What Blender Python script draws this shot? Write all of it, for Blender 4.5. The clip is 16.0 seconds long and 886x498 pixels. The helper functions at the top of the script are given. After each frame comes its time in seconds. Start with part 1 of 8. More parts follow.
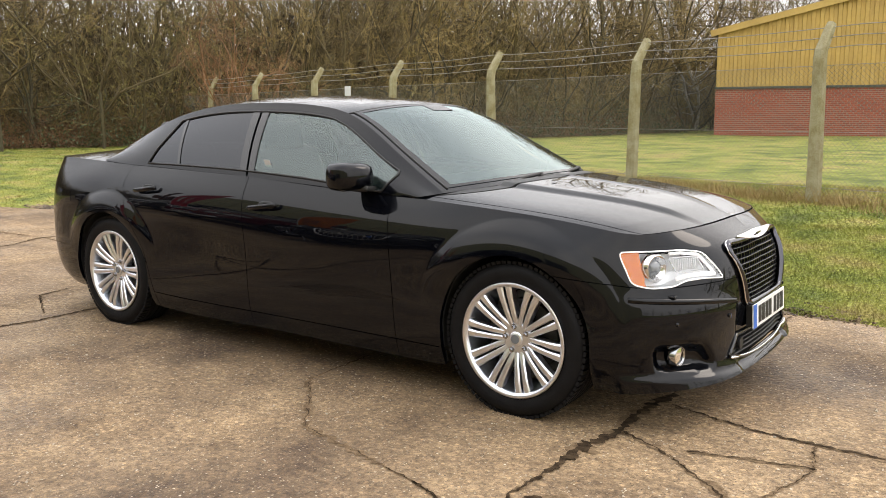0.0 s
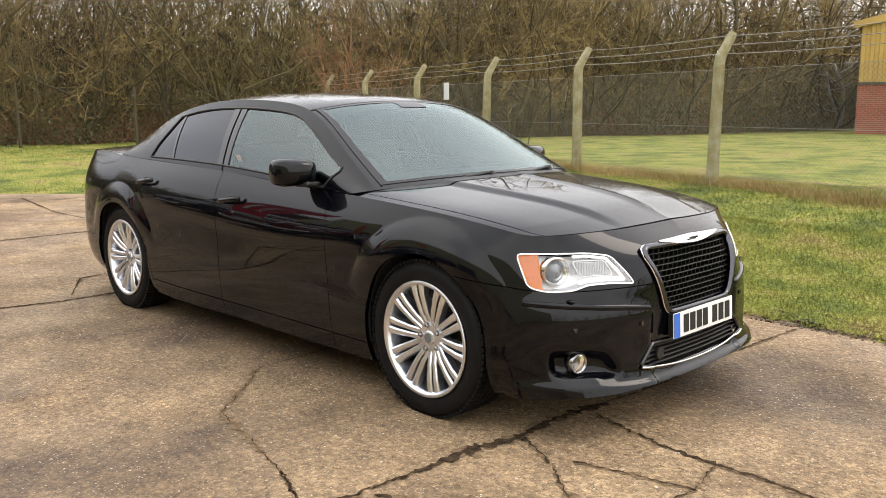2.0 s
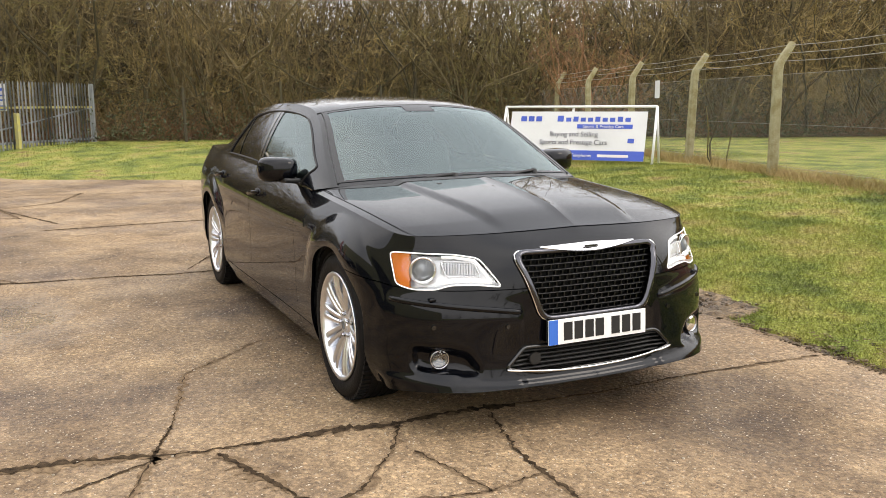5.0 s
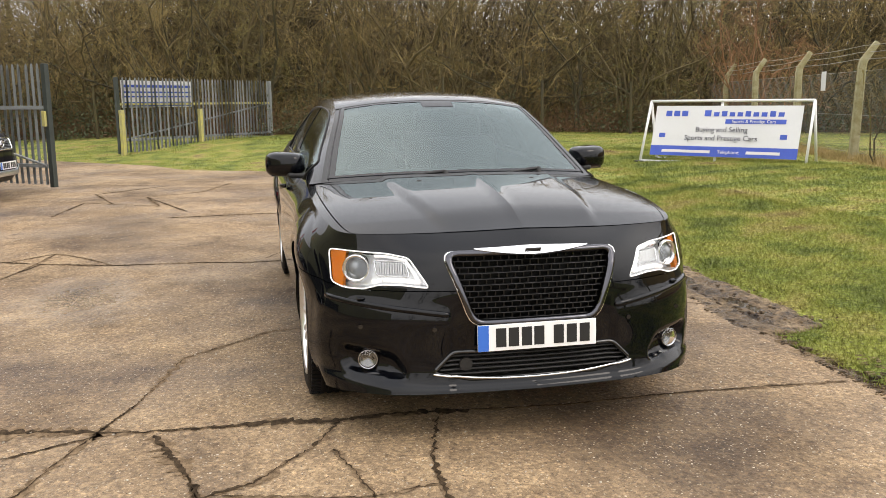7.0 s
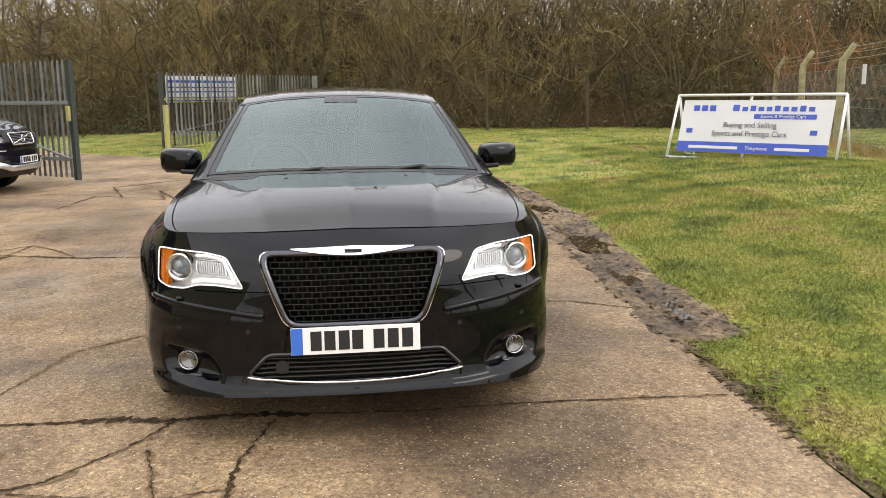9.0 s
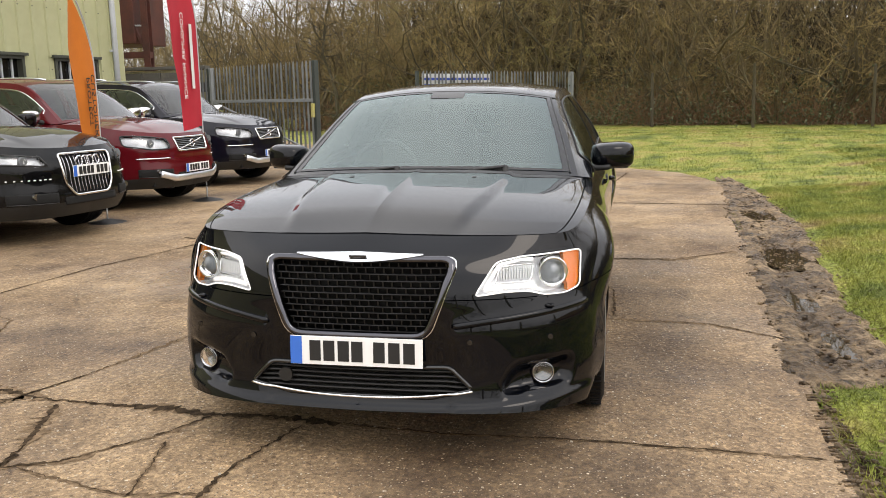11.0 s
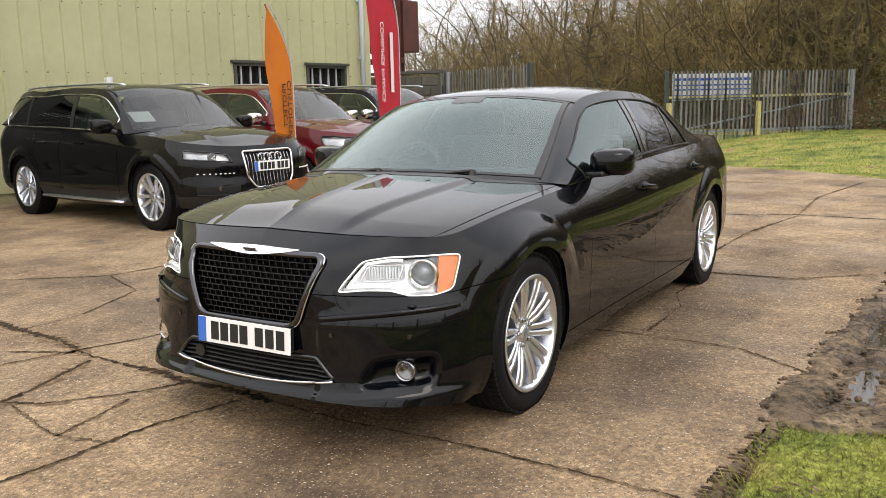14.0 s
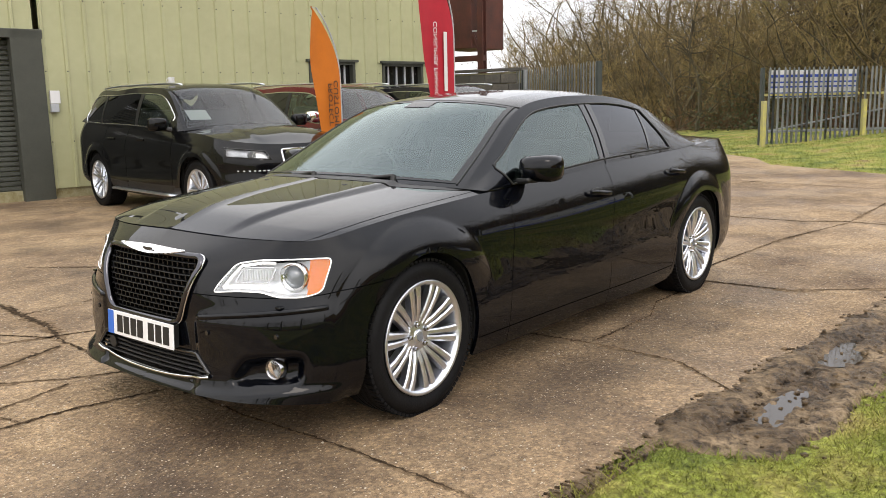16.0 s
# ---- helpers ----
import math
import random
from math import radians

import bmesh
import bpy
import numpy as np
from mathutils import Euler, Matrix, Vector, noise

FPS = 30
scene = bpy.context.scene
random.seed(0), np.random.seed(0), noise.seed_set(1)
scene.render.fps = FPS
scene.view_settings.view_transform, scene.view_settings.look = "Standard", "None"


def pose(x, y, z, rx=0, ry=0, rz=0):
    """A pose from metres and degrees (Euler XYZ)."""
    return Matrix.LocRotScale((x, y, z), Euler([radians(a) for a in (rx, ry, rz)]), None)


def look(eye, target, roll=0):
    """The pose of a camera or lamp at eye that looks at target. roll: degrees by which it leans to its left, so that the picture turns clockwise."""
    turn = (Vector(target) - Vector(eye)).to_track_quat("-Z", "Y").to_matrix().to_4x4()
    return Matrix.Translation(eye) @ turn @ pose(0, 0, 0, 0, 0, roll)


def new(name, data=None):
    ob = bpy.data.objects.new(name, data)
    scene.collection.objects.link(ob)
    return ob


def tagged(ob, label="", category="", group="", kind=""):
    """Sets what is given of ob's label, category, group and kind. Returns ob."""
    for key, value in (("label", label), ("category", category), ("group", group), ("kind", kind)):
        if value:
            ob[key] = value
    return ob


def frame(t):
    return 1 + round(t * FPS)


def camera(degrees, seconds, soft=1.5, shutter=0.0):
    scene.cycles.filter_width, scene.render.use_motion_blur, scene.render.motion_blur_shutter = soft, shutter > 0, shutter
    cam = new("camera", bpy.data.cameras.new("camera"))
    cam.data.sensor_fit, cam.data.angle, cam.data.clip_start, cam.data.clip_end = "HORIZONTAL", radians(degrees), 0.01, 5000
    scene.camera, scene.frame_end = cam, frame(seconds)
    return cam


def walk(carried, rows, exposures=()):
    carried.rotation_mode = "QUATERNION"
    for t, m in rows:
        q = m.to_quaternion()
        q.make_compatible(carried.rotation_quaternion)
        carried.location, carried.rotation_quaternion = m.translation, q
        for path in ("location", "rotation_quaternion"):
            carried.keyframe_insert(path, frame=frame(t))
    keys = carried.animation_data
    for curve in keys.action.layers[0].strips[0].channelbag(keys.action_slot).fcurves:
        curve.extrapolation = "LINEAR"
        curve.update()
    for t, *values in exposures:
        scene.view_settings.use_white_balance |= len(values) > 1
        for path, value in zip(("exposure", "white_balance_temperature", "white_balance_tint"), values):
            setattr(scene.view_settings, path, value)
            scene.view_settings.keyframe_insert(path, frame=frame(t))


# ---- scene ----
cam = camera(55.0, 16.0, soft=0.8)
PATH = [
    (0, (1.929, -4.107, 1.382), (0.773, -2.507, 1.06), -0.4),
    (0.5, (2.129, -3.945, 1.387), (0.903, -2.398, 1.066), -0.3),
    (1, (2.381, -3.827, 1.408), (1.078, -2.345, 1.088), -0.3),
    (1.5, (2.544, -3.666, 1.391), (1.182, -2.239, 1.066), -0.3),
    (2, (2.703, -3.444, 1.382), (1.296, -2.06, 1.053), -0.3),
    (2.5, (2.943, -3.282, 1.384), (1.469, -1.97, 1.059), -0.3),
    (3, (3.159, -3.096, 1.394), (1.644, -1.833, 1.067), -0.4),
    (3.5, (3.303, -2.855, 1.383), (1.769, -1.616, 1.048), -0.3),
    (4, (3.496, -2.651, 1.388), (1.869, -1.536, 1.054), -0.3),
    (4.2, (3.599, -2.569, 1.397), (1.931, -1.515, 1.064), -0.2),
    (6.3, (4.074, -1.525, 1.425), (2.19, -0.946, 1.085), -0.5),
    (6.5, (4.112, -1.423, 1.42), (2.214, -0.893, 1.079), -0.4),
    (7, (4.145, -1.138, 1.418), (2.222, -0.706, 1.074), -0.5),
    (7.5, (4.244, -0.869, 1.424), (2.308, -0.503, 1.08), -0.6),
    (8, (4.286, -0.631, 1.431), (2.343, -0.312, 1.083), -0.6),
    (8.5, (4.225, -0.353, 1.409), (2.279, -0.057, 1.055), -0.6),
    (9, (4.208, -0.087, 1.414), (2.257, 0.173, 1.059), -0.6),
    (9.5, (4.225, 0.181, 1.428), (2.261, 0.319, 1.076), -0.4),
    (9.7, (4.208, 0.266, 1.426), (2.24, 0.307, 1.074), -0.5),
    (11.8, (3.629, 1.377, 1.385), (1.728, 0.865, 1.033), -1.2),
    (12, (3.608, 1.48, 1.386), (1.714, 0.943, 1.036), -1.2),
    (12.5, (3.625, 1.794, 1.399), (1.76, 1.16, 1.056), -1.1),
    (13, (3.556, 2.005, 1.404), (1.744, 1.232, 1.061), -1.2),
    (13.5, (3.426, 2.243, 1.388), (1.676, 1.336, 1.044), -1.3),
    (14, (3.368, 2.518, 1.383), (1.687, 1.488, 1.045), -1.3),
    (14.5, (3.302, 2.76, 1.42), (1.68, 1.641, 1.081), -1.3),
    (15, (3.127, 2.925, 1.392), (1.534, 1.767, 1.047), -1.3),
    (15.5, (2.96, 3.105, 1.417), (1.393, 1.911, 1.071), -1.3),
    (16, (2.836, 3.371, 1.416), (1.316, 2.117, 1.073), -1.2),
]
walk(cam, [(t, look(eye, target, roll)) for t, eye, target, roll in PATH], [(0.0, 0.68, 7100, 13.5), (4.2, 0.68, 7100, 13.5), (7.5, 0.54, 7100, 13.5), (16.0, 0.50, 7000, 13.5)])

# ---- world and light ----
SUN_EL, SUN_AZ = 48.0, 40.0
world = bpy.data.worlds.new("world")
scene.world = world
world.use_nodes = True
wn = world.node_tree
wn.nodes.clear()
sky = wn.nodes.new("ShaderNodeTexSky")
sky.sky_type = "NISHITA"
sky.sun_disc = False
sky.sun_elevation, sky.sun_rotation = radians(SUN_EL), radians(SUN_AZ)
sky.air_density, sky.dust_density, sky.ozone_density = 1.0, 1.5, 1.0
grey = wn.nodes.new("ShaderNodeHueSaturation")
grey.inputs["Saturation"].default_value = 0.22
grey.inputs["Value"].default_value = 1.0
bg = wn.nodes.new("ShaderNodeBackground")
bg.inputs["Strength"].default_value = 0.13
wo = wn.nodes.new("ShaderNodeOutputWorld")
wn.links.new(sky.outputs[0], grey.inputs["Color"])
veil = wn.nodes.new("ShaderNodeMix")
veil.data_type = "RGBA"
veil.inputs["Factor"].default_value = 0.72
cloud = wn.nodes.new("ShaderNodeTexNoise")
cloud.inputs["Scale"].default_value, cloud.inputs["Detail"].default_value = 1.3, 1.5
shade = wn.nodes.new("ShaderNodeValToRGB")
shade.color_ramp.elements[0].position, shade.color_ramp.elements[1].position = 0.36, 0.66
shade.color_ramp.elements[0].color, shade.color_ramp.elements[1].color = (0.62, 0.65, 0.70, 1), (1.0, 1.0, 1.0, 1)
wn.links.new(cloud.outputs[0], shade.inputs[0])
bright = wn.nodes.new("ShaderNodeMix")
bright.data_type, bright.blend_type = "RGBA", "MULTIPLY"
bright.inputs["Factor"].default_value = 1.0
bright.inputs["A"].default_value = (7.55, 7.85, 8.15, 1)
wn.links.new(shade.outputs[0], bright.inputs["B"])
# an overcast sky is brightest overhead
dome = wn.nodes.new("ShaderNodeTexCoord")
up_ = wn.nodes.new("ShaderNodeSeparateXYZ")
wn.links.new(dome.outputs["Generated"], up_.inputs[0])
lift_ = wn.nodes.new("ShaderNodeMapRange")
lift_.inputs["From Min"].default_value, lift_.inputs["From Max"].default_value = 0.0, 1.0
lift_.inputs["To Min"].default_value, lift_.inputs["To Max"].default_value = 1.35, 2.55
wn.links.new(up_.outputs["Z"], lift_.inputs["Value"])
over = wn.nodes.new("ShaderNodeMix")
over.data_type, over.blend_type = "RGBA", "MULTIPLY"
over.inputs["Factor"].default_value = 1.0
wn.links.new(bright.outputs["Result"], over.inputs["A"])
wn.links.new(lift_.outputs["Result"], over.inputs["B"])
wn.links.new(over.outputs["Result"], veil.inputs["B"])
wn.links.new(grey.outputs[0], veil.inputs["A"])
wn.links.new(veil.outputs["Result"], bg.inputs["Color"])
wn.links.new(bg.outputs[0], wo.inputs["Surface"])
sun = new("sun", bpy.data.lights.new("sun", "SUN"))
sun.data.energy, sun.data.angle, sun.data.color = 0.5, radians(25), (1.0, 0.94, 0.86)
sa, se = radians(SUN_AZ), radians(SUN_EL)
sun_from = Vector((math.sin(sa) * math.cos(se), math.cos(sa) * math.cos(se), math.sin(se)))
sun.matrix_world = look(sun_from * 60, (0, 0, 0))


# ---- materials ----
def mat(name, color, rough=0.6, metal=0.0, var=0.0, scale=8.0, bump=0.0, bscale=40.0, coat=0.0, color2=None, spec=0.5, rand=0.0, detail=6.0, coat_ior=1.5):
    """A node material: base colour with noise at two scales, and fine relief."""
    m = bpy.data.materials.new(name)
    m.use_nodes = True
    nt = m.node_tree
    b = nt.nodes["Principled BSDF"]
    b.inputs["Roughness"].default_value = rough
    b.inputs["Metallic"].default_value = metal
    b.inputs["Coat Weight"].default_value = coat
    b.inputs["Coat Roughness"].default_value = 0.02
    b.inputs["Coat IOR"].default_value = coat_ior
    b.inputs["Specular IOR Level"].default_value = spec
    b.inputs["Base Color"].default_value = (*color, 1)
    tc = nt.nodes.new("ShaderNodeTexCoord")
    if var or color2:
        c2 = color2 or tuple(c * (1 - var) for c in color)
        n1 = nt.nodes.new("ShaderNodeTexNoise")
        n1.inputs["Scale"].default_value, n1.inputs["Detail"].default_value = scale, detail
        n2 = nt.nodes.new("ShaderNodeTexNoise")
        n2.inputs["Scale"].default_value, n2.inputs["Detail"].default_value = scale * 9, 3.0
        for n in (n1, n2):
            nt.links.new(tc.outputs["Object"], n.inputs["Vector"])
        mx = nt.nodes.new("ShaderNodeMath")
        mx.operation = "MULTIPLY_ADD"
        nt.links.new(n2.outputs[0], mx.inputs[0])
        mx.inputs[1].default_value = 0.45
        nt.links.new(n1.outputs[0], mx.inputs[2])
        last = mx.outputs[0]
        if rand:
            oi = nt.nodes.new("ShaderNodeObjectInfo")
            ra = nt.nodes.new("ShaderNodeMath")
            ra.operation = "MULTIPLY_ADD"
            nt.links.new(oi.outputs["Random"], ra.inputs[0])
            ra.inputs[1].default_value = rand
            nt.links.new(last, ra.inputs[2])
            last = ra.outputs[0]
        r = nt.nodes.new("ShaderNodeValToRGB")
        r.color_ramp.elements[0].position, r.color_ramp.elements[1].position = 0.5, 0.95 + rand * 0.7
        r.color_ramp.elements[0].color, r.color_ramp.elements[1].color = (*color, 1), (*c2, 1)
        nt.links.new(last, r.inputs[0])
        nt.links.new(r.outputs[0], b.inputs["Base Color"])
    if bump:
        nb = nt.nodes.new("ShaderNodeTexNoise")
        nb.inputs["Scale"].default_value, nb.inputs["Detail"].default_value = bscale, 5.0
        nt.links.new(tc.outputs["Object"], nb.inputs["Vector"])
        bp = nt.nodes.new("ShaderNodeBump")
        bp.inputs["Strength"].default_value, bp.inputs["Distance"].default_value = bump, 0.01
        nt.links.new(nb.outputs[0], bp.inputs["Height"])
        nt.links.new(bp.outputs[0], b.inputs["Normal"])
    return m


def glass(name, tint, rough=0.02):
    m = bpy.data.materials.new(name)
    m.use_nodes = True
    b = m.node_tree.nodes["Principled BSDF"]
    b.inputs["Base Color"].default_value = (*tint, 1)
    b.inputs["Transmission Weight"].default_value = 1.0
    b.inputs["Roughness"].default_value = rough
    b.inputs["IOR"].default_value = 1.45
    return m


M_PAINT = mat("black_paint", (0.0012, 0.0016, 0.0030), 0.35, coat=1.0, spec=0.02, coat_ior=1.37)
M_PAINT.node_tree.nodes["Principled BSDF"].inputs["Coat Roughness"].default_value = 0.0
M_TYRE = mat("tyre_rubber", (0.007, 0.007, 0.008), 0.6, var=0.4, scale=20, bump=0.2, bscale=90, spec=0.18)
def grass_mat(name, fine):
    m = mat(name, (0.1, 0.14, 0.02), 0.95)
    nt = m.node_tree
    b = nt.nodes["Principled BSDF"]
    tc = nt.nodes.new("ShaderNodeTexCoord")
    n1, n2, n3 = (nt.nodes.new("ShaderNodeTexNoise") for _ in range(3))
    for n, sc, dt in ((n1, 1.5, 11.0), (n2, 30.0, 5.0), (n3, 70.0, 4.0)):
        n.inputs["Scale"].default_value, n.inputs["Detail"].default_value = sc, dt
        nt.links.new(tc.outputs["Object"], n.inputs["Vector"])
    r = nt.nodes.new("ShaderNodeValToRGB")
    for _ in range(3):
        r.color_ramp.elements.new(0.5)
    for e, (p, c) in zip(r.color_ramp.elements, ((0.30, (0.090, 0.115, 0.021)), (0.42, (0.172, 0.212, 0.034)), (0.53, (0.268, 0.286, 0.053)), (0.62, (0.345, 0.305, 0.088)), (0.74, (0.220, 0.152, 0.070)))):
        e.position, e.color = p, (*c, 1)
    nt.links.new(n1.outputs[0], r.inputs[0])
    r2 = nt.nodes.new("ShaderNodeValToRGB")
    r2.color_ramp.elements[0].position, r2.color_ramp.elements[1].position = 0.35, 0.65
    r2.color_ramp.elements[0].color, r2.color_ramp.elements[1].color = (0.42, 0.38, 0.33, 1), (1.40, 1.40, 1.34, 1)
    nt.links.new(n2.outputs[0], r2.inputs[0])
    mx = nt.nodes.new("ShaderNodeMix")
    mx.data_type, mx.blend_type = "RGBA", "MULTIPLY"
    mx.inputs["Factor"].default_value = fine
    nt.links.new(r.outputs[0], mx.inputs["A"])
    nt.links.new(r2.outputs[0], mx.inputs["B"])
    nt.links.new(mx.outputs["Result"], b.inputs["Base Color"])
    bp = nt.nodes.new("ShaderNodeBump")
    bp.inputs["Strength"].default_value, bp.inputs["Distance"].default_value = 0.9, 0.03
    nt.links.new(n3.outputs[0], bp.inputs["Height"])
    nt.links.new(bp.outputs[0], b.inputs["Normal"])
    return m


M_GRASS = grass_mat("grass", 1.0)


def concrete_mat():
    m = mat("concrete", (0.27, 0.2, 0.14), 0.88)
    nt = m.node_tree
    b = nt.nodes["Principled BSDF"]
    N, Lk = nt.nodes.new, nt.links.new
    tc = N("ShaderNodeTexCoord")

    def tex(kind, scale, detail=5.0):
        n = N(kind)
        n.inputs["Scale"].default_value = scale
        if kind == "ShaderNodeTexNoise":
            n.inputs["Detail"].default_value = detail
        Lk(tc.outputs["Object"], n.inputs["Vector"])
        return n

    def ramp(src, *stops):
        r = N("ShaderNodeValToRGB")
        while len(r.color_ramp.elements) < len(stops):
            r.color_ramp.elements.new(0.5)
        for e, (p, c) in zip(r.color_ramp.elements, stops):
            e.position, e.color = p, (*c, 1)
        Lk(src, r.inputs[0])
        return r

    def mix(kind, fac, a, c):
        x = N("ShaderNodeMix")
        x.data_type, x.blend_type = "RGBA", kind
        if isinstance(fac, float):
            x.inputs["Factor"].default_value = fac
        else:
            Lk(fac, x.inputs["Factor"])
        Lk(a, x.inputs["A"])
        Lk(c, x.inputs["B"])
        return x.outputs["Result"]

    soft = tex("ShaderNodeTexNoise", 0.6, 12)
    soft.inputs["Roughness"].default_value = 0.66
    big = ramp(soft.outputs[0], (0.36, (0.128, 0.084, 0.050)), (0.46, (0.232, 0.162, 0.096)), (0.60, (0.365, 0.262, 0.155)))
    blot = tex("ShaderNodeTexNoise", 3.4, 14)
    blot.inputs["Roughness"].default_value = 0.76
    mid = ramp(blot.outputs[0], (0.33, (0.50, 0.45, 0.40)), (0.45, (0.88, 0.86, 0.84)), (0.64, (1.22, 1.21, 1.19)))
    col = mix("MULTIPLY", 1.0, big.outputs[0], mid.outputs[0])
    grit = tex("ShaderNodeTexNoise", 26.0, 12)
    grit.inputs["Roughness"].default_value = 0.92
    fine = ramp(grit.outputs[0], (0.38, (0.30, 0.26, 0.23)), (0.50, (0.95, 0.94, 0.93)), (0.60, (1.55, 1.55, 1.52)))
    col = mix("MULTIPLY", 1.0, col, fine.outputs[0])
    # damp, dirty ground beside and before the parked car, and painted shade under it, with ragged edges
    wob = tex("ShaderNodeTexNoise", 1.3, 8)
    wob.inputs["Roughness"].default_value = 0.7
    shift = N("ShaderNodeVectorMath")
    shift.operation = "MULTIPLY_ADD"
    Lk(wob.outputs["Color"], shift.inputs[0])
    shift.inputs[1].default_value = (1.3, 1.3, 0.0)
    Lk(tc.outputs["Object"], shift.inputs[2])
    # the third patch darkens the ground under the car as its shadow would
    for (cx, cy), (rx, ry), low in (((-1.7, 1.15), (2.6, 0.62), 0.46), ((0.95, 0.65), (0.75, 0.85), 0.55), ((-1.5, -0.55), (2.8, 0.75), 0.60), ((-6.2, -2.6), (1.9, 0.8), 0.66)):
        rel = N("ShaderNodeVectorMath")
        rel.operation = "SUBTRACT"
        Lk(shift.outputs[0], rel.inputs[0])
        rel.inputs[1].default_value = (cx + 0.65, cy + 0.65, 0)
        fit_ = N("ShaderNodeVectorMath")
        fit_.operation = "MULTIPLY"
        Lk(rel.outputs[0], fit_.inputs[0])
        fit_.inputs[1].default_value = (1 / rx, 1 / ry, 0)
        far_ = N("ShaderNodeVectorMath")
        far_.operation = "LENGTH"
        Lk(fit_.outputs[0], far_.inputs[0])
        damp_shade = ramp(far_.outputs["Value"], (0.35, (low, low * 0.97, low * 0.94)), (1.0, (1, 1, 1)))
        col = mix("MULTIPLY", 1.0, col, damp_shade.outputs[0])
    # exposed aggregate: each stone with a tone of its own
    cell = tex("ShaderNodeTexVoronoi", 74.0)
    csep = N("ShaderNodeSeparateColor")
    Lk(cell.outputs["Color"], csep.inputs[0])
    agg = ramp(csep.outputs[0], (0.0, (0.72, 0.69, 0.66)), (0.45, (0.96, 0.95, 0.94)), (0.88, (1.12, 1.11, 1.09)), (1.0, (1.50, 1.47, 1.42)))
    col = mix("MULTIPLY", 1.0, col, agg.outputs[0])

    def pebbles(scale, r0, r1, share, *tones):
        vor = tex("ShaderNodeTexVoronoi", scale)
        peb = ramp(vor.outputs["Distance"], (r0, (1, 1, 1)), (r1, (0, 0, 0)))
        sep = N("ShaderNodeSeparateColor")
        Lk(vor.outputs["Color"], sep.inputs[0])
        tone = ramp(sep.outputs[0], *tones)
        some = ramp(sep.outputs[1], (share, (0.95, 0.95, 0.95)), (share + 0.01, (0, 0, 0)))
        both = mix("MULTIPLY", 1.0, peb.outputs[0], some.outputs[0])
        bw = N("ShaderNodeRGBToBW")
        Lk(both, bw.inputs[0])
        return bw.outputs[0], tone.outputs[0]

    sand, tone = pebbles(95.0, 0.28, 0.42, 0.36, (0.0, (0.075, 0.050, 0.034)), (0.35, (0.17, 0.12, 0.075)), (0.80, (0.38, 0.29, 0.19)), (0.97, (0.62, 0.54, 0.42)))
    col = mix("MIX", sand, col, tone)
    stone, tone = pebbles(46.0, 0.20, 0.27, 0.13, (0.0, (0.09, 0.062, 0.042)), (0.40, (0.30, 0.21, 0.13)), (0.75, (0.48, 0.39, 0.28)), (0.97, (0.68, 0.60, 0.49)))
    col = mix("MIX", stone, col, tone)
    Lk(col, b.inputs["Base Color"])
    rr = ramp(tex("ShaderNodeTexNoise", 0.8, 4).outputs[0], (0.40, (0.60, 0.60, 0.60)), (0.60, (0.92, 0.92, 0.92)))
    rel = N("ShaderNodeVectorMath")
    rel.operation = "SUBTRACT"
    Lk(shift.outputs[0], rel.inputs[0])
    rel.inputs[1].default_value = (-2.4 + 0.65, -2.45 + 0.65, 0)
    fit_ = N("ShaderNodeVectorMath")
    fit_.operation = "MULTIPLY"
    Lk(rel.outputs[0], fit_.inputs[0])
    fit_.inputs[1].default_value = (1 / 1.3, 1 / 0.62, 0)
    far_ = N("ShaderNodeVectorMath")
    far_.operation = "LENGTH"
    Lk(fit_.outputs[0], far_.inputs[0])
    wet = ramp(far_.outputs["Value"], (0.30, (0.22, 0.22, 0.22)), (0.85, (1, 1, 1)))
    Lk(mix("MULTIPLY", 1.0, rr.outputs[0], wet.outputs[0]), b.inputs["Roughness"])
    bp = N("ShaderNodeBump")
    bp.inputs["Strength"].default_value, bp.inputs["Distance"].default_value = 1.0, 0.016
    hsum = N("ShaderNodeMath")
    hsum.operation = "MULTIPLY_ADD"
    Lk(sand, hsum.inputs[0])
    hsum.inputs[1].default_value = 0.30
    Lk(tex("ShaderNodeTexNoise", 38.0, 8).outputs[0], hsum.inputs[2])
    Lk(hsum.outputs[0], bp.inputs["Height"])
    Lk(bp.outputs[0], b.inputs["Normal"])
    return m


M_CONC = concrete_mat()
M_POST = mat("concrete_post", (0.34, 0.315, 0.20), 0.9, color2=(0.20, 0.165, 0.07), scale=7, bump=0.6, bscale=60)
M_GALV = mat("galvanised_steel", (0.29, 0.305, 0.31), 0.55, 0.25, var=0.35, scale=3)
M_CLAD = mat("pale_green_cladding", (0.42, 0.42, 0.245), 0.5, color2=(0.35, 0.35, 0.20), scale=0.7)
M_BRICK = mat("red_brick", (0.36, 0.10, 0.06), 0.85, color2=(0.26, 0.08, 0.05), scale=5, bump=0.3)
M_YCLAD = mat("yellow_cladding", (0.48, 0.32, 0.085), 0.6, color2=(0.36, 0.235, 0.065), scale=1)
M_WHITE = mat("white_vinyl", (0.66, 0.66, 0.66), 0.5, var=0.06, scale=2)
M_BARK = mat("bark", (0.045, 0.033, 0.017), 0.95, color2=(0.105, 0.080, 0.036), scale=1.2, rand=0.5)
M_TWIG = mat("twig", (0.122, 0.082, 0.037), 0.95, color2=(0.265, 0.192, 0.076), scale=0.5, rand=0.5)


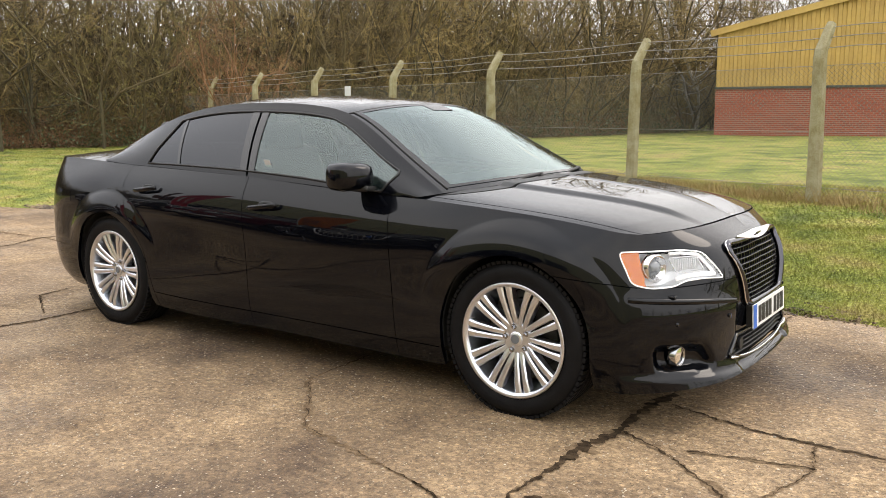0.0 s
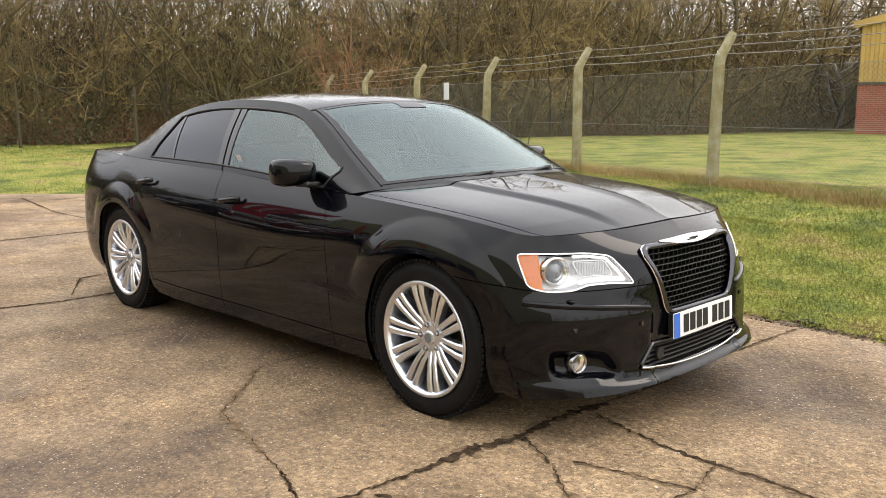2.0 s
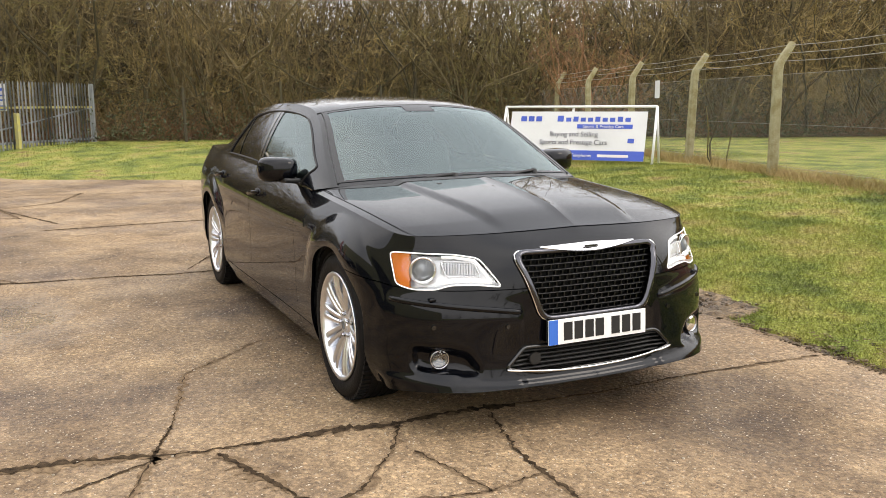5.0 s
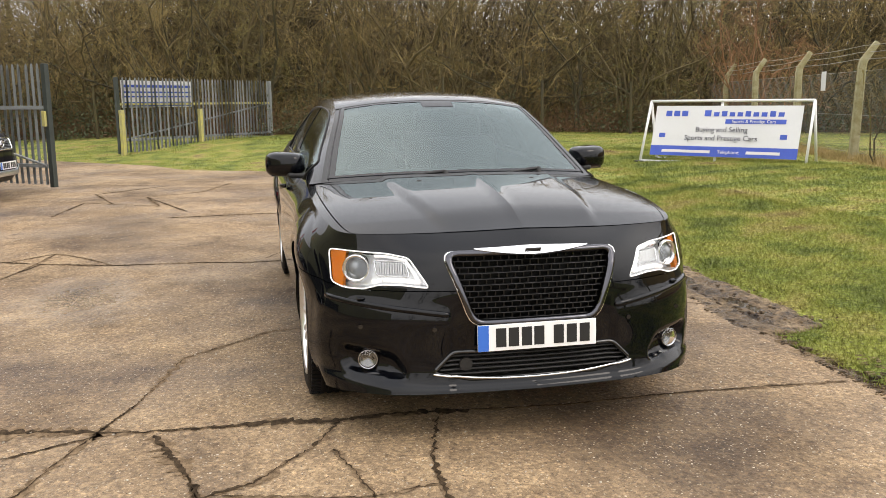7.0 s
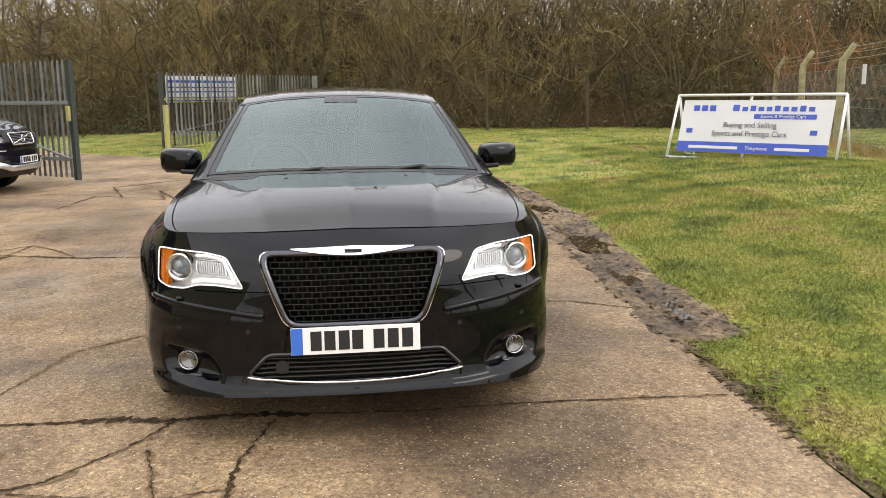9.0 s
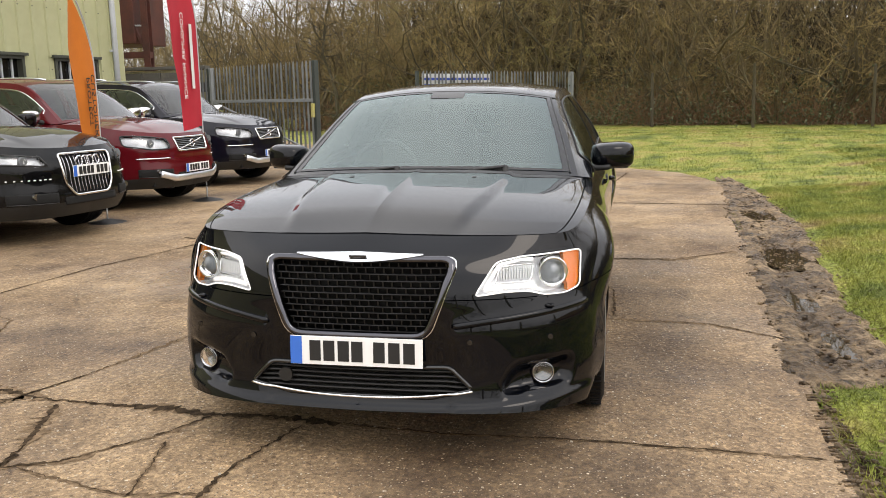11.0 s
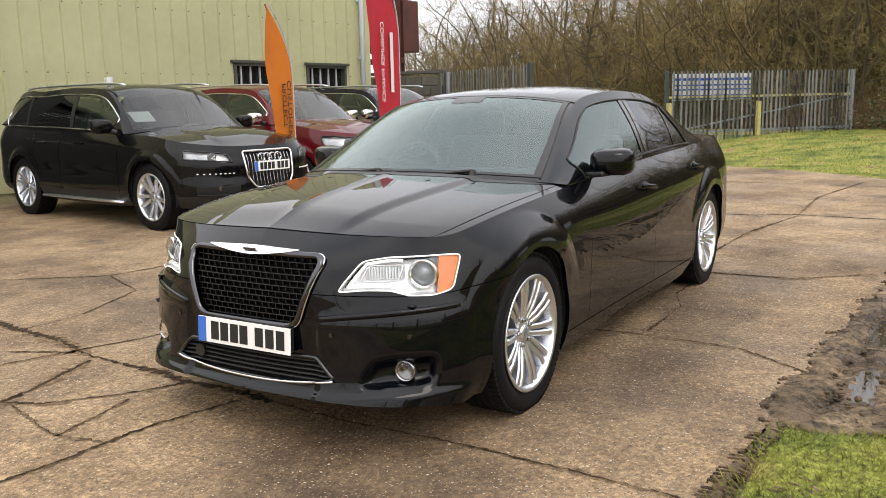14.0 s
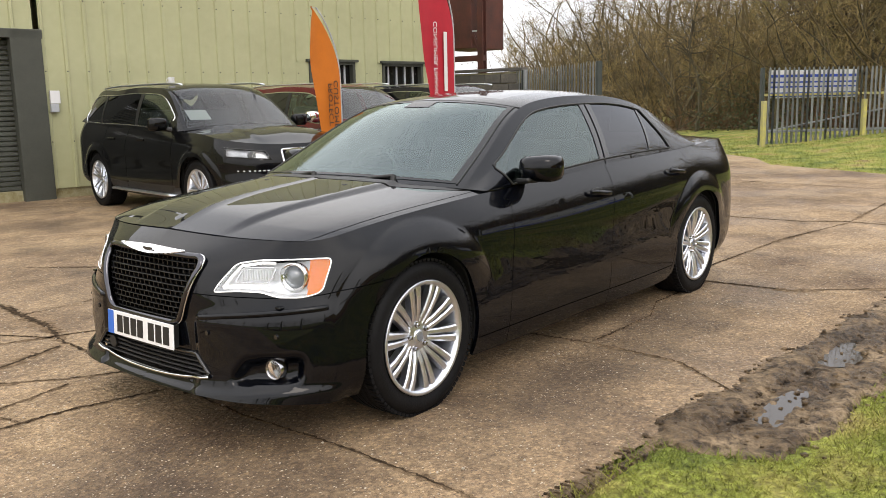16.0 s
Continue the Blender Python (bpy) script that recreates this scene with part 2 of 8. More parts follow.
# ---- helpers for building ----
def part(name, bm, material, parent=None, label="", smooth=False):
    """Links a bmesh as one mesh object under a thing or a part."""
    me = bpy.data.meshes.new(name)
    bm.to_mesh(me)
    bm.free()
    if material is not None:
        for mm in material if isinstance(material, (list, tuple)) else (material,):
            me.materials.append(mm)
    if smooth:
        me.polygons.foreach_set("use_smooth", [True] * len(me.polygons))
    ob = new(name, me)
    if parent is not None:
        ob.parent = parent
    if label:
        ob["label"] = label
    return ob


def mesh_of(name, verts, faces, material, parent=None, label="", smooth=False):
    me = bpy.data.meshes.new(name)
    me.from_pydata([tuple(v) for v in verts], [], [tuple(f) for f in faces])
    for mm in material if isinstance(material, (list, tuple)) else (material,):
        me.materials.append(mm)
    if smooth:
        me.polygons.foreach_set("use_smooth", [True] * len(me.polygons))
    me.update()
    ob = new(name, me)
    if parent is not None:
        ob.parent = parent
    if label:
        ob["label"] = label
    return ob


def thing(name, label, category, m=None, group="", kind=""):
    ob = new(name)
    ob.empty_display_size = 0.1
    if m is not None:
        ob.matrix_basis = m
    return tagged(ob, label, category, group, kind)


def box(bm, size, m=None, bevel=0.0, seg=2):
    """Adds a box of that size centred on the pose m."""
    r = bmesh.ops.create_cube(bm, size=1.0, matrix=(m or Matrix()) @ Matrix.Diagonal((*size, 1)))
    if bevel:
        es = {e for v in r["verts"] for e in v.link_edges}
        bmesh.ops.bevel(bm, geom=list(es), offset=bevel, segments=seg, affect="EDGES", profile=0.5)
    return bm


def at(x, y, z):
    return Matrix.Translation((x, y, z))


def tube(bm, a, b, r0, r1=None, n=8):
    """Adds a tapered rod from a to b."""
    a, b = Vector(a), Vector(b)
    d = b - a
    m = Matrix.Translation((a + b) / 2) @ d.to_track_quat("Z", "Y").to_matrix().to_4x4()
    bmesh.ops.create_cone(bm, cap_ends=True, segments=n, radius1=r0, radius2=r0 if r1 is None else r1, depth=d.length, matrix=m)
    return bm


def smoothstep(a):
    a = np.clip(a, 0, 1)
    return a * a * (3 - 2 * a)


# ---- ground ----
CONC_EDGE = [(26, 1.6), (3, 1.68), (1.64, 1.77), (0.7, 1.8), (-0.5, 1.9), (-2.3, 2.05), (-4.8, 2.17), (-6.3, 2.25), (-8, 2.5), (-9.8, 2.55), (-11.5, 2.1),
             (-12.9, 0.8), (-13.7, -0.4), (-14.8, -2.5), (-16.5, -3.4), (-19.0, -6.0), (-22, -9), (-34, -16), (-34, -24), (-22, -16), (-14.2, -8.6), (-14.2, -10.4), (26, -14.0)]


def signed_to_concrete(px, py):
    """Metres from the edge of the concrete: positive outside."""
    p = np.stack([px, py], -1)
    best = np.full(px.shape, 1e9)
    inside = np.zeros(px.shape, bool)
    n = len(CONC_EDGE)
    for k in range(n):
        a, b = np.array(CONC_EDGE[k], float), np.array(CONC_EDGE[(k + 1) % n], float)
        t = np.clip(((p - a) @ (b - a)) / ((b - a) @ (b - a)), 0, 1)
        best = np.minimum(best, np.linalg.norm(p - (a + t[..., None] * (b - a)), axis=-1))
        hit = ((a[1] > py) != (b[1] > py)) & (px < (b[0] - a[0]) * (py - a[1]) / (b[1] - a[1] + 1e-12) + a[0])
        inside ^= hit
    return np.where(inside, -best, best)


MUD_X = [-11.0, -8.8, -5.3, -3.1, -2.0, -1.0, -0.45, -0.3]
MUD_Y = [2.70, 2.72, 2.57, 2.31, 2.21, 2.17, 2.12, 2.05]
MUD_W = [0.13, 0.24, 0.34, 0.29, 0.27, 0.30, 0.30, 0.05]


def turf(px, py):
    """Height of the ground before the muddy strip is worn into it."""
    px, py = np.asarray(px, float), np.asarray(py, float)
    d = signed_to_concrete(px, py)
    return 0.32 * smoothstep((d - 0.2) / 5.5) - 0.05 * (d < 0) + 0.012 * np.sin(px * 1.7 + py) * smoothstep(d / 1.0)


def height(px, py):
    px, py = np.asarray(px, float), np.asarray(py, float)
    across = (py - np.interp(px, MUD_X, MUD_Y)) / (np.interp(px, MUD_X, MUD_W) + 0.06)
    along = smoothstep((px + 11.0) / 0.8) * smoothstep((-0.2 - px) / 0.3)
    return turf(px, py) - 0.04 * smoothstep(1.6 - across**2) * along


def ground_z(x, y):
    return float(height(np.array([x]), np.array([y]))[0])


gx = np.concatenate([-np.geomspace(3000, 32, 14), np.arange(-30, 8, 0.25), np.geomspace(8, 3000, 16)])
gy = np.concatenate([-np.geomspace(3000, 26, 14), np.arange(-24, 16, 0.25), np.geomspace(16, 3000, 18)])
GX, GY = np.meshgrid(gx, gy)
GZ = height(GX, GY)
nx_, ny_ = len(gx), len(gy)
idx = np.arange(nx_ * ny_).reshape(ny_, nx_)
quads = np.stack([idx[:-1, :-1], idx[:-1, 1:], idx[1:, 1:], idx[1:, :-1]], -1).reshape(-1, 4)
ground = mesh_of("ground", np.stack([GX, GY, GZ], -1).reshape(-1, 3), quads.tolist(), M_GRASS, smooth=True)
tagged(ground, "worn winter grass field with mossy yellow-green turf", "grass", kind="structure")

bm = bmesh.new()
vs = [bm.verts.new((x, y, 0.0)) for x, y in CONC_EDGE]
f = bm.faces.new(vs)
if f.normal.z < 0:
    f.normal_flip()
bmesh.ops.triangulate(bm, faces=[f])
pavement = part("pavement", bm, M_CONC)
tagged(pavement, "weathered brown concrete yard with cracks", "pavement", kind="structure")


# ---- lofting ----
def nspline(knots, pts):
    """A natural cubic spline through points; returns a function of the knot value."""
    k, p = np.asarray(knots, float), np.asarray(pts, float)
    n, h = len(k), np.diff(k)
    A, r = np.eye(n), np.zeros_like(p)
    for i in range(1, n - 1):
        A[i, i - 1 : i + 2] = h[i - 1], 2 * (h[i - 1] + h[i]), h[i]
        r[i] = 6 * ((p[i + 1] - p[i]) / h[i] - (p[i] - p[i - 1]) / h[i - 1])
    m = np.linalg.solve(A, r)

    def f(t):
        t = np.asarray(t, float)
        i = np.clip(np.searchsorted(k, t) - 1, 0, n - 2)
        a, b = (k[i + 1] - t)[..., None], (t - k[i])[..., None]
        hh = h[i][..., None]
        return (m[i] * a**3 + m[i + 1] * b**3) / (6 * hh) + (p[i] / hh - m[i] * hh / 6) * a + (p[i + 1] / hh - m[i + 1] * hh / 6) * b

    return f


def curve(pts, flat_ends=False):
    """A spline by its station number, with knots spaced by chord."""
    p = np.asarray(pts, float)
    c = np.r_[0, np.cumsum(np.linalg.norm(np.diff(p, axis=0), axis=1))]
    f, st = nspline(c, p), np.arange(len(p))
    return lambda s: f(np.interp(s, st, c))


def normals(P):
    du, dv = np.gradient(P, axis=1), np.gradient(P, axis=0)
    n = np.cross(du, dv)
    return n / (np.linalg.norm(n, axis=-1, keepdims=True) + 1e-12)


def grid_faces(P, mask, flip):
    ny, nx = P.shape[:2]
    ids = np.arange(ny * nx).reshape(ny, nx)
    q = np.stack([ids[:-1, :-1], ids[:-1, 1:], ids[1:, 1:], ids[1:, :-1]], -1)[mask]
    return q[:, ::-1] if flip else q


def panel(name, P, mask, material, parent, sides=(1,), flange=0.0, label="", lift=0.0):
    """A sheet of the grid P where mask holds, for each side of the car in one mesh; its edges turn inwards by flange."""
    V, F, base = [], [], 0
    N = normals(P)
    if N[..., 1].mean() < 0 and abs(N[..., 1].mean()) > 0.2 or N[..., 2].mean() < -0.4 or (N[..., 0].mean() < -0.5 and P[..., 0].mean() > 0):
        N = -N
    P = P + N * lift
    for side in sides:
        k = np.array([1, side, 1.0])
        q = grid_faces(P, mask, False)
        pv, nv = P.reshape(-1, 3) * k, N.reshape(-1, 3) * k
        a = pv[q]
        fn = np.cross(a[:, 1] - a[:, 0], a[:, 2] - a[:, 1])
        if (fn * nv[q[:, 0]]).sum() < 0:
            q = q[:, ::-1]
        used = np.unique(q)
        back = -np.ones(len(pv), int)
        back[used] = np.arange(len(used)) + base
        fs = back[q].tolist()
        vs = pv[used].tolist()
        if flange:
            seen = {}
            for f in fs:
                for i in range(4):
                    e = (f[i], f[(i + 1) % 4])
                    if (e[1], e[0]) in seen:
                        del seen[(e[1], e[0])]
                    else:
                        seen[e] = 1
            low = {}
            for a_, b_ in list(seen):
                for v_ in (a_, b_):
                    if v_ not in low:
                        low[v_] = base + len(vs)
                        vs.append((np.array(vs[v_ - base]) - nv[used[v_ - base]] * flange).tolist())
                fs.append([b_, a_, low[a_], low[b_]])
        V += vs
        F += fs
        base += len(vs)
    if not F:
        return None
    ob = mesh_of(name, V, F, material, parent, label, smooth=True)
    if flange:
        sharp_edges(ob, 40)
    if len(sides) == 2:
        bm = bmesh.new()
        bm.from_mesh(ob.data)
        bmesh.ops.remove_doubles(bm, verts=[v for v in bm.verts if abs(v.co.y) < 0.002], dist=0.003)
        bm.to_mesh(ob.data)
        bm.free()
    return ob


def sharp_edges(ob, degrees):
    bm = bmesh.new()
    bm.from_mesh(ob.data)
    for e in bm.edges:
        if len(e.link_faces) == 2 and e.calc_face_angle(0) > radians(degrees):
            e.smooth = False
    bm.to_mesh(ob.data)
    bm.free()


def in_poly(poly, px, py):
    inside = np.zeros(np.shape(px), bool)
    n = len(poly)
    for k in range(n):
        (x0, y0), (x1, y1) = poly[k], poly[(k + 1) % n]
        inside ^= ((y0 > py) != (y1 > py)) & (px < (x1 - x0) * (py - y0) / (y1 - y0 + 1e-12) + x0)
    return inside


def round_poly(poly, r, n=5):
    """The polygon with its corners rounded."""
    out = []
    for k in range(len(poly)):
        a, b, c = (np.array(poly[(k + d) % len(poly)], float) for d in (-1, 0, 1))
        ra = min(r, 0.45 * np.linalg.norm(a - b), 0.45 * np.linalg.norm(c - b))
        p0, p2 = b + (a - b) / np.linalg.norm(a - b) * ra, b + (c - b) / np.linalg.norm(c - b) * ra
        out += [tuple((1 - t) ** 2 * p0 + 2 * t * (1 - t) * b + t * t * p2) for t in np.linspace(0, 1, n)]
    return out


def sweep(name, path, radius, material, parent=None, closed=False, label="", n=8, flat=None):
    """A rod of round or flattened section along a path of points. flat: (width, depth) with the width along z-ish."""
    P = np.asarray(path, float)
    m = len(P)
    T = (np.roll(P, -1, 0) - np.roll(P, 1, 0)) if closed else np.gradient(P, axis=0)
    T /= np.linalg.norm(T, axis=1, keepdims=True) + 1e-12
    up = np.array([0, 0, 1.0]) if abs(T[:, 2]).mean() < 0.8 else np.array([1.0, 0, 0])
    A = np.cross(T, up)
    A /= np.linalg.norm(A, axis=1, keepdims=True) + 1e-9
    B = np.cross(A, T)
    ang = np.linspace(0, 2 * np.pi, n, endpoint=False)
    rw, rd = flat if flat else (radius, radius)
    V = (P[:, None] + A[:, None] * (np.cos(ang) * rd)[None, :, None] + B[:, None] * (np.sin(ang) * rw)[None, :, None]).reshape(-1, 3)
    F = []
    for i in range(m if closed else m - 1):
        for j in range(n):
            F.append((i * n + j, i * n + (j + 1) % n, ((i + 1) % m) * n + (j + 1) % n, ((i + 1) % m) * n + j))
    if not closed:
        F += [tuple(range(n))[::-1], tuple((m - 1) * n + j for j in range(n))]
    return mesh_of(name, V, F, material, parent, label, smooth=True)


def revolve(bm, profile, n=48, m=None, close=True):
    """Turns a profile of (radius, y) round the y axis."""
    rings = []
    m = m or Matrix()
    for k in range(n):
        a = 2 * math.pi * k / n
        rings.append([bm.verts.new(m @ Vector((r * math.cos(a), y, r * math.sin(a)))) for r, y in profile])
    for k in range(n):
        a, b = rings[k], rings[(k + 1) % n]
        for i in range(len(profile) - 1):
            bm.faces.new((a[i], a[i + 1], b[i + 1], b[i]))
    return bm


def multi_spoke_wheel(name_parent, cx, side, r_t=0.362, r_r=0.258, width=0.235, yc=0.795, z=0.354, pairs=10, spokes="twin", turn=0.0, mats=None):
    """tyre, rim, spokes, hub and bolts of one road wheel; side is +1 or -1."""
    m = Matrix.Translation((cx, side * yc, z)) @ Matrix.Diagonal((1, side, 1, 1)) @ Matrix.Rotation(turn, 4, "Y")
    h = width / 2
    w = thing("wheel", "", "", None)
    w.parent = name_parent
    del_keys(w)
    bm = bmesh.new()
    prof = [(r_r - 0.006, -h + 0.012), (r_r + 0.02, -h), (r_t - 0.045, -h - 0.008), (r_t - 0.018, -h + 0.004), (r_t - 0.004, -h + 0.03),
            (r_t, -0.03), (r_t, 0.03), (r_t - 0.004, h - 0.03), (r_t - 0.018, h - 0.004), (r_t - 0.045, h + 0.008), (r_r + 0.035, h + 0.004), (r_r + 0.02, h), (r_r - 0.006, h - 0.012)]
    revolve(bm, prof, 72, m)
    # tread blocks on the shoulders
    for sgn in (1, -1):
        for k in range(80):
            a = 2 * math.pi * k / 80
            b = m @ Matrix.Rotation(a, 4, "Y") @ Matrix.Translation((r_t - 0.005, sgn * (h - 0.032), 0)) @ Matrix.Rotation(sgn * 0.12, 4, "Y")
            bmesh.ops.create_cube(bm, size=1, matrix=b @ Matrix.Diagonal((0.014, 0.052, 0.021, 1)))
    for yy in (-0.055, -0.018, 0.018, 0.055):
        revolve(bm, [(r_t + 0.001, yy - 0.011), (r_t + 0.005, yy - 0.009), (r_t + 0.005, yy + 0.009), (r_t + 0.001, yy + 0.011)], 72, m)
    t_ = part("tyre", bm, mats["tyre"], w, smooth=True)
    sharp_edges(t_, 45)
    bm = bmesh.new()
    prof = [(r_r + 0.006, h - 0.004), (r_r + 0.010, h + 0.004), (r_r + 0.004, h + 0.008), (r_r - 0.010, h + 0.002), (r_r - 0.016, h - 0.02), (r_r - 0.035, 0.0), (r_r - 0.045, -h + 0.03), (r_r - 0.01, -h + 0.005)]
    revolve(bm, prof, 72, m)
    part("rim", bm, mats["rim"], w, smooth=True)
    bm = bmesh.new()
    revolve(bm, [(0.0, -0.02), (r_r - 0.05, -0.02)], 40, m)
    revolve(bm, [(0.175, -0.012), (0.175, 0.012), (0.09, 0.012), (0.09, -0.012)], 40, m)
    part("brake_disc", bm, mats["disc"], w, "dark iron brake disc behind the spokes")
    y_hub, y_rim = h - 0.040, h - 0.008
    for k in range(pairs):
        a0 = 2 * math.pi * k / pairs
        bm = bmesh.new()
        if spokes == "twin":
            for sg in (-1, 1):
                R = m @ Matrix.Rotation(a0, 4, "Y")
                pts = []
                for f, half, dep in ((0.0, 0.0130, 0.045), (0.3, 0.0128, 0.044), (0.7, 0.0150, 0.040), (1.0, 0.0185, 0.034)):
                    r = 0.062 + f * (r_r - 0.006 - 0.062)
                    off = sg * (0.0135 + f * 0.0105 * r_r / 0.258)
                    y = y_hub + (y_rim - y_hub) * f + 0.010 * math.sin(math.pi * f)
                    pts.append([(r, y - dep, off - half * 1.05), (r, y - 0.006, off - half), (r, y, off - half * 0.55), (r, y, off + half * 0.55), (r, y - 0.006, off + half), (r, y - dep, off + half * 1.05)])
                rows = [[bm.verts.new(R @ Vector(p)) for p in ring] for ring in pts]
                for i in range(3):
                    for j in range(5):
                        bm.faces.new((rows[i][j], rows[i][j + 1], rows[i + 1][j + 1], rows[i + 1][j]))
        else:
            R = m @ Matrix.Rotation(a0, 4, "Y")
            for sg in (-1, 1):
                pts = []
                for f, half in ((0.0, 0.022), (0.5, 0.019), (1.0, 0.024)):
                    r = 0.055 + f * (r_r - 0.006 - 0.055)
                    off = sg * (0.020 + f * 0.044)
                    y = y_hub + (y_rim - y_hub) * f + 0.008
                    pts.append([(r, y - 0.03, off - half), (r, y, off - half * 0.7), (r, y, off + half * 0.7), (r, y - 0.03, off + half)])
                rows = [[bm.verts.new(R @ Vector(p)) for p in ring] for ring in pts]
                for i in range(2):
                    for j in range(3):
                        bm.faces.new((rows[i][j], rows[i][j + 1], rows[i + 1][j + 1], rows[i + 1][j]))
        bmesh.ops.recalc_face_normals(bm, faces=bm.faces[:])
        part("spoke", bm, mats["rim"], w)
    bm = bmesh.new()
    revolve(bm, [(0.0, y_hub + 0.012), (0.026, y_hub + 0.012), (0.032, y_hub + 0.008), (0.034, y_hub + 0.002), (0.07, y_hub - 0.002), (0.078, y_hub - 0.01), (0.08, y_hub - 0.05)], 40, m)
    hub = part("hub", bm, mats["rim"], w, smooth=True)
    sharp_edges(hub, 35)
    bm = bmesh.new()
    revolve(bm, [(0.0, y_hub + 0.0135), (0.021, y_hub + 0.0135), (0.022, y_hub + 0.011)], 32, m)
    part("centre_cap", bm, mats["cap"], w)
    for k in range(5):
        a = 2 * math.pi * (k + 0.5) / 5
        bm = bmesh.new()
        mm = m @ Matrix.Translation((0.0575 * math.cos(a), y_hub + 0.002, 0.0575 * math.sin(a)))
        revolve(bm, [(0.013, -0.01), (0.0135, 0.0005), (0.010, 0.001)], 16, mm)
        revolve(bm, [(0.0, 0.014), (0.007, 0.013), (0.0095, 0.008), (0.0095, -0.004)], 6, mm)
        part("bolt", bm, mats["bolt"], w)
    return w


def del_keys(ob):
    for k in ("label", "category", "group", "kind"):
        if k in ob:
            del ob[k]


def mirror_shell(bm, m, sx, sy, sz, sd):
    """A rounded mirror housing: a squashed superellipsoid, flat towards the rear."""
    n, k = 20, 12
    rows = []
    for i in range(1, k):
        phi = math.pi * i / k
        ring = []
        for j in range(n):
            th = 2 * math.pi * j / n
            f = lambda c, e: math.copysign(abs(c) ** e, c)
            x, y, z = f(math.sin(phi), 0.55) * f(math.cos(th), 0.6), f(math.sin(phi), 0.55) * f(math.sin(th), 0.6), f(math.cos(phi), 0.55)
            if x < 0:
                x *= 0.35
            x *= 1 - 0.25 * max(0, y * sd) ** 2
            z *= 1 + 0.06 * y * sd
            ring.append(bm.verts.new(m @ Vector((x * sx, y * sy, z * sz))))
        rows.append(ring)
    for a, b in zip(rows[:-1], rows[1:]):
        for j in range(n):
            bm.faces.new((a[j], a[(j + 1) % n], b[(j + 1) % n], b[j]))
    bm.faces.new(rows[0][::-1])
    bm.faces.new(rows[-1])
    bmesh.ops.recalc_face_normals(bm, faces=bm.faces[:])


# ---- the black saloon ----
M_CHROME = mat("chrome", (0.75, 0.75, 0.76), 0.10, 1.0)
M_SMOKE = mat("smoked_chrome", (0.09, 0.09, 0.10), 0.12, 1.0)
M_DARKCH = mat("dark_chrome", (0.42, 0.42, 0.44), 0.16, 1.0)
M_RIM = mat("polished_alloy", (0.86, 0.89, 0.95), 0.30, 1.0, var=0.08, scale=30)
M_DISC = mat("brake_iron", (0.10, 0.095, 0.09), 0.6, 0.6, var=0.3, scale=15)
M_BLKPL = mat("black_plastic", (0.012, 0.012, 0.012), 0.5, var=0.3, scale=40, bump=0.1, bscale=200)
M_GLOSSBLK = mat("gloss_black", (0.006, 0.006, 0.006), 0.15, coat=0.5)
M_INNER = mat("dark_void", (0.006, 0.006, 0.006), 0.95)
M_DRL = mat("lit_light_guide", (0.8, 0.8, 0.8), 0.3)
M_DRL.node_tree.nodes["Principled BSDF"].inputs["Emission Color"].default_value = (1, 1, 1, 1)
M_DRL.node_tree.nodes["Principled BSDF"].inputs["Emission Strength"].default_value = 0.32
M_GRILLE = mat("grille_plastic", (0.004, 0.004, 0.004), 0.25, spec=0.3)
M_SILVER = mat("silvered_housing", (0.86, 0.87, 0.89), 0.30, 0.35)
M_LENS = mat("projector_glass", (0.20, 0.22, 0.24), 0.1, coat=1.0)
M_LAMPIN = mat("lamp_interior", (0.56, 0.57, 0.59), 0.30, 0.5, var=0.35, scale=14)
M_FOG = mat("fog_reflector", (0.22, 0.22, 0.22), 0.25, 1.0)
M_FRIT = mat("printed_border", (0.010, 0.010, 0.011), 0.22, spec=0.35)
M_AMBER = mat("amber_reflector", (0.78, 0.21, 0.008), 0.2, coat=0.6)
M_PLATEW = mat("white_plate", (0.80, 0.80, 0.79), 0.35)
M_PLATEY = mat("black_characters", (0.01, 0.01, 0.01), 0.5)
M_BLUE = mat("blue_band", (0.03, 0.14, 0.55), 0.4)
M_LEATHER = mat("dark_leather", (0.05, 0.05, 0.052), 0.55, var=0.3, scale=12, bump=0.15, bscale=120)
M_GREYTRIM = mat("grey_trim", (0.16, 0.17, 0.18), 0.6, var=0.2, scale=9)


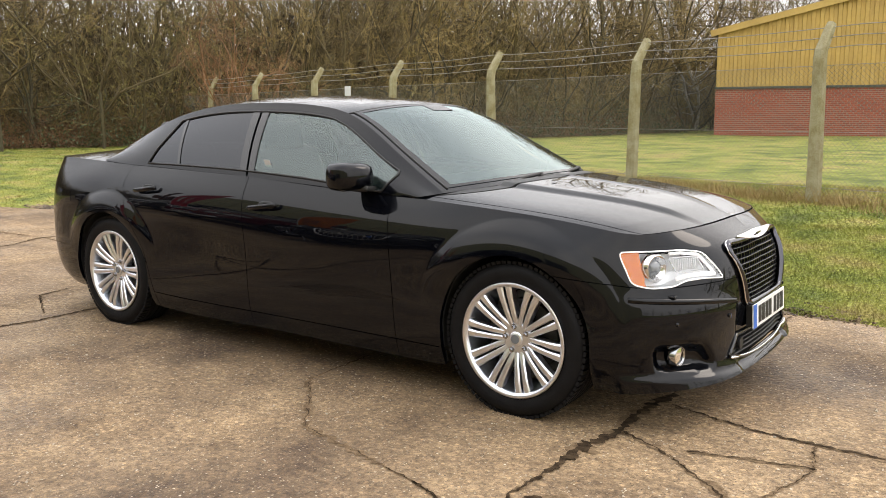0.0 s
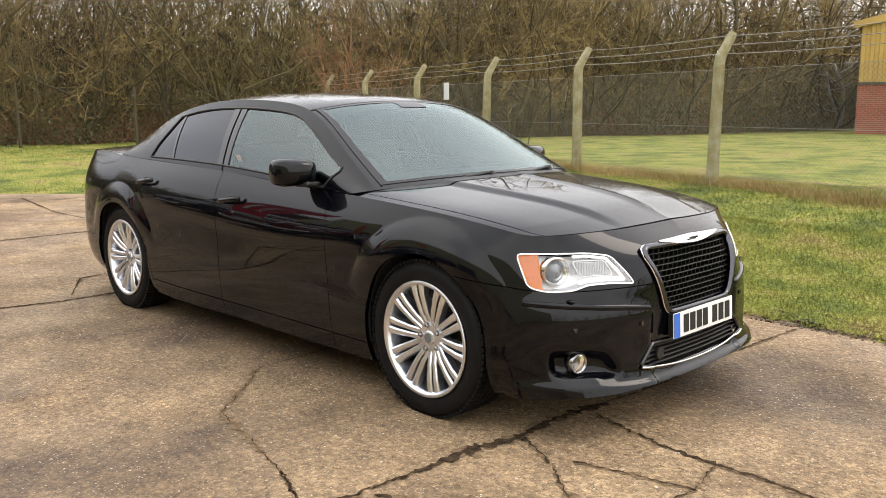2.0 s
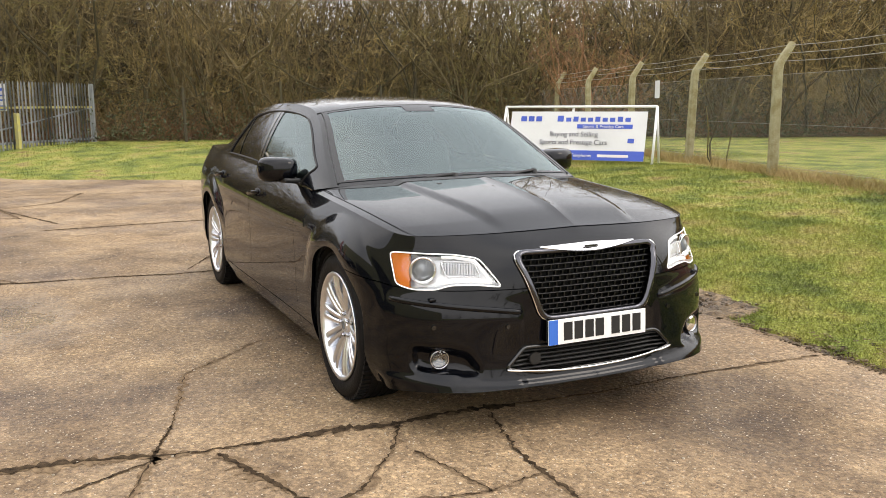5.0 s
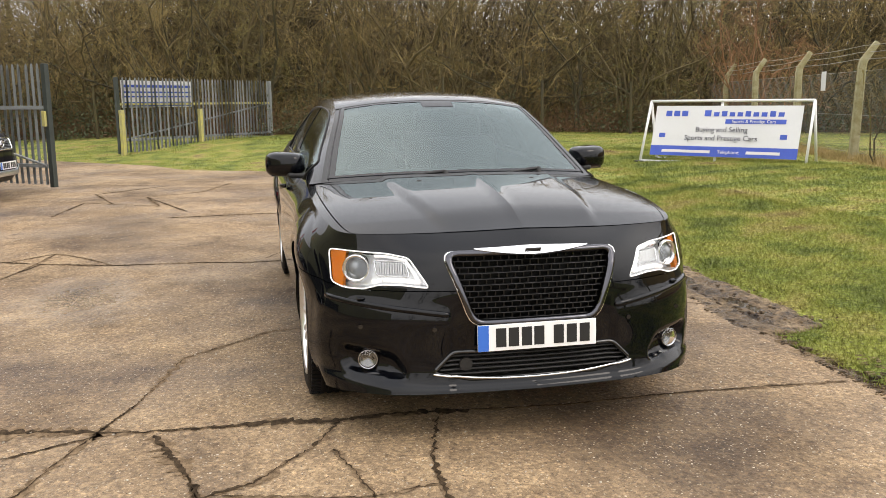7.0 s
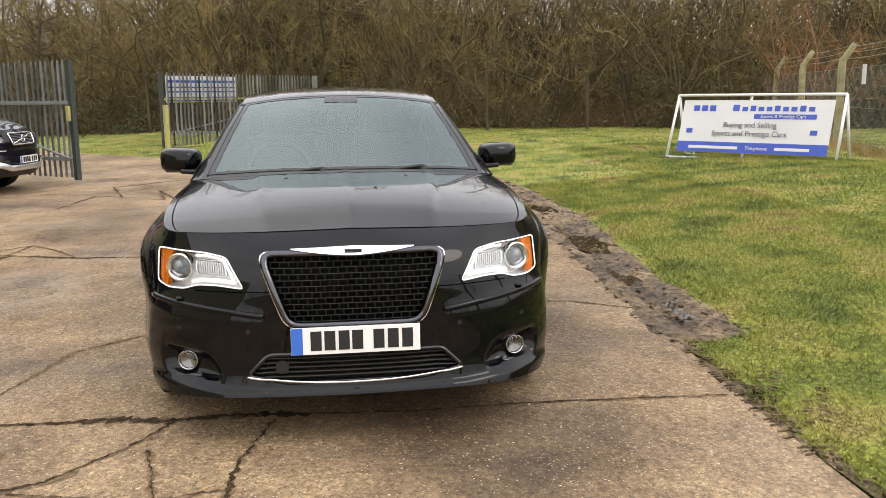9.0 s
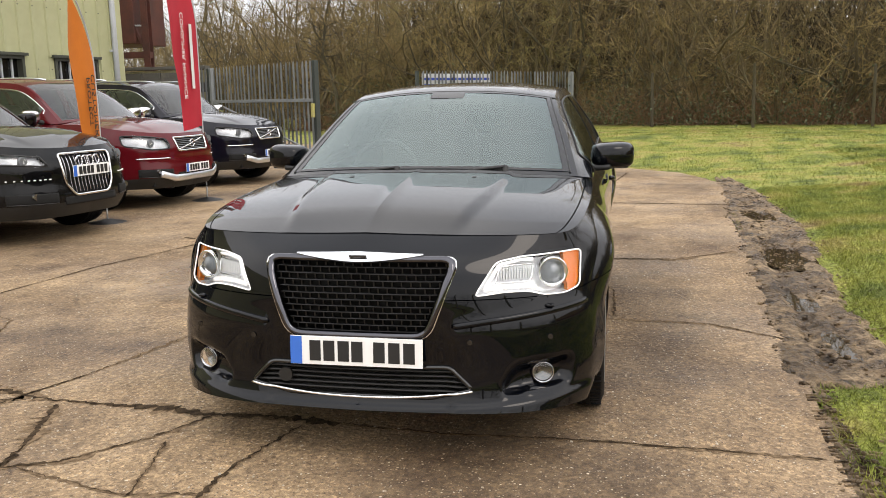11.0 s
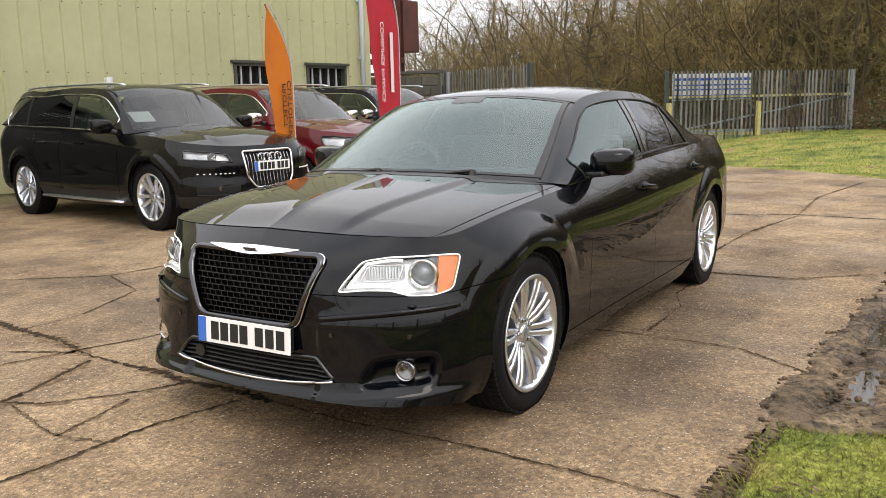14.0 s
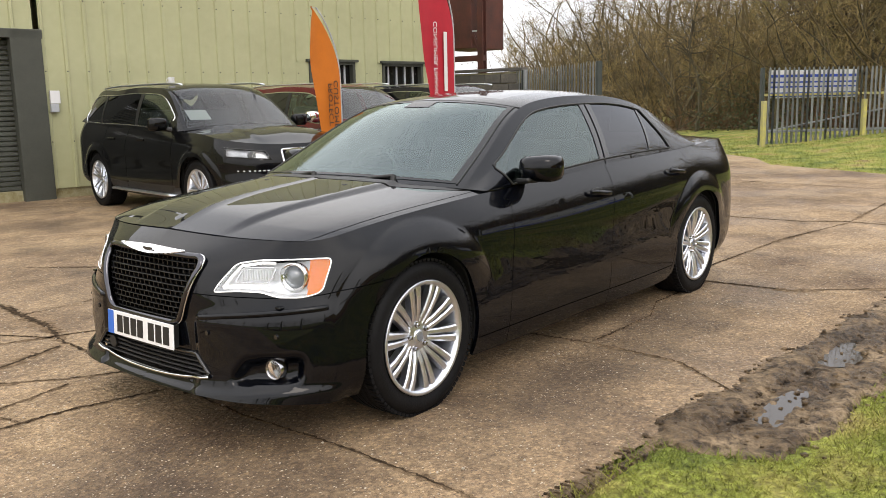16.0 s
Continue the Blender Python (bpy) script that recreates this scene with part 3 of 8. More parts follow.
def pane(name, tint, ior=1.5, rough=0.0, shine=(1.0, 1.0, 1.0), dust=None):
    """Thin glass: see-through with a tint, a film of road dust, and a sharp reflection that grows at grazing angles."""
    m = bpy.data.materials.new(name)
    m.use_nodes = True
    nt = m.node_tree
    nt.nodes.clear()
    out = nt.nodes.new("ShaderNodeOutputMaterial")
    mix = nt.nodes.new("ShaderNodeMixShader")
    fr = nt.nodes.new("ShaderNodeFresnel")
    fr.inputs["IOR"].default_value = ior
    tr = nt.nodes.new("ShaderNodeBsdfTransparent")
    tr.inputs["Color"].default_value = (*tint, 1)
    gl = nt.nodes.new("ShaderNodeBsdfGlossy")
    gl.inputs["Roughness"].default_value = rough
    gl.inputs["Color"].default_value = (*shine, 1)
    nt.links.new(fr.outputs[0], mix.inputs[0])
    if dust:
        film = nt.nodes.new("ShaderNodeBsdfDiffuse")
        film.inputs["Color"].default_value = (*dust, 1)
        veil_ = nt.nodes.new("ShaderNodeMixShader")
        veil_.inputs[0].default_value = 0.33
        nt.links.new(tr.outputs[0], veil_.inputs[1])
        nt.links.new(film.outputs[0], veil_.inputs[2])
        nt.links.new(veil_.outputs[0], mix.inputs[1])
    else:
        nt.links.new(tr.outputs[0], mix.inputs[1])
    nt.links.new(gl.outputs[0], mix.inputs[2])
    nt.links.new(mix.outputs[0], out.inputs["Surface"])
    return m


G_SCREEN = pane("windscreen_glass", (0.66, 0.80, 0.77), 1.95, rough=0.09, shine=(0.86, 1.0, 0.99))
G_CLEAR = pane("clear_screen_glass", (0.60, 0.66, 0.64), 1.5)
G_SIDE = pane("side_glass", (0.66, 0.80, 0.77), 1.95, rough=0.08, shine=(0.88, 1.0, 0.98))
G_DARK = pane("privacy_glass", (0.03, 0.032, 0.038), 1.62, shine=(0.94, 0.96, 1.0))
G_LAMP = pane("lamp_cover", (0.97, 0.98, 0.98), 1.4)

saloon = thing("saloon_car", "glossy black four-door saloon car parked on the concrete", "car")
PTS = {
    "top": [(0.690, 0, 0.872), (0.655, 0.40, 0.862), (0.590, 0.62, 0.858), (0.485, 0.775, 0.862), (0.36, 0.815, 0.882), (0, 0.845, 0.925), (-0.40, 0.845, 0.95), (-0.743, 0.835, 0.968),
            (-1.78, 0.842, 1.018), (-2.86, 0.835, 1.05), (-3.10, 0.825, 1.058), (-3.5, 0.79, 1.072), (-3.84, 0.73, 1.078), (-3.96, 0.50, 1.078), (-3.99, 0, 1.08)],
    "shoulder": [(0.775, 0, 0.79), (0.75, 0.38, 0.785), (0.645, 0.62, 0.775), (0.485, 0.805, 0.78), (0.38, 0.865, 0.80), (0, 0.893, 0.83), (-0.40, 0.905, 0.85), (-0.72, 0.90, 0.865),
                 (-1.77, 0.905, 0.905), (-2.89, 0.904, 0.935), (-3.10, 0.893, 0.94), (-3.5, 0.885, 0.945), (-3.86, 0.78, 0.945), (-4.02, 0.54, 0.95), (-4.06, 0, 0.95)],
    "waist": [(0.845, 0, 0.56), (0.822, 0.36, 0.56), (0.742, 0.60, 0.56), (0.558, 0.825, 0.565), (0.40, 0.895, 0.58), (0, 0.922, 0.60), (-0.40, 0.925, 0.59), (-0.69, 0.925, 0.59),
              (-1.74, 0.93, 0.61), (-2.73, 0.93, 0.63), (-3.07, 0.925, 0.65), (-3.5, 0.918, 0.66), (-3.88, 0.82, 0.66), (-4.04, 0.56, 0.67), (-4.08, 0, 0.67)],
    "hem": [(0.845, 0, 0.29), (0.822, 0.40, 0.29), (0.758, 0.62, 0.29), (0.598, 0.81, 0.29), (0.42, 0.90, 0.28), (0, 0.93, 0.27), (-0.40, 0.918, 0.262), (-0.67, 0.912, 0.260),
            (-1.73, 0.915, 0.260), (-2.62, 0.917, 0.265), (-3.05, 0.92, 0.28), (-3.5, 0.90, 0.28), (-3.84, 0.80, 0.29), (-4.01, 0.55, 0.30), (-4.05, 0, 0.30)],
    "foot": [(0.865, 0, 0.215), (0.840, 0.42, 0.215), (0.768, 0.64, 0.21), (0.625, 0.785, 0.205), (0.42, 0.86, 0.19), (0, 0.885, 0.175), (-0.40, 0.885, 0.168), (-0.67, 0.887, 0.166),
             (-1.73, 0.887, 0.166), (-2.60, 0.887, 0.17), (-3.05, 0.87, 0.20), (-3.5, 0.85, 0.20), (-3.82, 0.75, 0.215), (-3.97, 0.50, 0.225), (-4.01, 0, 0.225)],
}
ARCH_R, ARCH_Z, AXLES = 0.388, 0.360, (0.0, -3.052)
EPS = 0.0035


def body_grid(pts, s_stops, ds, vknots, v_stops, dv):
    """The wrap of a car's half: rows from foot to top edge, columns from the nose round to the tail."""
    cs = [curve(pts[k]) for k in ("foot", "hem", "waist", "shoulder", "top")]
    s, v = [], []
    for a, b in zip(s_stops[:-1], s_stops[1:]):
        s += list(np.linspace(a, b, max(2, int(round((b - a) / ds(0.5 * (a + b)))) + 1))[:-1])
    s = np.array(s + [s_stops[-1]])
    for a, b in zip(v_stops[:-1], v_stops[1:]):
        v += list(np.linspace(a, b, max(2, int(round((b - a) / dv)) + 1))[:-1])
    v = np.array(v + [v_stops[-1]])
    C = np.stack([c(s) for c in cs])
    P = nspline(vknots, C.reshape(5, -1))(v).reshape(len(v), len(s), 3)
    return s, v, P


def cut_arches(P, mask, axles, R, zc, flare=0.012, fall=0.05, crests=(None, None)):
    """Cuts the wheel arches; a crest is the radius at which a haunch springs from the wing with a crease."""
    for ax, crest in zip(axles, crests):
        dx, dz = P[..., 0] - ax, P[..., 2] - zc
        r = np.hypot(dx, dz)
        swell = np.exp(-(np.clip(r - R, 0, 9) / fall) ** 4)
        if crest:
            swell = (1 - (1 - np.clip((crest - r) / (crest - R - 0.02), 0, 1)) ** 2) * (0.06 + 0.94 * smoothstep((dz - 0.10) / 0.28))
        P[..., 1] += np.where((P[..., 1] > 0.6), flare * swell * smoothstep((dz + 0.02) / 0.30), 0)
        c = 0.25 * (P[:-1, :-1] + P[:-1, 1:] + P[1:, :-1] + P[1:, 1:])
        cdx, cdz = c[..., 0] - ax, c[..., 2] - zc
        cut = np.where(cdz > 0, np.hypot(cdx, cdz) < R, np.abs(cdx) < R) & (c[..., 1] > 0.5) & (cdz < R)
        mask &= ~cut
        touch_cut, touch_keep = np.zeros(P.shape[:2], bool), np.zeros(P.shape[:2], bool)
        for a in (slice(0, -1), slice(1, None)):
            for b in (slice(0, -1), slice(1, None)):
                touch_cut[a, b] |= cut
                touch_keep[a, b] |= ~cut
        edge = touch_cut & touch_keep
        up = edge & (dz >= 0)
        P[..., 0] = np.where(up, ax + dx / (r + 1e-9) * R, np.where(edge & (dz < 0), ax + np.sign(dx) * R, P[..., 0]))
        P[..., 2] = np.where(up, zc + dz / (r + 1e-9) * R, P[..., 2])
    return P, mask


SEAM_A, SEAM_B, SEAM_C, SEAM_N, SEAM_T = 7.0, 8.0, 9.0, 4.10, 12.0
e_ = 0.004
s_stops = [0, 1, 2, 3, SEAM_N - e_, SEAM_N + e_, 5, 6, SEAM_A - e_ * 1.3, SEAM_A + e_ * 0.6, SEAM_B - e_ * 0.5, SEAM_B + e_ * 0.5, SEAM_C - e_ * 0.6, SEAM_C + e_ * 1.5, 10, 11, SEAM_T - e_, SEAM_T + e_, 13, 14]
VK = [0, 0.12, 0.48, 0.84, 1.0]
dstep = lambda q: 0.022 if q < 4 else (0.035 if q < 7 else (0.016 if q < 9 else 0.05))
S, V, P = body_grid(PTS, s_stops, dstep, VK, [0, 0.118, 0.124, 0.597, 0.603, 1.0], 0.0105)

# creases and hollows of the front bumper
y_, z_, x_ = P[..., 1], P[..., 2], P[..., 0]
front = smoothstep((x_ - 0.42) / 0.12)
N0 = normals(P)
N0 *= np.sign((N0 * (P - np.array([-1.6, 0, 0.6]))).sum(-1))[..., None]
crease_z = np.interp(y_, [0.30, 0.36, 0.50, 0.83, 0.95], [0.540, 0.545, 0.562, 0.592, 0.595])
beside = smoothstep((y_ - 0.345) / 0.03)
d = 0.012 * smoothstep((crease_z - z_) / 0.09 + 0.5) * beside
hollow = in_poly(round_poly([(0.535, 0.285), (0.60, 0.375), (0.79, 0.392), (0.785, 0.295)], 0.03), y_, z_)
soft = hollow.astype(float)
for _ in range(7):
    soft[1:-1, 1:-1] = (soft[1:-1, 1:-1] * 2 + soft[:-2, 1:-1] + soft[2:, 1:-1] + soft[1:-1, :-2] + soft[1:-1, 2:]) / 6
d += -0.048 * soft
lip_z = np.interp(y_, [0, 0.45, 0.62, 0.80], [0.236, 0.240, 0.252, 0.265])
d += 0.016 * smoothstep((lip_z - z_) / 0.022 + 0.5)
d = d * front
for _ in range(3):
    d[1:-1, 1:-1] = (d[1:-1, 1:-1] * 2 + d[:-2, 1:-1] + d[2:, 1:-1] + d[1:-1, :-2] + d[1:-1, 2:]) / 6
P = P + N0 * d[..., None]
mask = np.ones((P.shape[0] - 1, P.shape[1] - 1), bool)
P, mask = cut_arches(P, mask, AXLES, ARCH_R, ARCH_Z, 0.038, crests=(0.545, 0.525))
CEN = 0.25 * (P[:-1, :-1] + P[:-1, 1:] + P[1:, :-1] + P[1:, 1:])
sc, vc = 0.5 * (S[:-1] + S[1:])[None, :] + 0 * CEN[..., 0], 0.5 * (V[:-1] + V[1:])[:, None] + 0 * CEN[..., 0]
fy, fz = CEN[..., 1], CEN[..., 2]
is_front = sc < 4.1

LAMP = round_poly([(0.442, 0.655), (0.515, 0.772), (0.60, 0.785), (0.822, 0.788), (0.822, 0.655), (0.775, 0.638), (0.70, 0.640), (0.63, 0.662), (0.54, 0.664)], 0.018)
GRILLE = round_poly([(-0.372, 0.790), (0.372, 0.790), (0.268, 0.508), (-0.268, 0.508)], 0.05)
MOUTH = round_poly([(-0.357, 0.386), (0.357, 0.386), (0.440, 0.303), (0.28, 0.270), (-0.28, 0.270), (-0.440, 0.303)], 0.02)
in_lamp = in_poly(LAMP, fy, fz) & is_front
in_grille = in_poly(GRILLE, fy, fz) & is_front
in_mouth = in_poly(MOUTH, fy, fz) & is_front
keep = mask & ~in_lamp & ~in_grille & ~in_mouth

FV = P[:, S < 4.4].reshape(-1, 3)
SV = P[:, (S > 3.2) & (S < 13)].reshape(-1, 3)


def on_front(y, z, lift=0.0):
    """A point of the nose by its y and z."""
    d2 = (FV[:, 1] - abs(y)) ** 2 + (FV[:, 2] - z) ** 2
    i = np.argpartition(d2, 5)[:5]
    w = 1 / (d2[i] + 1e-6)
    return np.array([(FV[i, 0] * w).sum() / w.sum() + lift, y, z])


def on_side(x, z, side=1, lift=0.0):
    d2 = (SV[:, 0] - x) ** 2 + (SV[:, 2] - z) ** 2
    i = np.argpartition(d2, 5)[:5]
    w = 1 / (d2[i] + 1e-6)
    return np.array([x, side * ((SV[i, 1] * w).sum() / w.sum() + lift), z])


gapA = (sc > SEAM_A - e_ * 1.3) & (sc < SEAM_A + e_ * 0.6)
gapB = (sc > SEAM_B - e_ * 0.5) & (sc < SEAM_B + e_ * 0.5)
gapC = (sc > SEAM_C - e_ * 0.6) & (sc < SEAM_C + e_ * 1.5)
gapT = np.abs(sc - SEAM_T) < e_
gapV = (vc > 0.118) & (vc < 0.124) & (sc > 6) & (sc < SEAM_C)
sill = (vc < 0.12) & (sc > 5) & (sc < 10)
doors_f = (sc > SEAM_A) & (sc < SEAM_B) & (vc > 0.12)
doors_r = (sc > SEAM_B) & (sc < SEAM_C) & (vc > 0.12)
ok = keep & ~gapA & ~gapB & ~gapC & ~gapT & ~gapV
nose_gap = (vc > 0.597) & (vc < 0.603) & (sc < 5)
bumper = (sc < 5) & (vc < 0.60)
panel("front_bumper", P, keep & bumper & ~nose_gap, M_PAINT, saloon, (1, -1), 0.015, "gloss black front bumper with hollows and lip")
panel("header_panel", P, keep & ~bumper & ~nose_gap & (sc < 2), M_PAINT, saloon, (1, -1), 0.010)
for sd in (1, -1):
    panel("front_wing", P, ok & (sc > 2) & (sc < SEAM_A) & ~bumper & ~nose_gap & ~sill, M_PAINT, saloon, (sd,), 0.02)
    panel("sill", P, ok & sill, M_PAINT, saloon, (sd,), 0.02)
    panel("rear_wing", P, ok & (sc > SEAM_C) & (sc < SEAM_T) & ~sill, M_PAINT, saloon, (sd,), 0.02)
DOORS = {}
for sd in (1, -1):
    DOORS["f", sd] = panel("front_door", P, ok & doors_f, M_PAINT, saloon, (sd,), 0.015)
    DOORS["r", sd] = panel("rear_door", P, ok & doors_r, M_PAINT, saloon, (sd,), 0.015)
panel("rear_bumper", P, ok & (sc > SEAM_T), M_PAINT, saloon, (1, -1), 0.015)
# dark shell behind the gaps
inner = P - N0 * 0.03
panel("inner_shell", inner, mask & ~in_lamp & ~in_grille & ~in_mouth & (sc > 3.4), M_INNER, saloon, (1, -1))

# wheel housings and floor
for ax in AXLES:
    for sd in (1, -1):
        bm = bmesh.new()
        a = np.linspace(-0.25, np.pi + 0.25, 30)
        rows = [[bm.verts.new((ax + (ARCH_R + 0.012) * math.cos(t), sd * y, ARCH_Z + (ARCH_R + 0.012) * math.sin(t))) for y in (0.50, 0.905)] for t in a]
        for r0, r1 in zip(rows[:-1], rows[1:]):
            bm.faces.new((r0[0], r0[1], r1[1], r1[0]))
        bm.faces.new([r[0] for r in rows])
        part("wheel_housing", bm, M_INNER, saloon)
bm = bmesh.new()
box(bm, (3.9, 1.50, 0.08), at(-1.50, 0, 0.225), 0.02)
part("underbody", bm, M_INNER, saloon)

# bonnet and deck as patches between their four edges
TOP = curve(PTS["top"])


def coons(F, K, C, E, p, q):
    p_, q_ = p[:, None, None], q[None, :, None]
    f, k, c, e = F(q), K(q), C(p), E(p)
    return (1 - p_) * f[None] + p_ * k[None] + (1 - q_) * c[:, None] + q_ * e[:, None] - ((1 - p_) * (1 - q_) * f[0] + (1 - p_) * q_ * f[-1] + p_ * (1 - q_) * k[0] + p_ * q_ * k[-1])


cowl = curve([(-0.27, 0, 1.020), (-0.30, 0.30, 1.016), (-0.385, 0.60, 1.000), (-0.52, 0.765, 0.985), (-0.743, 0.835, 0.968)])
spine = curve([(0.690, 0, 0.872), (0.44, 0, 0.938), (0.10, 0, 0.986), (-0.27, 0, 1.020)])
pp, qq = np.linspace(0, 1, 70), np.concatenate([np.linspace(0, 0.865, 52), [0.872], np.linspace(0.88, 1, 10)])
H = coons(lambda q: TOP(3 * q), lambda q: cowl(4 * q), lambda p: spine(3 * p), lambda p: TOP(3 + 4 * p), pp, qq)
hx, hy = H[..., 0], H[..., 1]
rib = np.interp(hx, [-0.4, 0.2, 0.75], [0.47, 0.42, 0.33])
H[..., 2] += 0.015 * smoothstep((rib - hy) / 0.035 + 0.5) * smoothstep((0.70 - hx) / 0.25) + 0.006 * np.exp(-(hy / 0.022) ** 2) * smoothstep((0.72 - hx) / 0.3)
hm = np.ones((H.shape[0] - 1, H.shape[1] - 1), bool)
qc = 0.5 * (qq[:-1] + qq[1:])[None, :] + 0 * hm
pc = 0.5 * (pp[:-1] + pp[1:])[:, None] + 0 * hm
bonnet = panel("bonnet", H, (qc < 0.865) & (pc > 0.012) & (pc < 0.93), M_PAINT, saloon, (1, -1), 0.012)
for sd in (1, -1):
    panel("wing_top", H, qc > 0.88, M_PAINT, saloon, (sd,), 0.012)
panel("scuttle", H, (pc > 0.945) & (qc < 0.865), M_BLKPL, saloon, (1, -1), 0.01, "black plastic scuttle below the windscreen")
panel("bonnet_gap", H - np.array([0, 0, 0.02]), hm, M_INNER, saloon, (1, -1))
backline = curve([(-3.42, 0, 1.125), (-3.40, 0.40, 1.118), (-3.28, 0.70, 1.092), (-3.10, 0.825, 1.058)])
deckspine = curve([(-3.99, 0, 1.08), (-3.82, 0, 1.110), (-3.42, 0, 1.125)])
D = coons(lambda q: TOP(14 - 2 * q), lambda q: backline(3 * q), lambda p: deckspine(2 * p), lambda p: TOP(12 - 2 * p), np.linspace(0, 1, 24), np.linspace(0, 1, 24))
panel("boot_lid", D, np.ones((23, 23), bool), M_PAINT, saloon, (1, -1), 0.01)

# greenhouse
RAIL = curve([(-0.475, 0.772, 0.985), (-0.86, 0.688, 1.195), (-1.25, 0.605, 1.375), (-1.47, 0.598, 1.413), (-1.87, 0.612, 1.432), (-2.35, 0.625, 1.408), (-2.75, 0.655, 1.315), (-3.03, 0.69, 1.195), (-3.27, 0.73, 1.090)])
MID = curve([(-0.29, 0, 1.018), (-0.74, 0, 1.243), (-1.17, 0, 1.425), (-1.42, 0, 1.457), (-1.87, 0, 1.478), (-2.35, 0, 1.462), (-2.74, 0, 1.395), (-3.12, 0, 1.255), (-3.42, 0, 1.122)])
BELT = curve([(-0.60, 0.842, 0.962), (-0.95, 0.842, 0.978), (-1.28, 0.842, 0.993), (-1.46, 0.842, 1.002), (-1.80, 0.842, 1.019), (-2.25, 0.842, 1.034), (-2.63, 0.840, 1.046), (-2.90, 0.836, 1.053), (-3.20, 0.815, 1.066)])
uu = np.unique(np.round(np.concatenate([np.linspace(0, 8, 130), [0.08, 1.93, 2.0, 5.75, 5.82, 7.80, 0.62, 3.98, 4.02, 4.14, 3.84, 5.40, 5.46, 6.35, 6.60]]), 4))
ww = np.concatenate([np.linspace(0, 0.05, 3), np.linspace(0.085, 0.865, 22), np.linspace(0.90, 1.0, 4)])
R_, M_, B_ = RAIL(uu), MID(uu), BELT(uu)

def lean_u(u, w):
    """Station along the roof rail for the grid line u: the quarter window's rear edge leans forward."""
    return u + np.interp(u, [0, 5.46, 6.35, 6.6, 8], [0, 0, -0.80, -0.86, 0]) * np.minimum(w / 0.865, 1.0)


def lean_w(u, w):
    """Height on the side glass: its upper edge stays farther below the rail beside the windscreen pillar."""
    k = 0.865 - 0.15 * smoothstep((2.3 - u) / 1.6)
    return np.where(w < 0.865, w * k / 0.865, 1 - (1 - w) * (1 - k) / 0.135)


U2, W2 = lean_u(uu[None, :], ww[:, None]), lean_w(uu[None, :], ww[:, None] + 0 * uu[None, :])
SIDE = BELT(U2) * (1 - W2[..., None]) + RAIL(U2) * W2[..., None]
SIDE[..., 1] += 0.022 * np.sin(np.pi * ww)[:, None]
t_ = np.concatenate([[0, 0.045], np.linspace(0.09, 1, 30)])  # from the rail to the middle
k_ = (1 - t_)
TOPG = np.empty((len(t_), len(uu), 3))
for n_, kk in enumerate(k_):
    f = kk**2.4
    TOPG[n_] = M_ * (1 - f) + R_ * f
    TOPG[n_, :, 1] = R_[:, 1] * kk
uc = 0.5 * (uu[:-1] + uu[1:])[None, :]
tcn = 0.5 * (t_[:-1] + t_[1:])[:, None]
wc = 0.5 * (ww[:-1] + ww[1:])[:, None]
screen = (uc > 0.08) & (uc < 1.93) & (tcn > 0.045)
backlight = (uc > 5.82) & (uc < 7.80) & (tcn > 0.09)
sunroof = (uc > 2.35) & (uc < 5.2) & (tcn > 0.28)
panel("roof", TOPG, ~screen & ~backlight & ~sunroof & (uc < 5.82), M_PAINT, saloon, (1, -1), 0.012)
panel("rear_pillar_top", TOPG, ~screen & ~backlight & (uc > 5.82), M_PAINT, saloon, (1, -1), 0.012)
panel("glass_roof", TOPG, sunroof, M_GLOSSBLK, saloon, (1, -1), 0.01, "black tinted glass roof panel")
panel("windscreen", TOPG, screen, G_SCREEN, saloon, (1, -1), 0.0, "greenish clear windscreen", lift=0.001)
panel("rear_window", TOPG, backlight, G_DARK, saloon, (1, -1), 0.0, "dark tinted rear window", lift=0.001)
# black border printed on the windscreen
panel("screen_border", TOPG, (uc > 0.08) & (uc < 1.93) & (tcn > 0.045) & ((uc < 0.14) | (uc > 1.88) | (tcn < 0.07) | ((uc > 1.70) & (tcn > 0.84))), M_FRIT, saloon, (1, -1), 0.0, lift=0.003)
vert = (wc > 0.085) & (wc < 0.865)
win_f, win_r, win_q = vert & (uc > 0.62) & (uc < 3.84), vert & (uc > 4.14) & (uc < 5.40), vert & (uc > 5.46) & (uc < 6.35)
for sd in (1, -1):
    panel("side_frame", SIDE, ~(win_f | win_r | win_q) & ~((uc > 3.98) & (uc < 4.02) & (wc < 0.87)), M_PAINT, saloon, (sd,), 0.012)
    for ua, ub in ((3.84, 3.98), (4.02, 4.14), (5.40, 5.46)):
        panel("pillar_cover", SIDE, vert & (uc > ua) & (uc < ub), M_GLOSSBLK, saloon, (sd,), 0.0, "gloss black door pillar cover", lift=0.002)
    panel("front_side_window", SIDE, win_f, G_SIDE, saloon, (sd,), 0.0, "lightly tinted front side window", lift=-0.002)
    panel("rear_side_window", SIDE, win_r, G_DARK, saloon, (sd,), 0.0, "dark privacy glass rear window", lift=-0.002)
    panel("quarter_window", SIDE, win_q, G_DARK, saloon, (sd,), 0.0, "dark privacy glass quarter window", lift=-0.002)


def side_pt(u, w, sd, lift=0.0):
    u_, w_ = lean_u(np.array([u]), w), float(lean_w(u, np.array(w)))
    p = BELT(u_)[0] * (1 - w_) + RAIL(u_)[0] * w_
    p[1] += 0.022 * math.sin(math.pi * w) + lift
    return p * np.array([1, sd, 1])


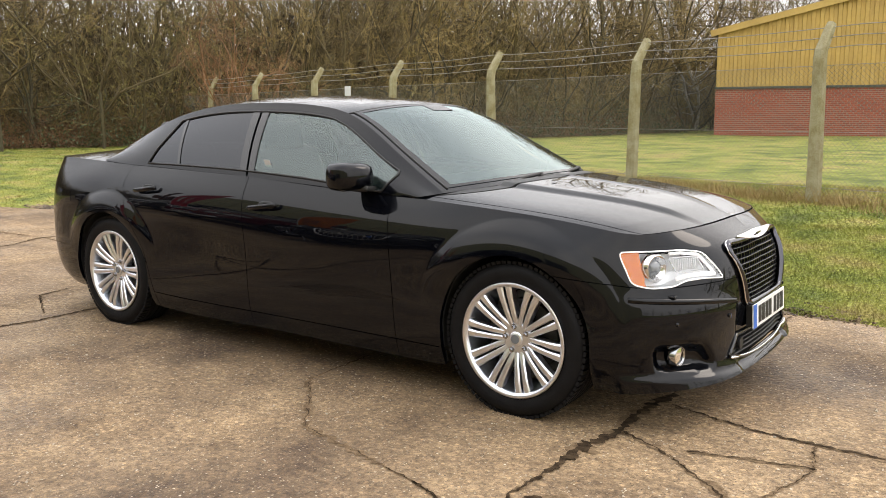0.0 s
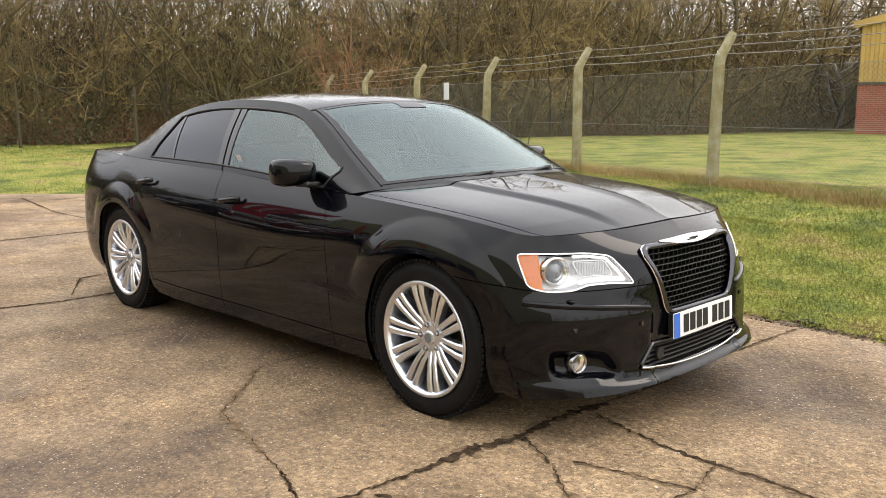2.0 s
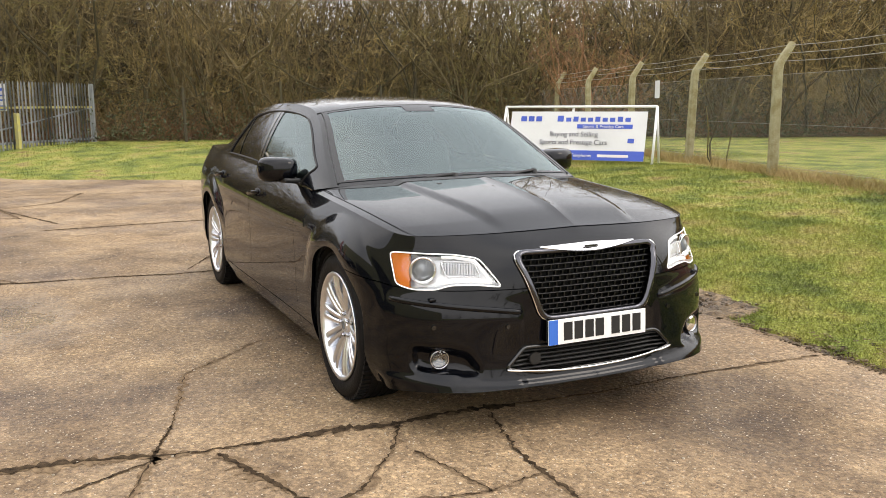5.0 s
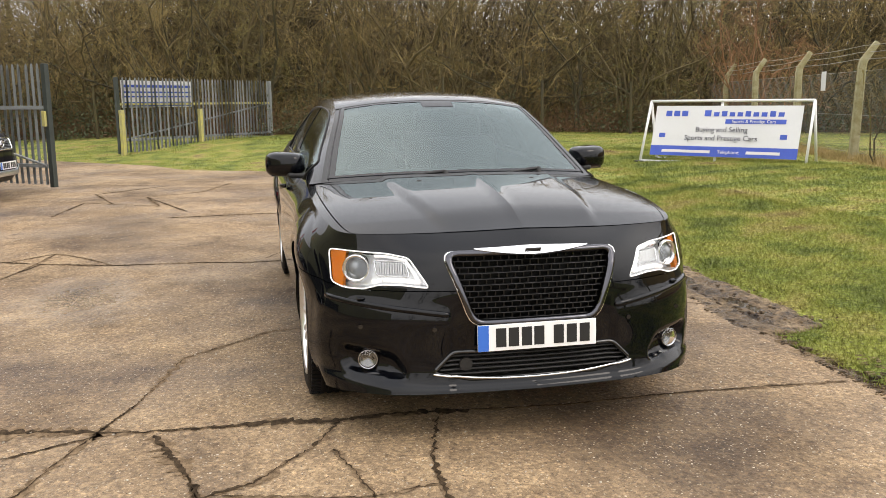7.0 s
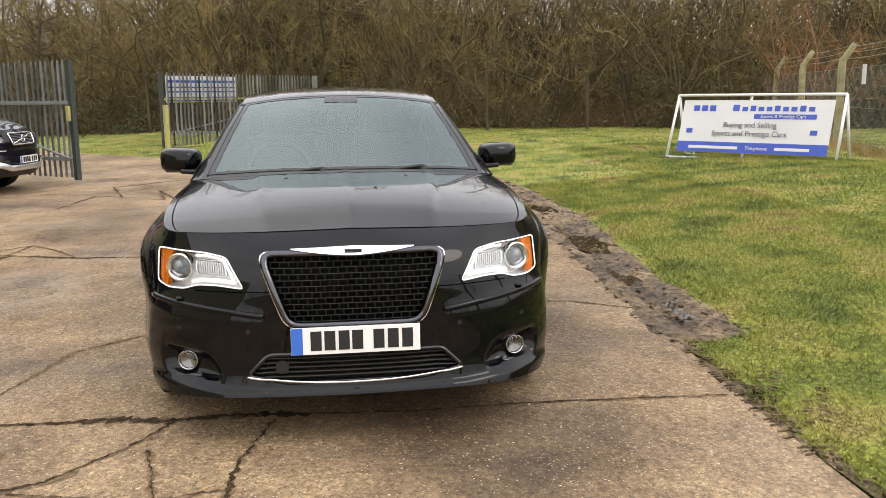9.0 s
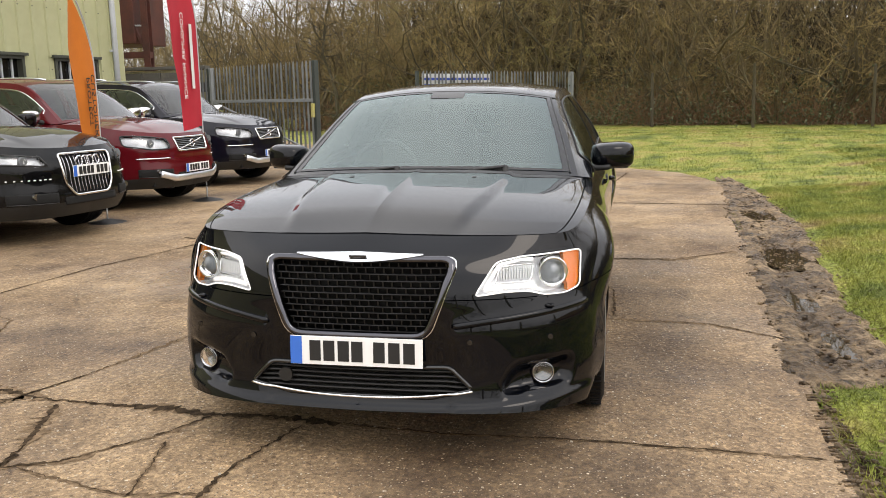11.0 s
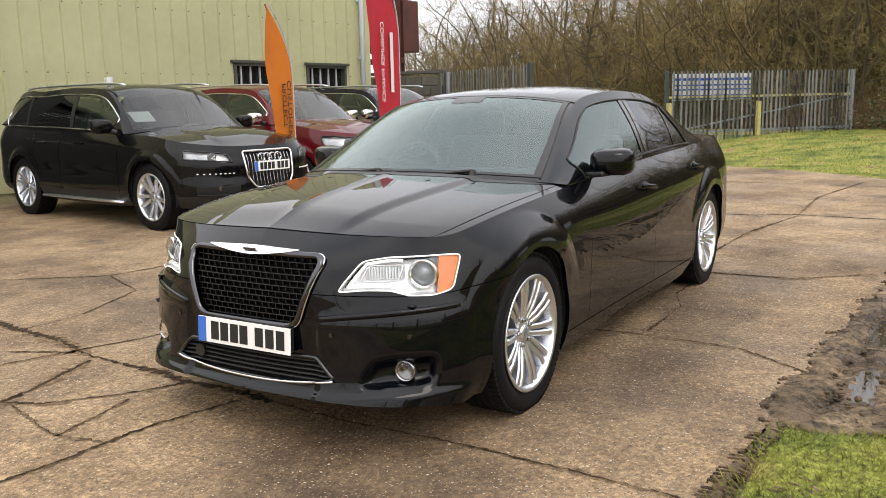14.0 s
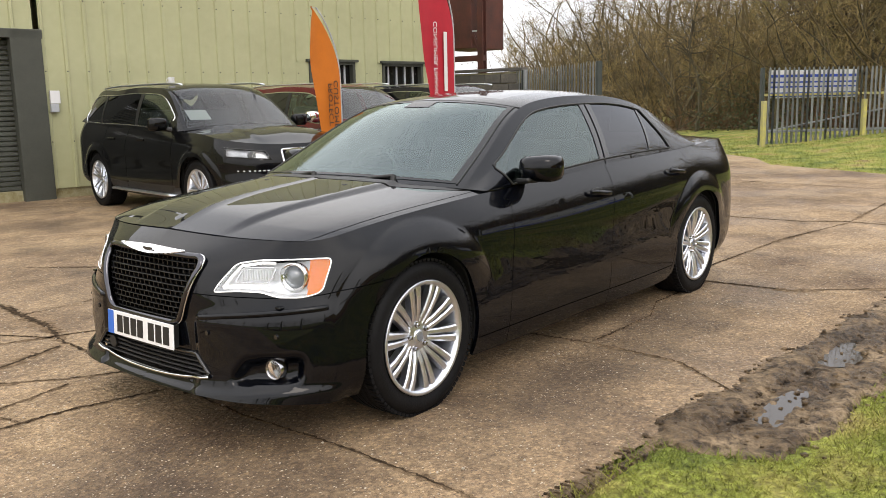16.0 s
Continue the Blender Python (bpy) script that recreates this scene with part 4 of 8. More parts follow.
for sd in (1, -1):
    ring = [side_pt(u, 0.075, sd, 0.003) for u in np.linspace(0.62, 6.36, 60)] + [side_pt(6.37, w, sd, 0.003) for w in np.linspace(0.15, 0.84, 14)] + [side_pt(u, 0.878, sd, 0.003) for u in np.linspace(6.3, 0.66, 90)] + [side_pt(0.62, w, sd, 0.003) for w in np.linspace(0.8, 0.15, 5)]
    sweep("window_trim", ring, 0.0055, M_BLKPL, saloon, True, "matt black window surround")
    sweep("screen_trim", [TOPG[1, i] * np.array([1, sd, 1]) + np.array([0, 0, 0.002]) for i in range(len(uu)) if 0.05 < uu[i] < 1.95], 0.005, M_BLKPL, saloon)
sweep("roof_edge_trim", [np.array([*(TOPG[n_, np.argmin(abs(uu - 1.95))])]) * np.array([1, sd, 1]) for sd in (1,) for n_ in range(len(t_))] + [np.array([*(TOPG[n_, np.argmin(abs(uu - 1.95))])]) * np.array([1, -1, 1]) for n_ in range(len(t_) - 1, -1, -1)], 0.005, M_BLKPL, saloon)

bm = bmesh.new()
q = side_pt(3.55, 0.20, -1, 0.004)
box(bm, (0.045, 0.002, 0.045), pose(*q, 25, 0, 0))
part("window_sticker", bm, M_WHITE, saloon, "small white square sticker")

# ---- nose details ----
def ring_on_front(poly, lift=0.0, n=1, sd=1):
    pts = []
    m = len(poly)
    for k in range(m):
        a, b = np.array(poly[k]), np.array(poly[(k + 1) % m])
        cnt = max(1, int(np.linalg.norm(b - a) / 0.012))
        for j in range(cnt):
            y, z = a + (b - a) * j / cnt
            q = on_front(y, z, lift)
            q[1] *= sd
            pts.append(q)
    p = np.array(pts)
    for _ in range(4):
        p[:, 0] = (np.roll(p[:, 0], 1) + 2 * p[:, 0] + np.roll(p[:, 0], -1)) / 4
    return p


grille = sweep("grille", ring_on_front(GRILLE, 0.006), 0.013, M_SMOKE, saloon, True, "dark chrome grille frame with black mesh", flat=(0.015, 0.018))
sweep("bright_edge", ring_on_front([(y * 1.045, 0.65 + (z - 0.65) * 1.06) for y, z in GRILLE], 0.012), 0.004, M_CHROME, grille, True, "thin bright edge")
yy, zz = np.linspace(-0.375, 0.375, 60), np.linspace(0.50, 0.795, 30)
bm = bmesh.new()
vs = [[bm.verts.new((on_front(y, z)[0] - 0.075, y, z)) for y in yy] for z in zz]
for j in range(29):
    for i in range(59):
        bm.faces.new((vs[j][i], vs[j][i + 1], vs[j + 1][i + 1], vs[j + 1][i]))
part("backing", bm, M_INNER, grille)
rows_n = 12
for j in range(rows_n):
    z = 0.520 + j * 0.0238
    half = np.interp(z, [0.508, 0.79], [0.262, 0.372]) - 0.012
    ys = np.linspace(-half, half, 90)
    path = [np.array([on_front(y, z)[0] - 0.018, y, z]) for y in ys]
    sweep("grille_bar", path, 0.004, M_GRILLE, grille, n=6, flat=(0.0036, 0.012))
bm = bmesh.new()
for j in range(rows_n - 1):
    z = 0.520 + (j + 0.5) * 0.0238
    half = np.interp(z, [0.508, 0.79], [0.262, 0.372]) - 0.015
    for k in range(-10, 11):
        y = (k + 0.5 * (j % 2) + 0.25) * 0.036
        if abs(y) < half:
            box(bm, (0.016, 0.006, 0.022), at(on_front(y, z)[0] - 0.021, y, z))
tagged(part("grille_mesh", bm, M_GRILLE, grille), kind="stuff")
# winged badge above the grille
bm = bmesh.new()
for sd in (1, -1):
    ys = np.linspace(0.0, 0.25, 18)
    top = [on_front(y, 0.812 + 0.006 * (1 - y / 0.25), 0.030) for y in ys]
    bot = [on_front(y, 0.811 - 0.025 * (1 - (y / 0.25) ** 1.6) - 0.002, 0.030) for y in ys]
    a = [bm.verts.new((p[0], sd * p[1], p[2])) for p in top]
    b = [bm.verts.new((p[0] + 0.004, sd * p[1], p[2])) for p in bot]
    for i in range(17):
        bm.faces.new((a[i], a[i + 1], b[i + 1], b[i]) if sd > 0 else (a[i + 1], a[i], b[i], b[i + 1]))
bmesh.ops.remove_doubles(bm, verts=bm.verts[:], dist=0.0005)
bmesh.ops.recalc_face_normals(bm, faces=bm.faces[:])
bmesh.ops.solidify(bm, geom=bm.faces[:], thickness=0.008)
wing_badge = part("winged_badge", bm, M_CHROME, saloon, "plain chrome winged badge")
bm = bmesh.new()
q = on_front(0, 0.803, 0.040)
box(bm, (0.006, 0.070, 0.010), at(*q), 0.003)
part("badge_centre", bm, M_GLOSSBLK, wing_badge)

# lower mouth: dark backing, bars and the bright lip
bm = bmesh.new()
yy = np.linspace(-0.48, 0.48, 40)
va = [[bm.verts.new((on_front(y, z)[0] - 0.06, y, z)) for y in yy] for z in (0.24, 0.32, 0.40)]
for j in range(2):
    for i in range(39):
        bm.faces.new((va[j][i], va[j][i + 1], va[j + 1][i + 1], va[j + 1][i]))
mouth = part("lower_intake", bm, M_INNER, saloon, "black lower intake with thin bars")
for z in (0.292, 0.311, 0.330, 0.349, 0.368):
    half = np.interp(z, [0.270, 0.303, 0.386], [0.28, 0.425, 0.350])
    sweep("intake_bar", [on_front(y, z, -0.012) for y in np.linspace(-half, half, 40)], 0.004, M_BLKPL, mouth, n=6, flat=(0.005, 0.010))
sweep("intake_rim", ring_on_front(MOUTH, 0.002), 0.009, M_GLOSSBLK, mouth, True)
zl = lambda y: 0.268 + 0.032 * (abs(y) / 0.44) ** 2.2
sweep("chrome_lip", [on_front(y, zl(y), 0.012) for y in np.linspace(-0.440, 0.440, 60)], 0.008, M_CHROME, saloon, label="bright chrome strip along the lower intake", flat=(0.006, 0.006))
# radar and parking sensors
bm = bmesh.new()
q = on_front(-0.30, 0.335, -0.002)
tube(bm, q, q + np.array([0.012, 0, 0]), 0.028, n=20)
part("radar_sensor", bm, M_BLKPL, mouth)
for y in (0.43, 0.72):
    for sd in (1, -1):
        q = on_front(y, 0.487, 0.0)
        bm = bmesh.new()
        tube(bm, q * np.array([1, sd, 1]) - np.array([0.004, 0, 0]), q * np.array([1, sd, 1]) + np.array([0.006, 0, 0]), 0.010, n=16)
        part("parking_sensor", bm, M_GLOSSBLK, saloon)
for sd in (1, -1):
    # shelf strip below the lamp, and the washer cover on it
    ys = np.linspace(0.365, 0.845, 50)
    sweep("bumper_strip", [on_front(y, float(np.interp(y, [0.36, 0.50, 0.83], [0.545, 0.562, 0.592])), 0.001 - 0.010 * max(0.0, (0.385 - y) / 0.02) - 0.010 * max(0.0, (y - 0.825) / 0.02)) * np.array([1, sd, 1]) for y in ys], 0.01, M_PAINT, saloon, label="raised strip across the bumper", n=12, flat=(0.013, 0.011))
    q = on_front(0.715, 0.602, 0.004) * np.array([1, sd, 1])
    bm = bmesh.new()
    box(bm, (0.03, 0.03, 0.012), at(*q), 0.005)
    part("washer_cover", bm, M_PAINT, saloon)

# number plate with plain bars
q0 = on_front(0.0, 0.45)[0] + 0.030
def plate(parent, m, band=True, yellow=False, sub="plate"):
    bm = bmesh.new()
    box(bm, (0.006, 0.52, 0.111), m, 0.002)
    pl = part("number_plate", bm, M_PLATEW, parent, "white number plate with plain dark bars")
    bm = bmesh.new()
    box(bm, (0.003, 0.046, 0.108), m @ at(0.0035, -0.236, 0))
    part("blue_band", bm, M_BLUE, pl, "blue band")
    for y in (-0.160, -0.105, -0.048, 0.006, 0.092, 0.150, 0.208):
        bm = bmesh.new()
        box(bm, (0.003, 0.044, 0.079), m @ at(0.0035, y, 0))
        part("dark_bar", bm, M_PLATEY, pl)
    return pl
plate(saloon, pose(q0, 0, 0.449, 0, -3, 0))
bm = bmesh.new()
box(bm, (0.03, 0.50, 0.10), pose(q0 - 0.019, 0, 0.449, 0, -3, 0), 0.004)
part("plate_holder", bm, M_BLKPL, saloon)

# headlamps
for sd in (1, -1):
    K = np.array([1, sd, 1.0])
    lamp = thing("headlamp", "", "")
    del_keys(lamp)
    lamp.parent = saloon
    lamp["label"] = "clear headlamp with chrome housing and amber corner"
    panel("lens_cover", P, in_lamp & mask, G_LAMP, lamp, (sd,), 0.0, "clear plastic lens", lift=0.001)
    sweep("light_guide_rim", ring_on_front(LAMP, 0.0, sd=sd), 0.006, M_DRL, lamp, True, "glowing white light guide round the edge", flat=(0.0030, 0.003))
    back = P.copy()
    back -= N0 * 0.055
    panel("bowl", back, in_lamp & mask, M_SILVER, lamp, (sd,), 0.0)
    # side walls of the housing
    outer, depth = ring_on_front(LAMP, -0.004, sd=sd), 0.06
    m_ = len(outer)
    inr = outer - np.array([depth, 0.02 * sd, 0])
    mesh_of("housing_wall", np.vstack([outer, inr]), [(i, (i + 1) % m_, m_ + (i + 1) % m_, m_ + i) for i in range(m_)], M_SILVER, lamp, smooth=True)
    q = on_front(0.715, 0.716, -0.030) * K
    ax_ = np.array([0.93, 0.36 * sd, 0])
    ax_ /= np.linalg.norm(ax_)
    bm = bmesh.new()
    mt = Matrix.Translation(q) @ Vector(ax_).to_track_quat("Y", "Z").to_matrix().to_4x4()
    revolve(bm, [(0.058, -0.02), (0.060, 0.018), (0.054, 0.022), (0.046, 0.006), (0.038, 0.0)], 32, mt)
    part("projector_ring", bm, M_CHROME, lamp, smooth=True)
    bm = bmesh.new()
    revolve(bm, [(0.0, 0.026), (0.016, 0.023), (0.030, 0.014), (0.040, -0.004)], 28, mt)
    part("projector_lens", bm, M_LENS, lamp, "grey glass projector lens", smooth=True)
    # amber corner
    amb = in_poly([(0.760, 0.790), (0.830, 0.795), (0.830, 0.640), (0.785, 0.640)], fy, fz) & in_lamp & mask
    panel("amber_corner", P - N0 * 0.010, amb, M_AMBER, lamp, (sd,), 0.02, "amber side reflector")
    # light guide: a bright bar that follows the lower and inner edge
    path = [(0.475, 0.672), (0.525, 0.760), (0.60, 0.772), (0.645, 0.770)]
    pts = [on_front(y, z, -0.016) * K for (y0, z0), (y1, z1) in zip(path[:-1], path[1:]) for y, z in zip(np.linspace(y0, y1, 8), np.linspace(z0, z1, 8))]
    sweep("upper_light_guide", pts, 0.007, M_DRL, lamp, label="white light guide")
    path = [(0.475, 0.675), (0.54, 0.680), (0.62, 0.678), (0.66, 0.668)]
    pts = [on_front(y, z, -0.016) * K for (y0, z0), (y1, z1) in zip(path[:-1], path[1:]) for y, z in zip(np.linspace(y0, y1, 8), np.linspace(z0, z1, 8))]
    sweep("lower_light_guide", pts, 0.010, M_DRL, lamp, label="white light guide")
    bm = bmesh.new()
    for k in range(13):
        p = on_front(0.522 + 0.010 * k, 0.722, -0.044) * K
        box(bm, (0.02, 0.007, 0.050), at(*p), 0.002)
    part("reflector_ribs", bm, M_SILVER, lamp)
    ring = [on_front(y, z, -0.026) * K for y, z in round_poly([(0.512, 0.692), (0.528, 0.752), (0.648, 0.752), (0.640, 0.692)], 0.014)]
    sweep("reflector_surround", ring, 0.004, M_CHROME, lamp, True)
    # fog lamp
    fq = on_front(0.692, 0.343)
    fog = thing("fog_lamp", "", "")
    del_keys(fog)
    fog.parent = saloon
    mt = Matrix.Translation((fq[0] + 0.030, sd * 0.692, 0.343)) @ Vector((1, 0.18 * sd, 0)).to_track_quat("Y", "Z").to_matrix().to_4x4()
    bm = bmesh.new()
    revolve(bm, [(0.042, -0.03), (0.042, 0.004), (0.040, 0.006), (0.038, 0.003), (0.036, -0.012)], 32, mt)
    part("ring", bm, M_DARKCH, fog, smooth=True)
    bm = bmesh.new()
    revolve(bm, [(0.0, -0.022), (0.02, -0.018), (0.038, -0.008)], 28, mt)
    part("reflector", bm, M_FOG, fog, smooth=True)
    bm = bmesh.new()
    revolve(bm, [(0.0, 0.006), (0.02, 0.005), (0.039, 0.0)], 28, mt)
    part("lens", bm, G_LAMP, fog, smooth=True)

# ---- side details ----
MATS300 = {"tyre": M_TYRE, "rim": M_RIM, "disc": M_DISC, "cap": M_GREYTRIM, "bolt": M_DARKCH}
for i_, ax in enumerate(AXLES):
    for sd in (1, -1):
        multi_spoke_wheel(saloon, ax, sd, turn=0.3 + 0.5 * i_ + 0.2 * sd, mats=MATS300)
for sd in (1, -1):
    for key, hx_, hz_ in (("f", -1.585, 0.868), ("r", -2.62, 0.915)):
        door = DOORS[key, sd]
        pts = [on_side(hx_ + dx, hz_ + 0.012 * (dx / 0.1), sd, 0.020 + 0.022 * (1 - (dx / 0.105) ** 4)) for dx in np.linspace(-0.105, 0.105, 14)]
        hd = sweep("door_handle", pts, 0.012, M_PAINT, door, label="gloss black pull handle", flat=(0.014, 0.009))
        bm = bmesh.new()
        q = on_side(hx_ + 0.01, hz_, sd, -0.004)
        r = bmesh.ops.create_uvsphere(bm, u_segments=16, v_segments=8, radius=1.0, matrix=at(*q) @ Matrix.Diagonal((0.075, 0.008, 0.030, 1)))
        part("handle_recess", bm, M_BLKPL, door, smooth=True)
    # mirror
    bm = bmesh.new()
    mt = pose(-0.955, sd * 0.935, 1.060, 0, 0, 14 * sd)
    mirror_shell(bm, mt, 0.120, 0.116, 0.070, sd)
    mir = part("door_mirror", bm, M_PAINT, saloon, "gloss black door mirror", smooth=True)
    bm = bmesh.new()
    box(bm, (0.004, 0.165, 0.095), mt @ at(-0.037, 0.003 * sd, 0.0), 0.001)
    part("mirror_glass", bm, M_CHROME, mir)
    bm = bmesh.new()
    box(bm, (0.085, 0.14, 0.030), pose(-0.885, sd * 0.872, 0.995, 6 * sd, 0, -16 * sd), 0.012, 3)
    part("mirror_foot", bm, M_BLKPL, mir, smooth=True)
    bm = bmesh.new()
    box(bm, (0.11, 0.17, 0.012), mt @ at(0.022, -0.012 * sd, -0.063), 0.005)
    part("mirror_base", bm, M_BLKPL, mir)
# wipers
for y0, y1 in ((-0.12, -0.72), (0.42, -0.10)):
    pts = []
    for k in np.linspace(0, 1, 20):
        y = y0 + (y1 - y0) * k
        a = abs(y) / 0.77
        xx = float(np.interp(abs(y), [0, 0.3, 0.6, 0.78], [-0.315, -0.345, -0.43, -0.52]))
        pts.append((xx, y, 1.027 - 0.045 * a**2))
    wip = sweep("wiper", pts, 0.006, M_BLKPL, saloon, label="black windscreen wiper", flat=(0.007, 0.005))
    bm = bmesh.new()
    tube(bm, (pts[0][0] + 0.03, y0, 1.015), (pts[0][0] + 0.02, y0, 1.048), 0.018, 0.014, 12)
    tube(bm, (pts[0][0] + 0.02, y0, 1.045), pts[8], 0.010, 0.007, 8)
    part("wiper_arm", bm, M_BLKPL, wip)
for y in (0.30, -0.30):
    bm = bmesh.new()
    box(bm, (0.03, 0.022, 0.010), at(-0.13, y, 1.012), 0.004)
    part("washer_jet", bm, M_BLKPL, saloon)

# cabin
bm = bmesh.new()
box(bm, (0.55, 1.40, 0.16), at(-0.75, 0, 0.93), 0.05, 3)
part("dashboard", bm, M_LEATHER, saloon)
bm = bmesh.new()
box(bm, (3.0, 1.40, 0.06), at(-2.0, 0, 0.42))
part("cabin_floor", bm, M_LEATHER, saloon)
bm = bmesh.new()
mt = pose(-1.02, -0.38, 0.96, 0, 68, 0)
tube(bm, mt @ Vector((0, 0, 0)), (-0.80, -0.38, 0.90), 0.035, 0.045, 12)
part("steering_column", bm, M_LEATHER, saloon)
ang = np.linspace(0, 2 * np.pi, 40, endpoint=False)
wheel_pts = [np.array(mt @ Vector((0.19 * math.cos(a), 0.19 * math.sin(a), 0))) for a in ang]
stw = sweep("steering_wheel", wheel_pts, 0.016, M_LEATHER, saloon, True, "dark leather steering wheel")
bm = bmesh.new()
box(bm, (0.10, 0.34, 0.04), mt, 0.015)
part("wheel_hub", bm, M_LEATHER, stw)
for sx, sy in ((-1.62, 0.38), (-1.62, -0.38), (-2.62, 0.38), (-2.62, -0.38)):
    bm = bmesh.new()
    box(bm, (0.52, 0.52, 0.18), pose(sx + 0.1, sy, 0.60, 0, -6, 0), 0.06, 3)
    seat = part("seat", bm, M_LEATHER, saloon, "dark leather seat", smooth=True)
    bm = bmesh.new()
    box(bm, (0.15, 0.50, 0.62), pose(sx - 0.26, sy, 0.86, 0, -18, 0), 0.06, 3)
    part("backrest", bm, M_LEATHER, seat, smooth=True)
    bm = bmesh.new()
    box(bm, (0.10, 0.28, 0.19), pose(sx - 0.36, sy, 1.225, 0, -12, 0), 0.045, 3)
    part("headrest", bm, M_LEATHER, seat, smooth=True)
bm = bmesh.new()
box(bm, (0.05, 0.23, 0.065), pose(-1.10, 0, 1.335, 0, 20, 0), 0.02, 3)
part("inside_mirror", bm, M_BLKPL, saloon)


# ---- sport utility vehicles ----
def suv_pts(F, WB, T, W, hood, belt, tail):
    """Feature lines of a tall car: F nose, WB wheelbase, T tail overhang, W half width."""
    xa, xb, xc, xe = -0.62, -0.62 - 0.5 * (WB - 0.25), -WB + 0.28, -WB - T
    def row(dx, w, zs):
        xs = [F + dx, F - 0.02 + dx, F - 0.13 + dx, F - 0.34 + dx * 0.6, 0.42, 0, -0.42, xa, xb, xc, -WB, -WB - 0.42, xe + 0.16 - dx * 0.5, xe + 0.05 - dx, xe - dx]
        ys = [0, 0.42 * w, 0.68 * w, 0.86 * w, 0.95 * w, w, w, w, w, w, w, 0.985 * w, 0.90 * w, 0.66 * w, 0]
        return [(x, y * W, float(np.interp(x, [xe, -WB, xb, xa, 0, F], zs))) for x, y in zip(xs, ys)]
    return {
        "top": row(-0.10, 0.90, [tail, belt + 0.03, belt, hood, hood - 0.02, hood - 0.16]),
        "shoulder": row(-0.03, 0.975, [tail - 0.15, belt - 0.12, belt - 0.15, hood - 0.13, hood - 0.16, hood - 0.27]),
        "waist": row(0.0, 1.0, [0.75, 0.72, 0.68, 0.67, 0.68, 0.62]),
        "hem": row(0.0, 0.985, [0.42, 0.38, 0.34, 0.34, 0.36, 0.38]),
        "foot": row(-0.06, 0.94, [0.36, 0.28, 0.25, 0.25, 0.28, 0.27]),
    }


def suv(label, m, paint, F, WB, T, W, roof, hood, belt, r_t, style):
    """A parked tall estate car, built with its front axle at the origin, then set at the pose m."""
    car = thing("sport_utility_car", label, "car", None, "parked cars by the building")
    pts = suv_pts(F, WB, T, W, hood, belt, belt + 0.10)
    st = [0, 1, 2, 3, 4, 4.2, 5, 6, 6.993, 7.005, 7.996, 8.004, 8.995, 9.008, 10, 11, 12, 13, 14]
    S, V, P = body_grid(pts, st, lambda q: 0.06 if q < 7 or q > 9 else 0.04, [0, 0.13, 0.5, 0.84, 1.0], [0, 1.0], 0.03)
    mask = np.ones((P.shape[0] - 1, P.shape[1] - 1), bool)
    P, mask = cut_arches(P, mask, (0.0, -WB), r_t + 0.05, r_t, 0.030, crests=(r_t + 0.15, r_t + 0.15))
    C = 0.25 * (P[:-1, :-1] + P[:-1, 1:] + P[1:, :-1] + P[1:, 1:])
    sc, vc = 0.5 * (S[:-1] + S[1:])[None, :] + 0 * C[..., 0], 0.5 * (V[:-1] + V[1:])[:, None] + 0 * C[..., 0]
    fy, fz, fr = C[..., 1], C[..., 2], sc < 4.3
    zt = hood - 0.20
    lamp_p = [(0.50 * W, zt - 0.115), (0.54 * W, zt - 0.02), (0.88 * W, zt + 0.025), (0.90 * W, zt - 0.075)]
    if style != "wide_grille":
        lamp_p = round_poly([(0.46 * W, zt - 0.135), (0.47 * W, zt - 0.01), (0.70 * W, zt + 0.030), (0.90 * W, zt + 0.045), (0.92 * W, zt - 0.085), (0.70 * W, zt - 0.140)], 0.04)
    if style == "wide_grille":
        grille_p = round_poly([(-0.36, zt - 0.005), (0.36, zt - 0.005), (0.33, zt - 0.30), (0.24, zt - 0.42), (-0.24, zt - 0.42), (-0.33, zt - 0.30)], 0.05)
    else:
        grille_p = round_poly([(-0.34, zt + 0.0), (0.34, zt + 0.0), (0.31, zt - 0.17), (-0.31, zt - 0.17)], 0.03)
    in_l, in_g = in_poly(lamp_p, fy, fz) & fr, in_poly(grille_p, fy, fz) & fr
    ok = mask & ~in_l & ~in_g
    gap = ((sc > 6.993) & (sc < 7.005)) | ((sc > 7.996) & (sc < 8.004)) | ((sc > 8.995) & (sc < 9.008))
    low = fz < 0.42
    panel("body_front", P, ok & (sc < 6.993) & ~low, paint, car, (1, -1), 0.01)
    panel("bumper_cladding", P, ok & low & ~gap, M_BLKPL, car, (1, -1), 0.01, "black plastic lower cladding")
    for sd in (1, -1):
        fd = panel("front_door", P, ok & (sc > 7.005) & (sc < 7.996) & ~low, paint, car, (sd,), 0.01)
        rd = panel("rear_door", P, ok & (sc > 8.004) & (sc < 8.995) & ~low, paint, car, (sd,), 0.01)
        for d_, hx in ((fd, -1.50), (rd, -2.45)):
            SVv = P[:, S > 5].reshape(-1, 3)
            hz = belt - 0.14
            i = np.argmin((SVv[:, 0] - hx) ** 2 + (SVv[:, 2] - hz) ** 2)
            bm = bmesh.new()
            box(bm, (0.20, 0.03, 0.03), at(hx, sd * (SVv[i, 1] + 0.02), hz), 0.010)
            part("door_handle", bm, paint, d_)
    panel("body_rear", P, ok & (sc > 9.008) & ~low, paint, car, (1, -1), 0.01)
    N0 = normals(P)
    N0 *= np.sign((N0 * (P - np.array([-1.4, 0, 0.6]))).sum(-1))[..., None]
    panel("inner_shell", P - N0 * 0.05, mask & ~in_l & ~in_g, M_INNER, car, (1, -1))
    FV = P[:, S < 4.4].reshape(-1, 3)

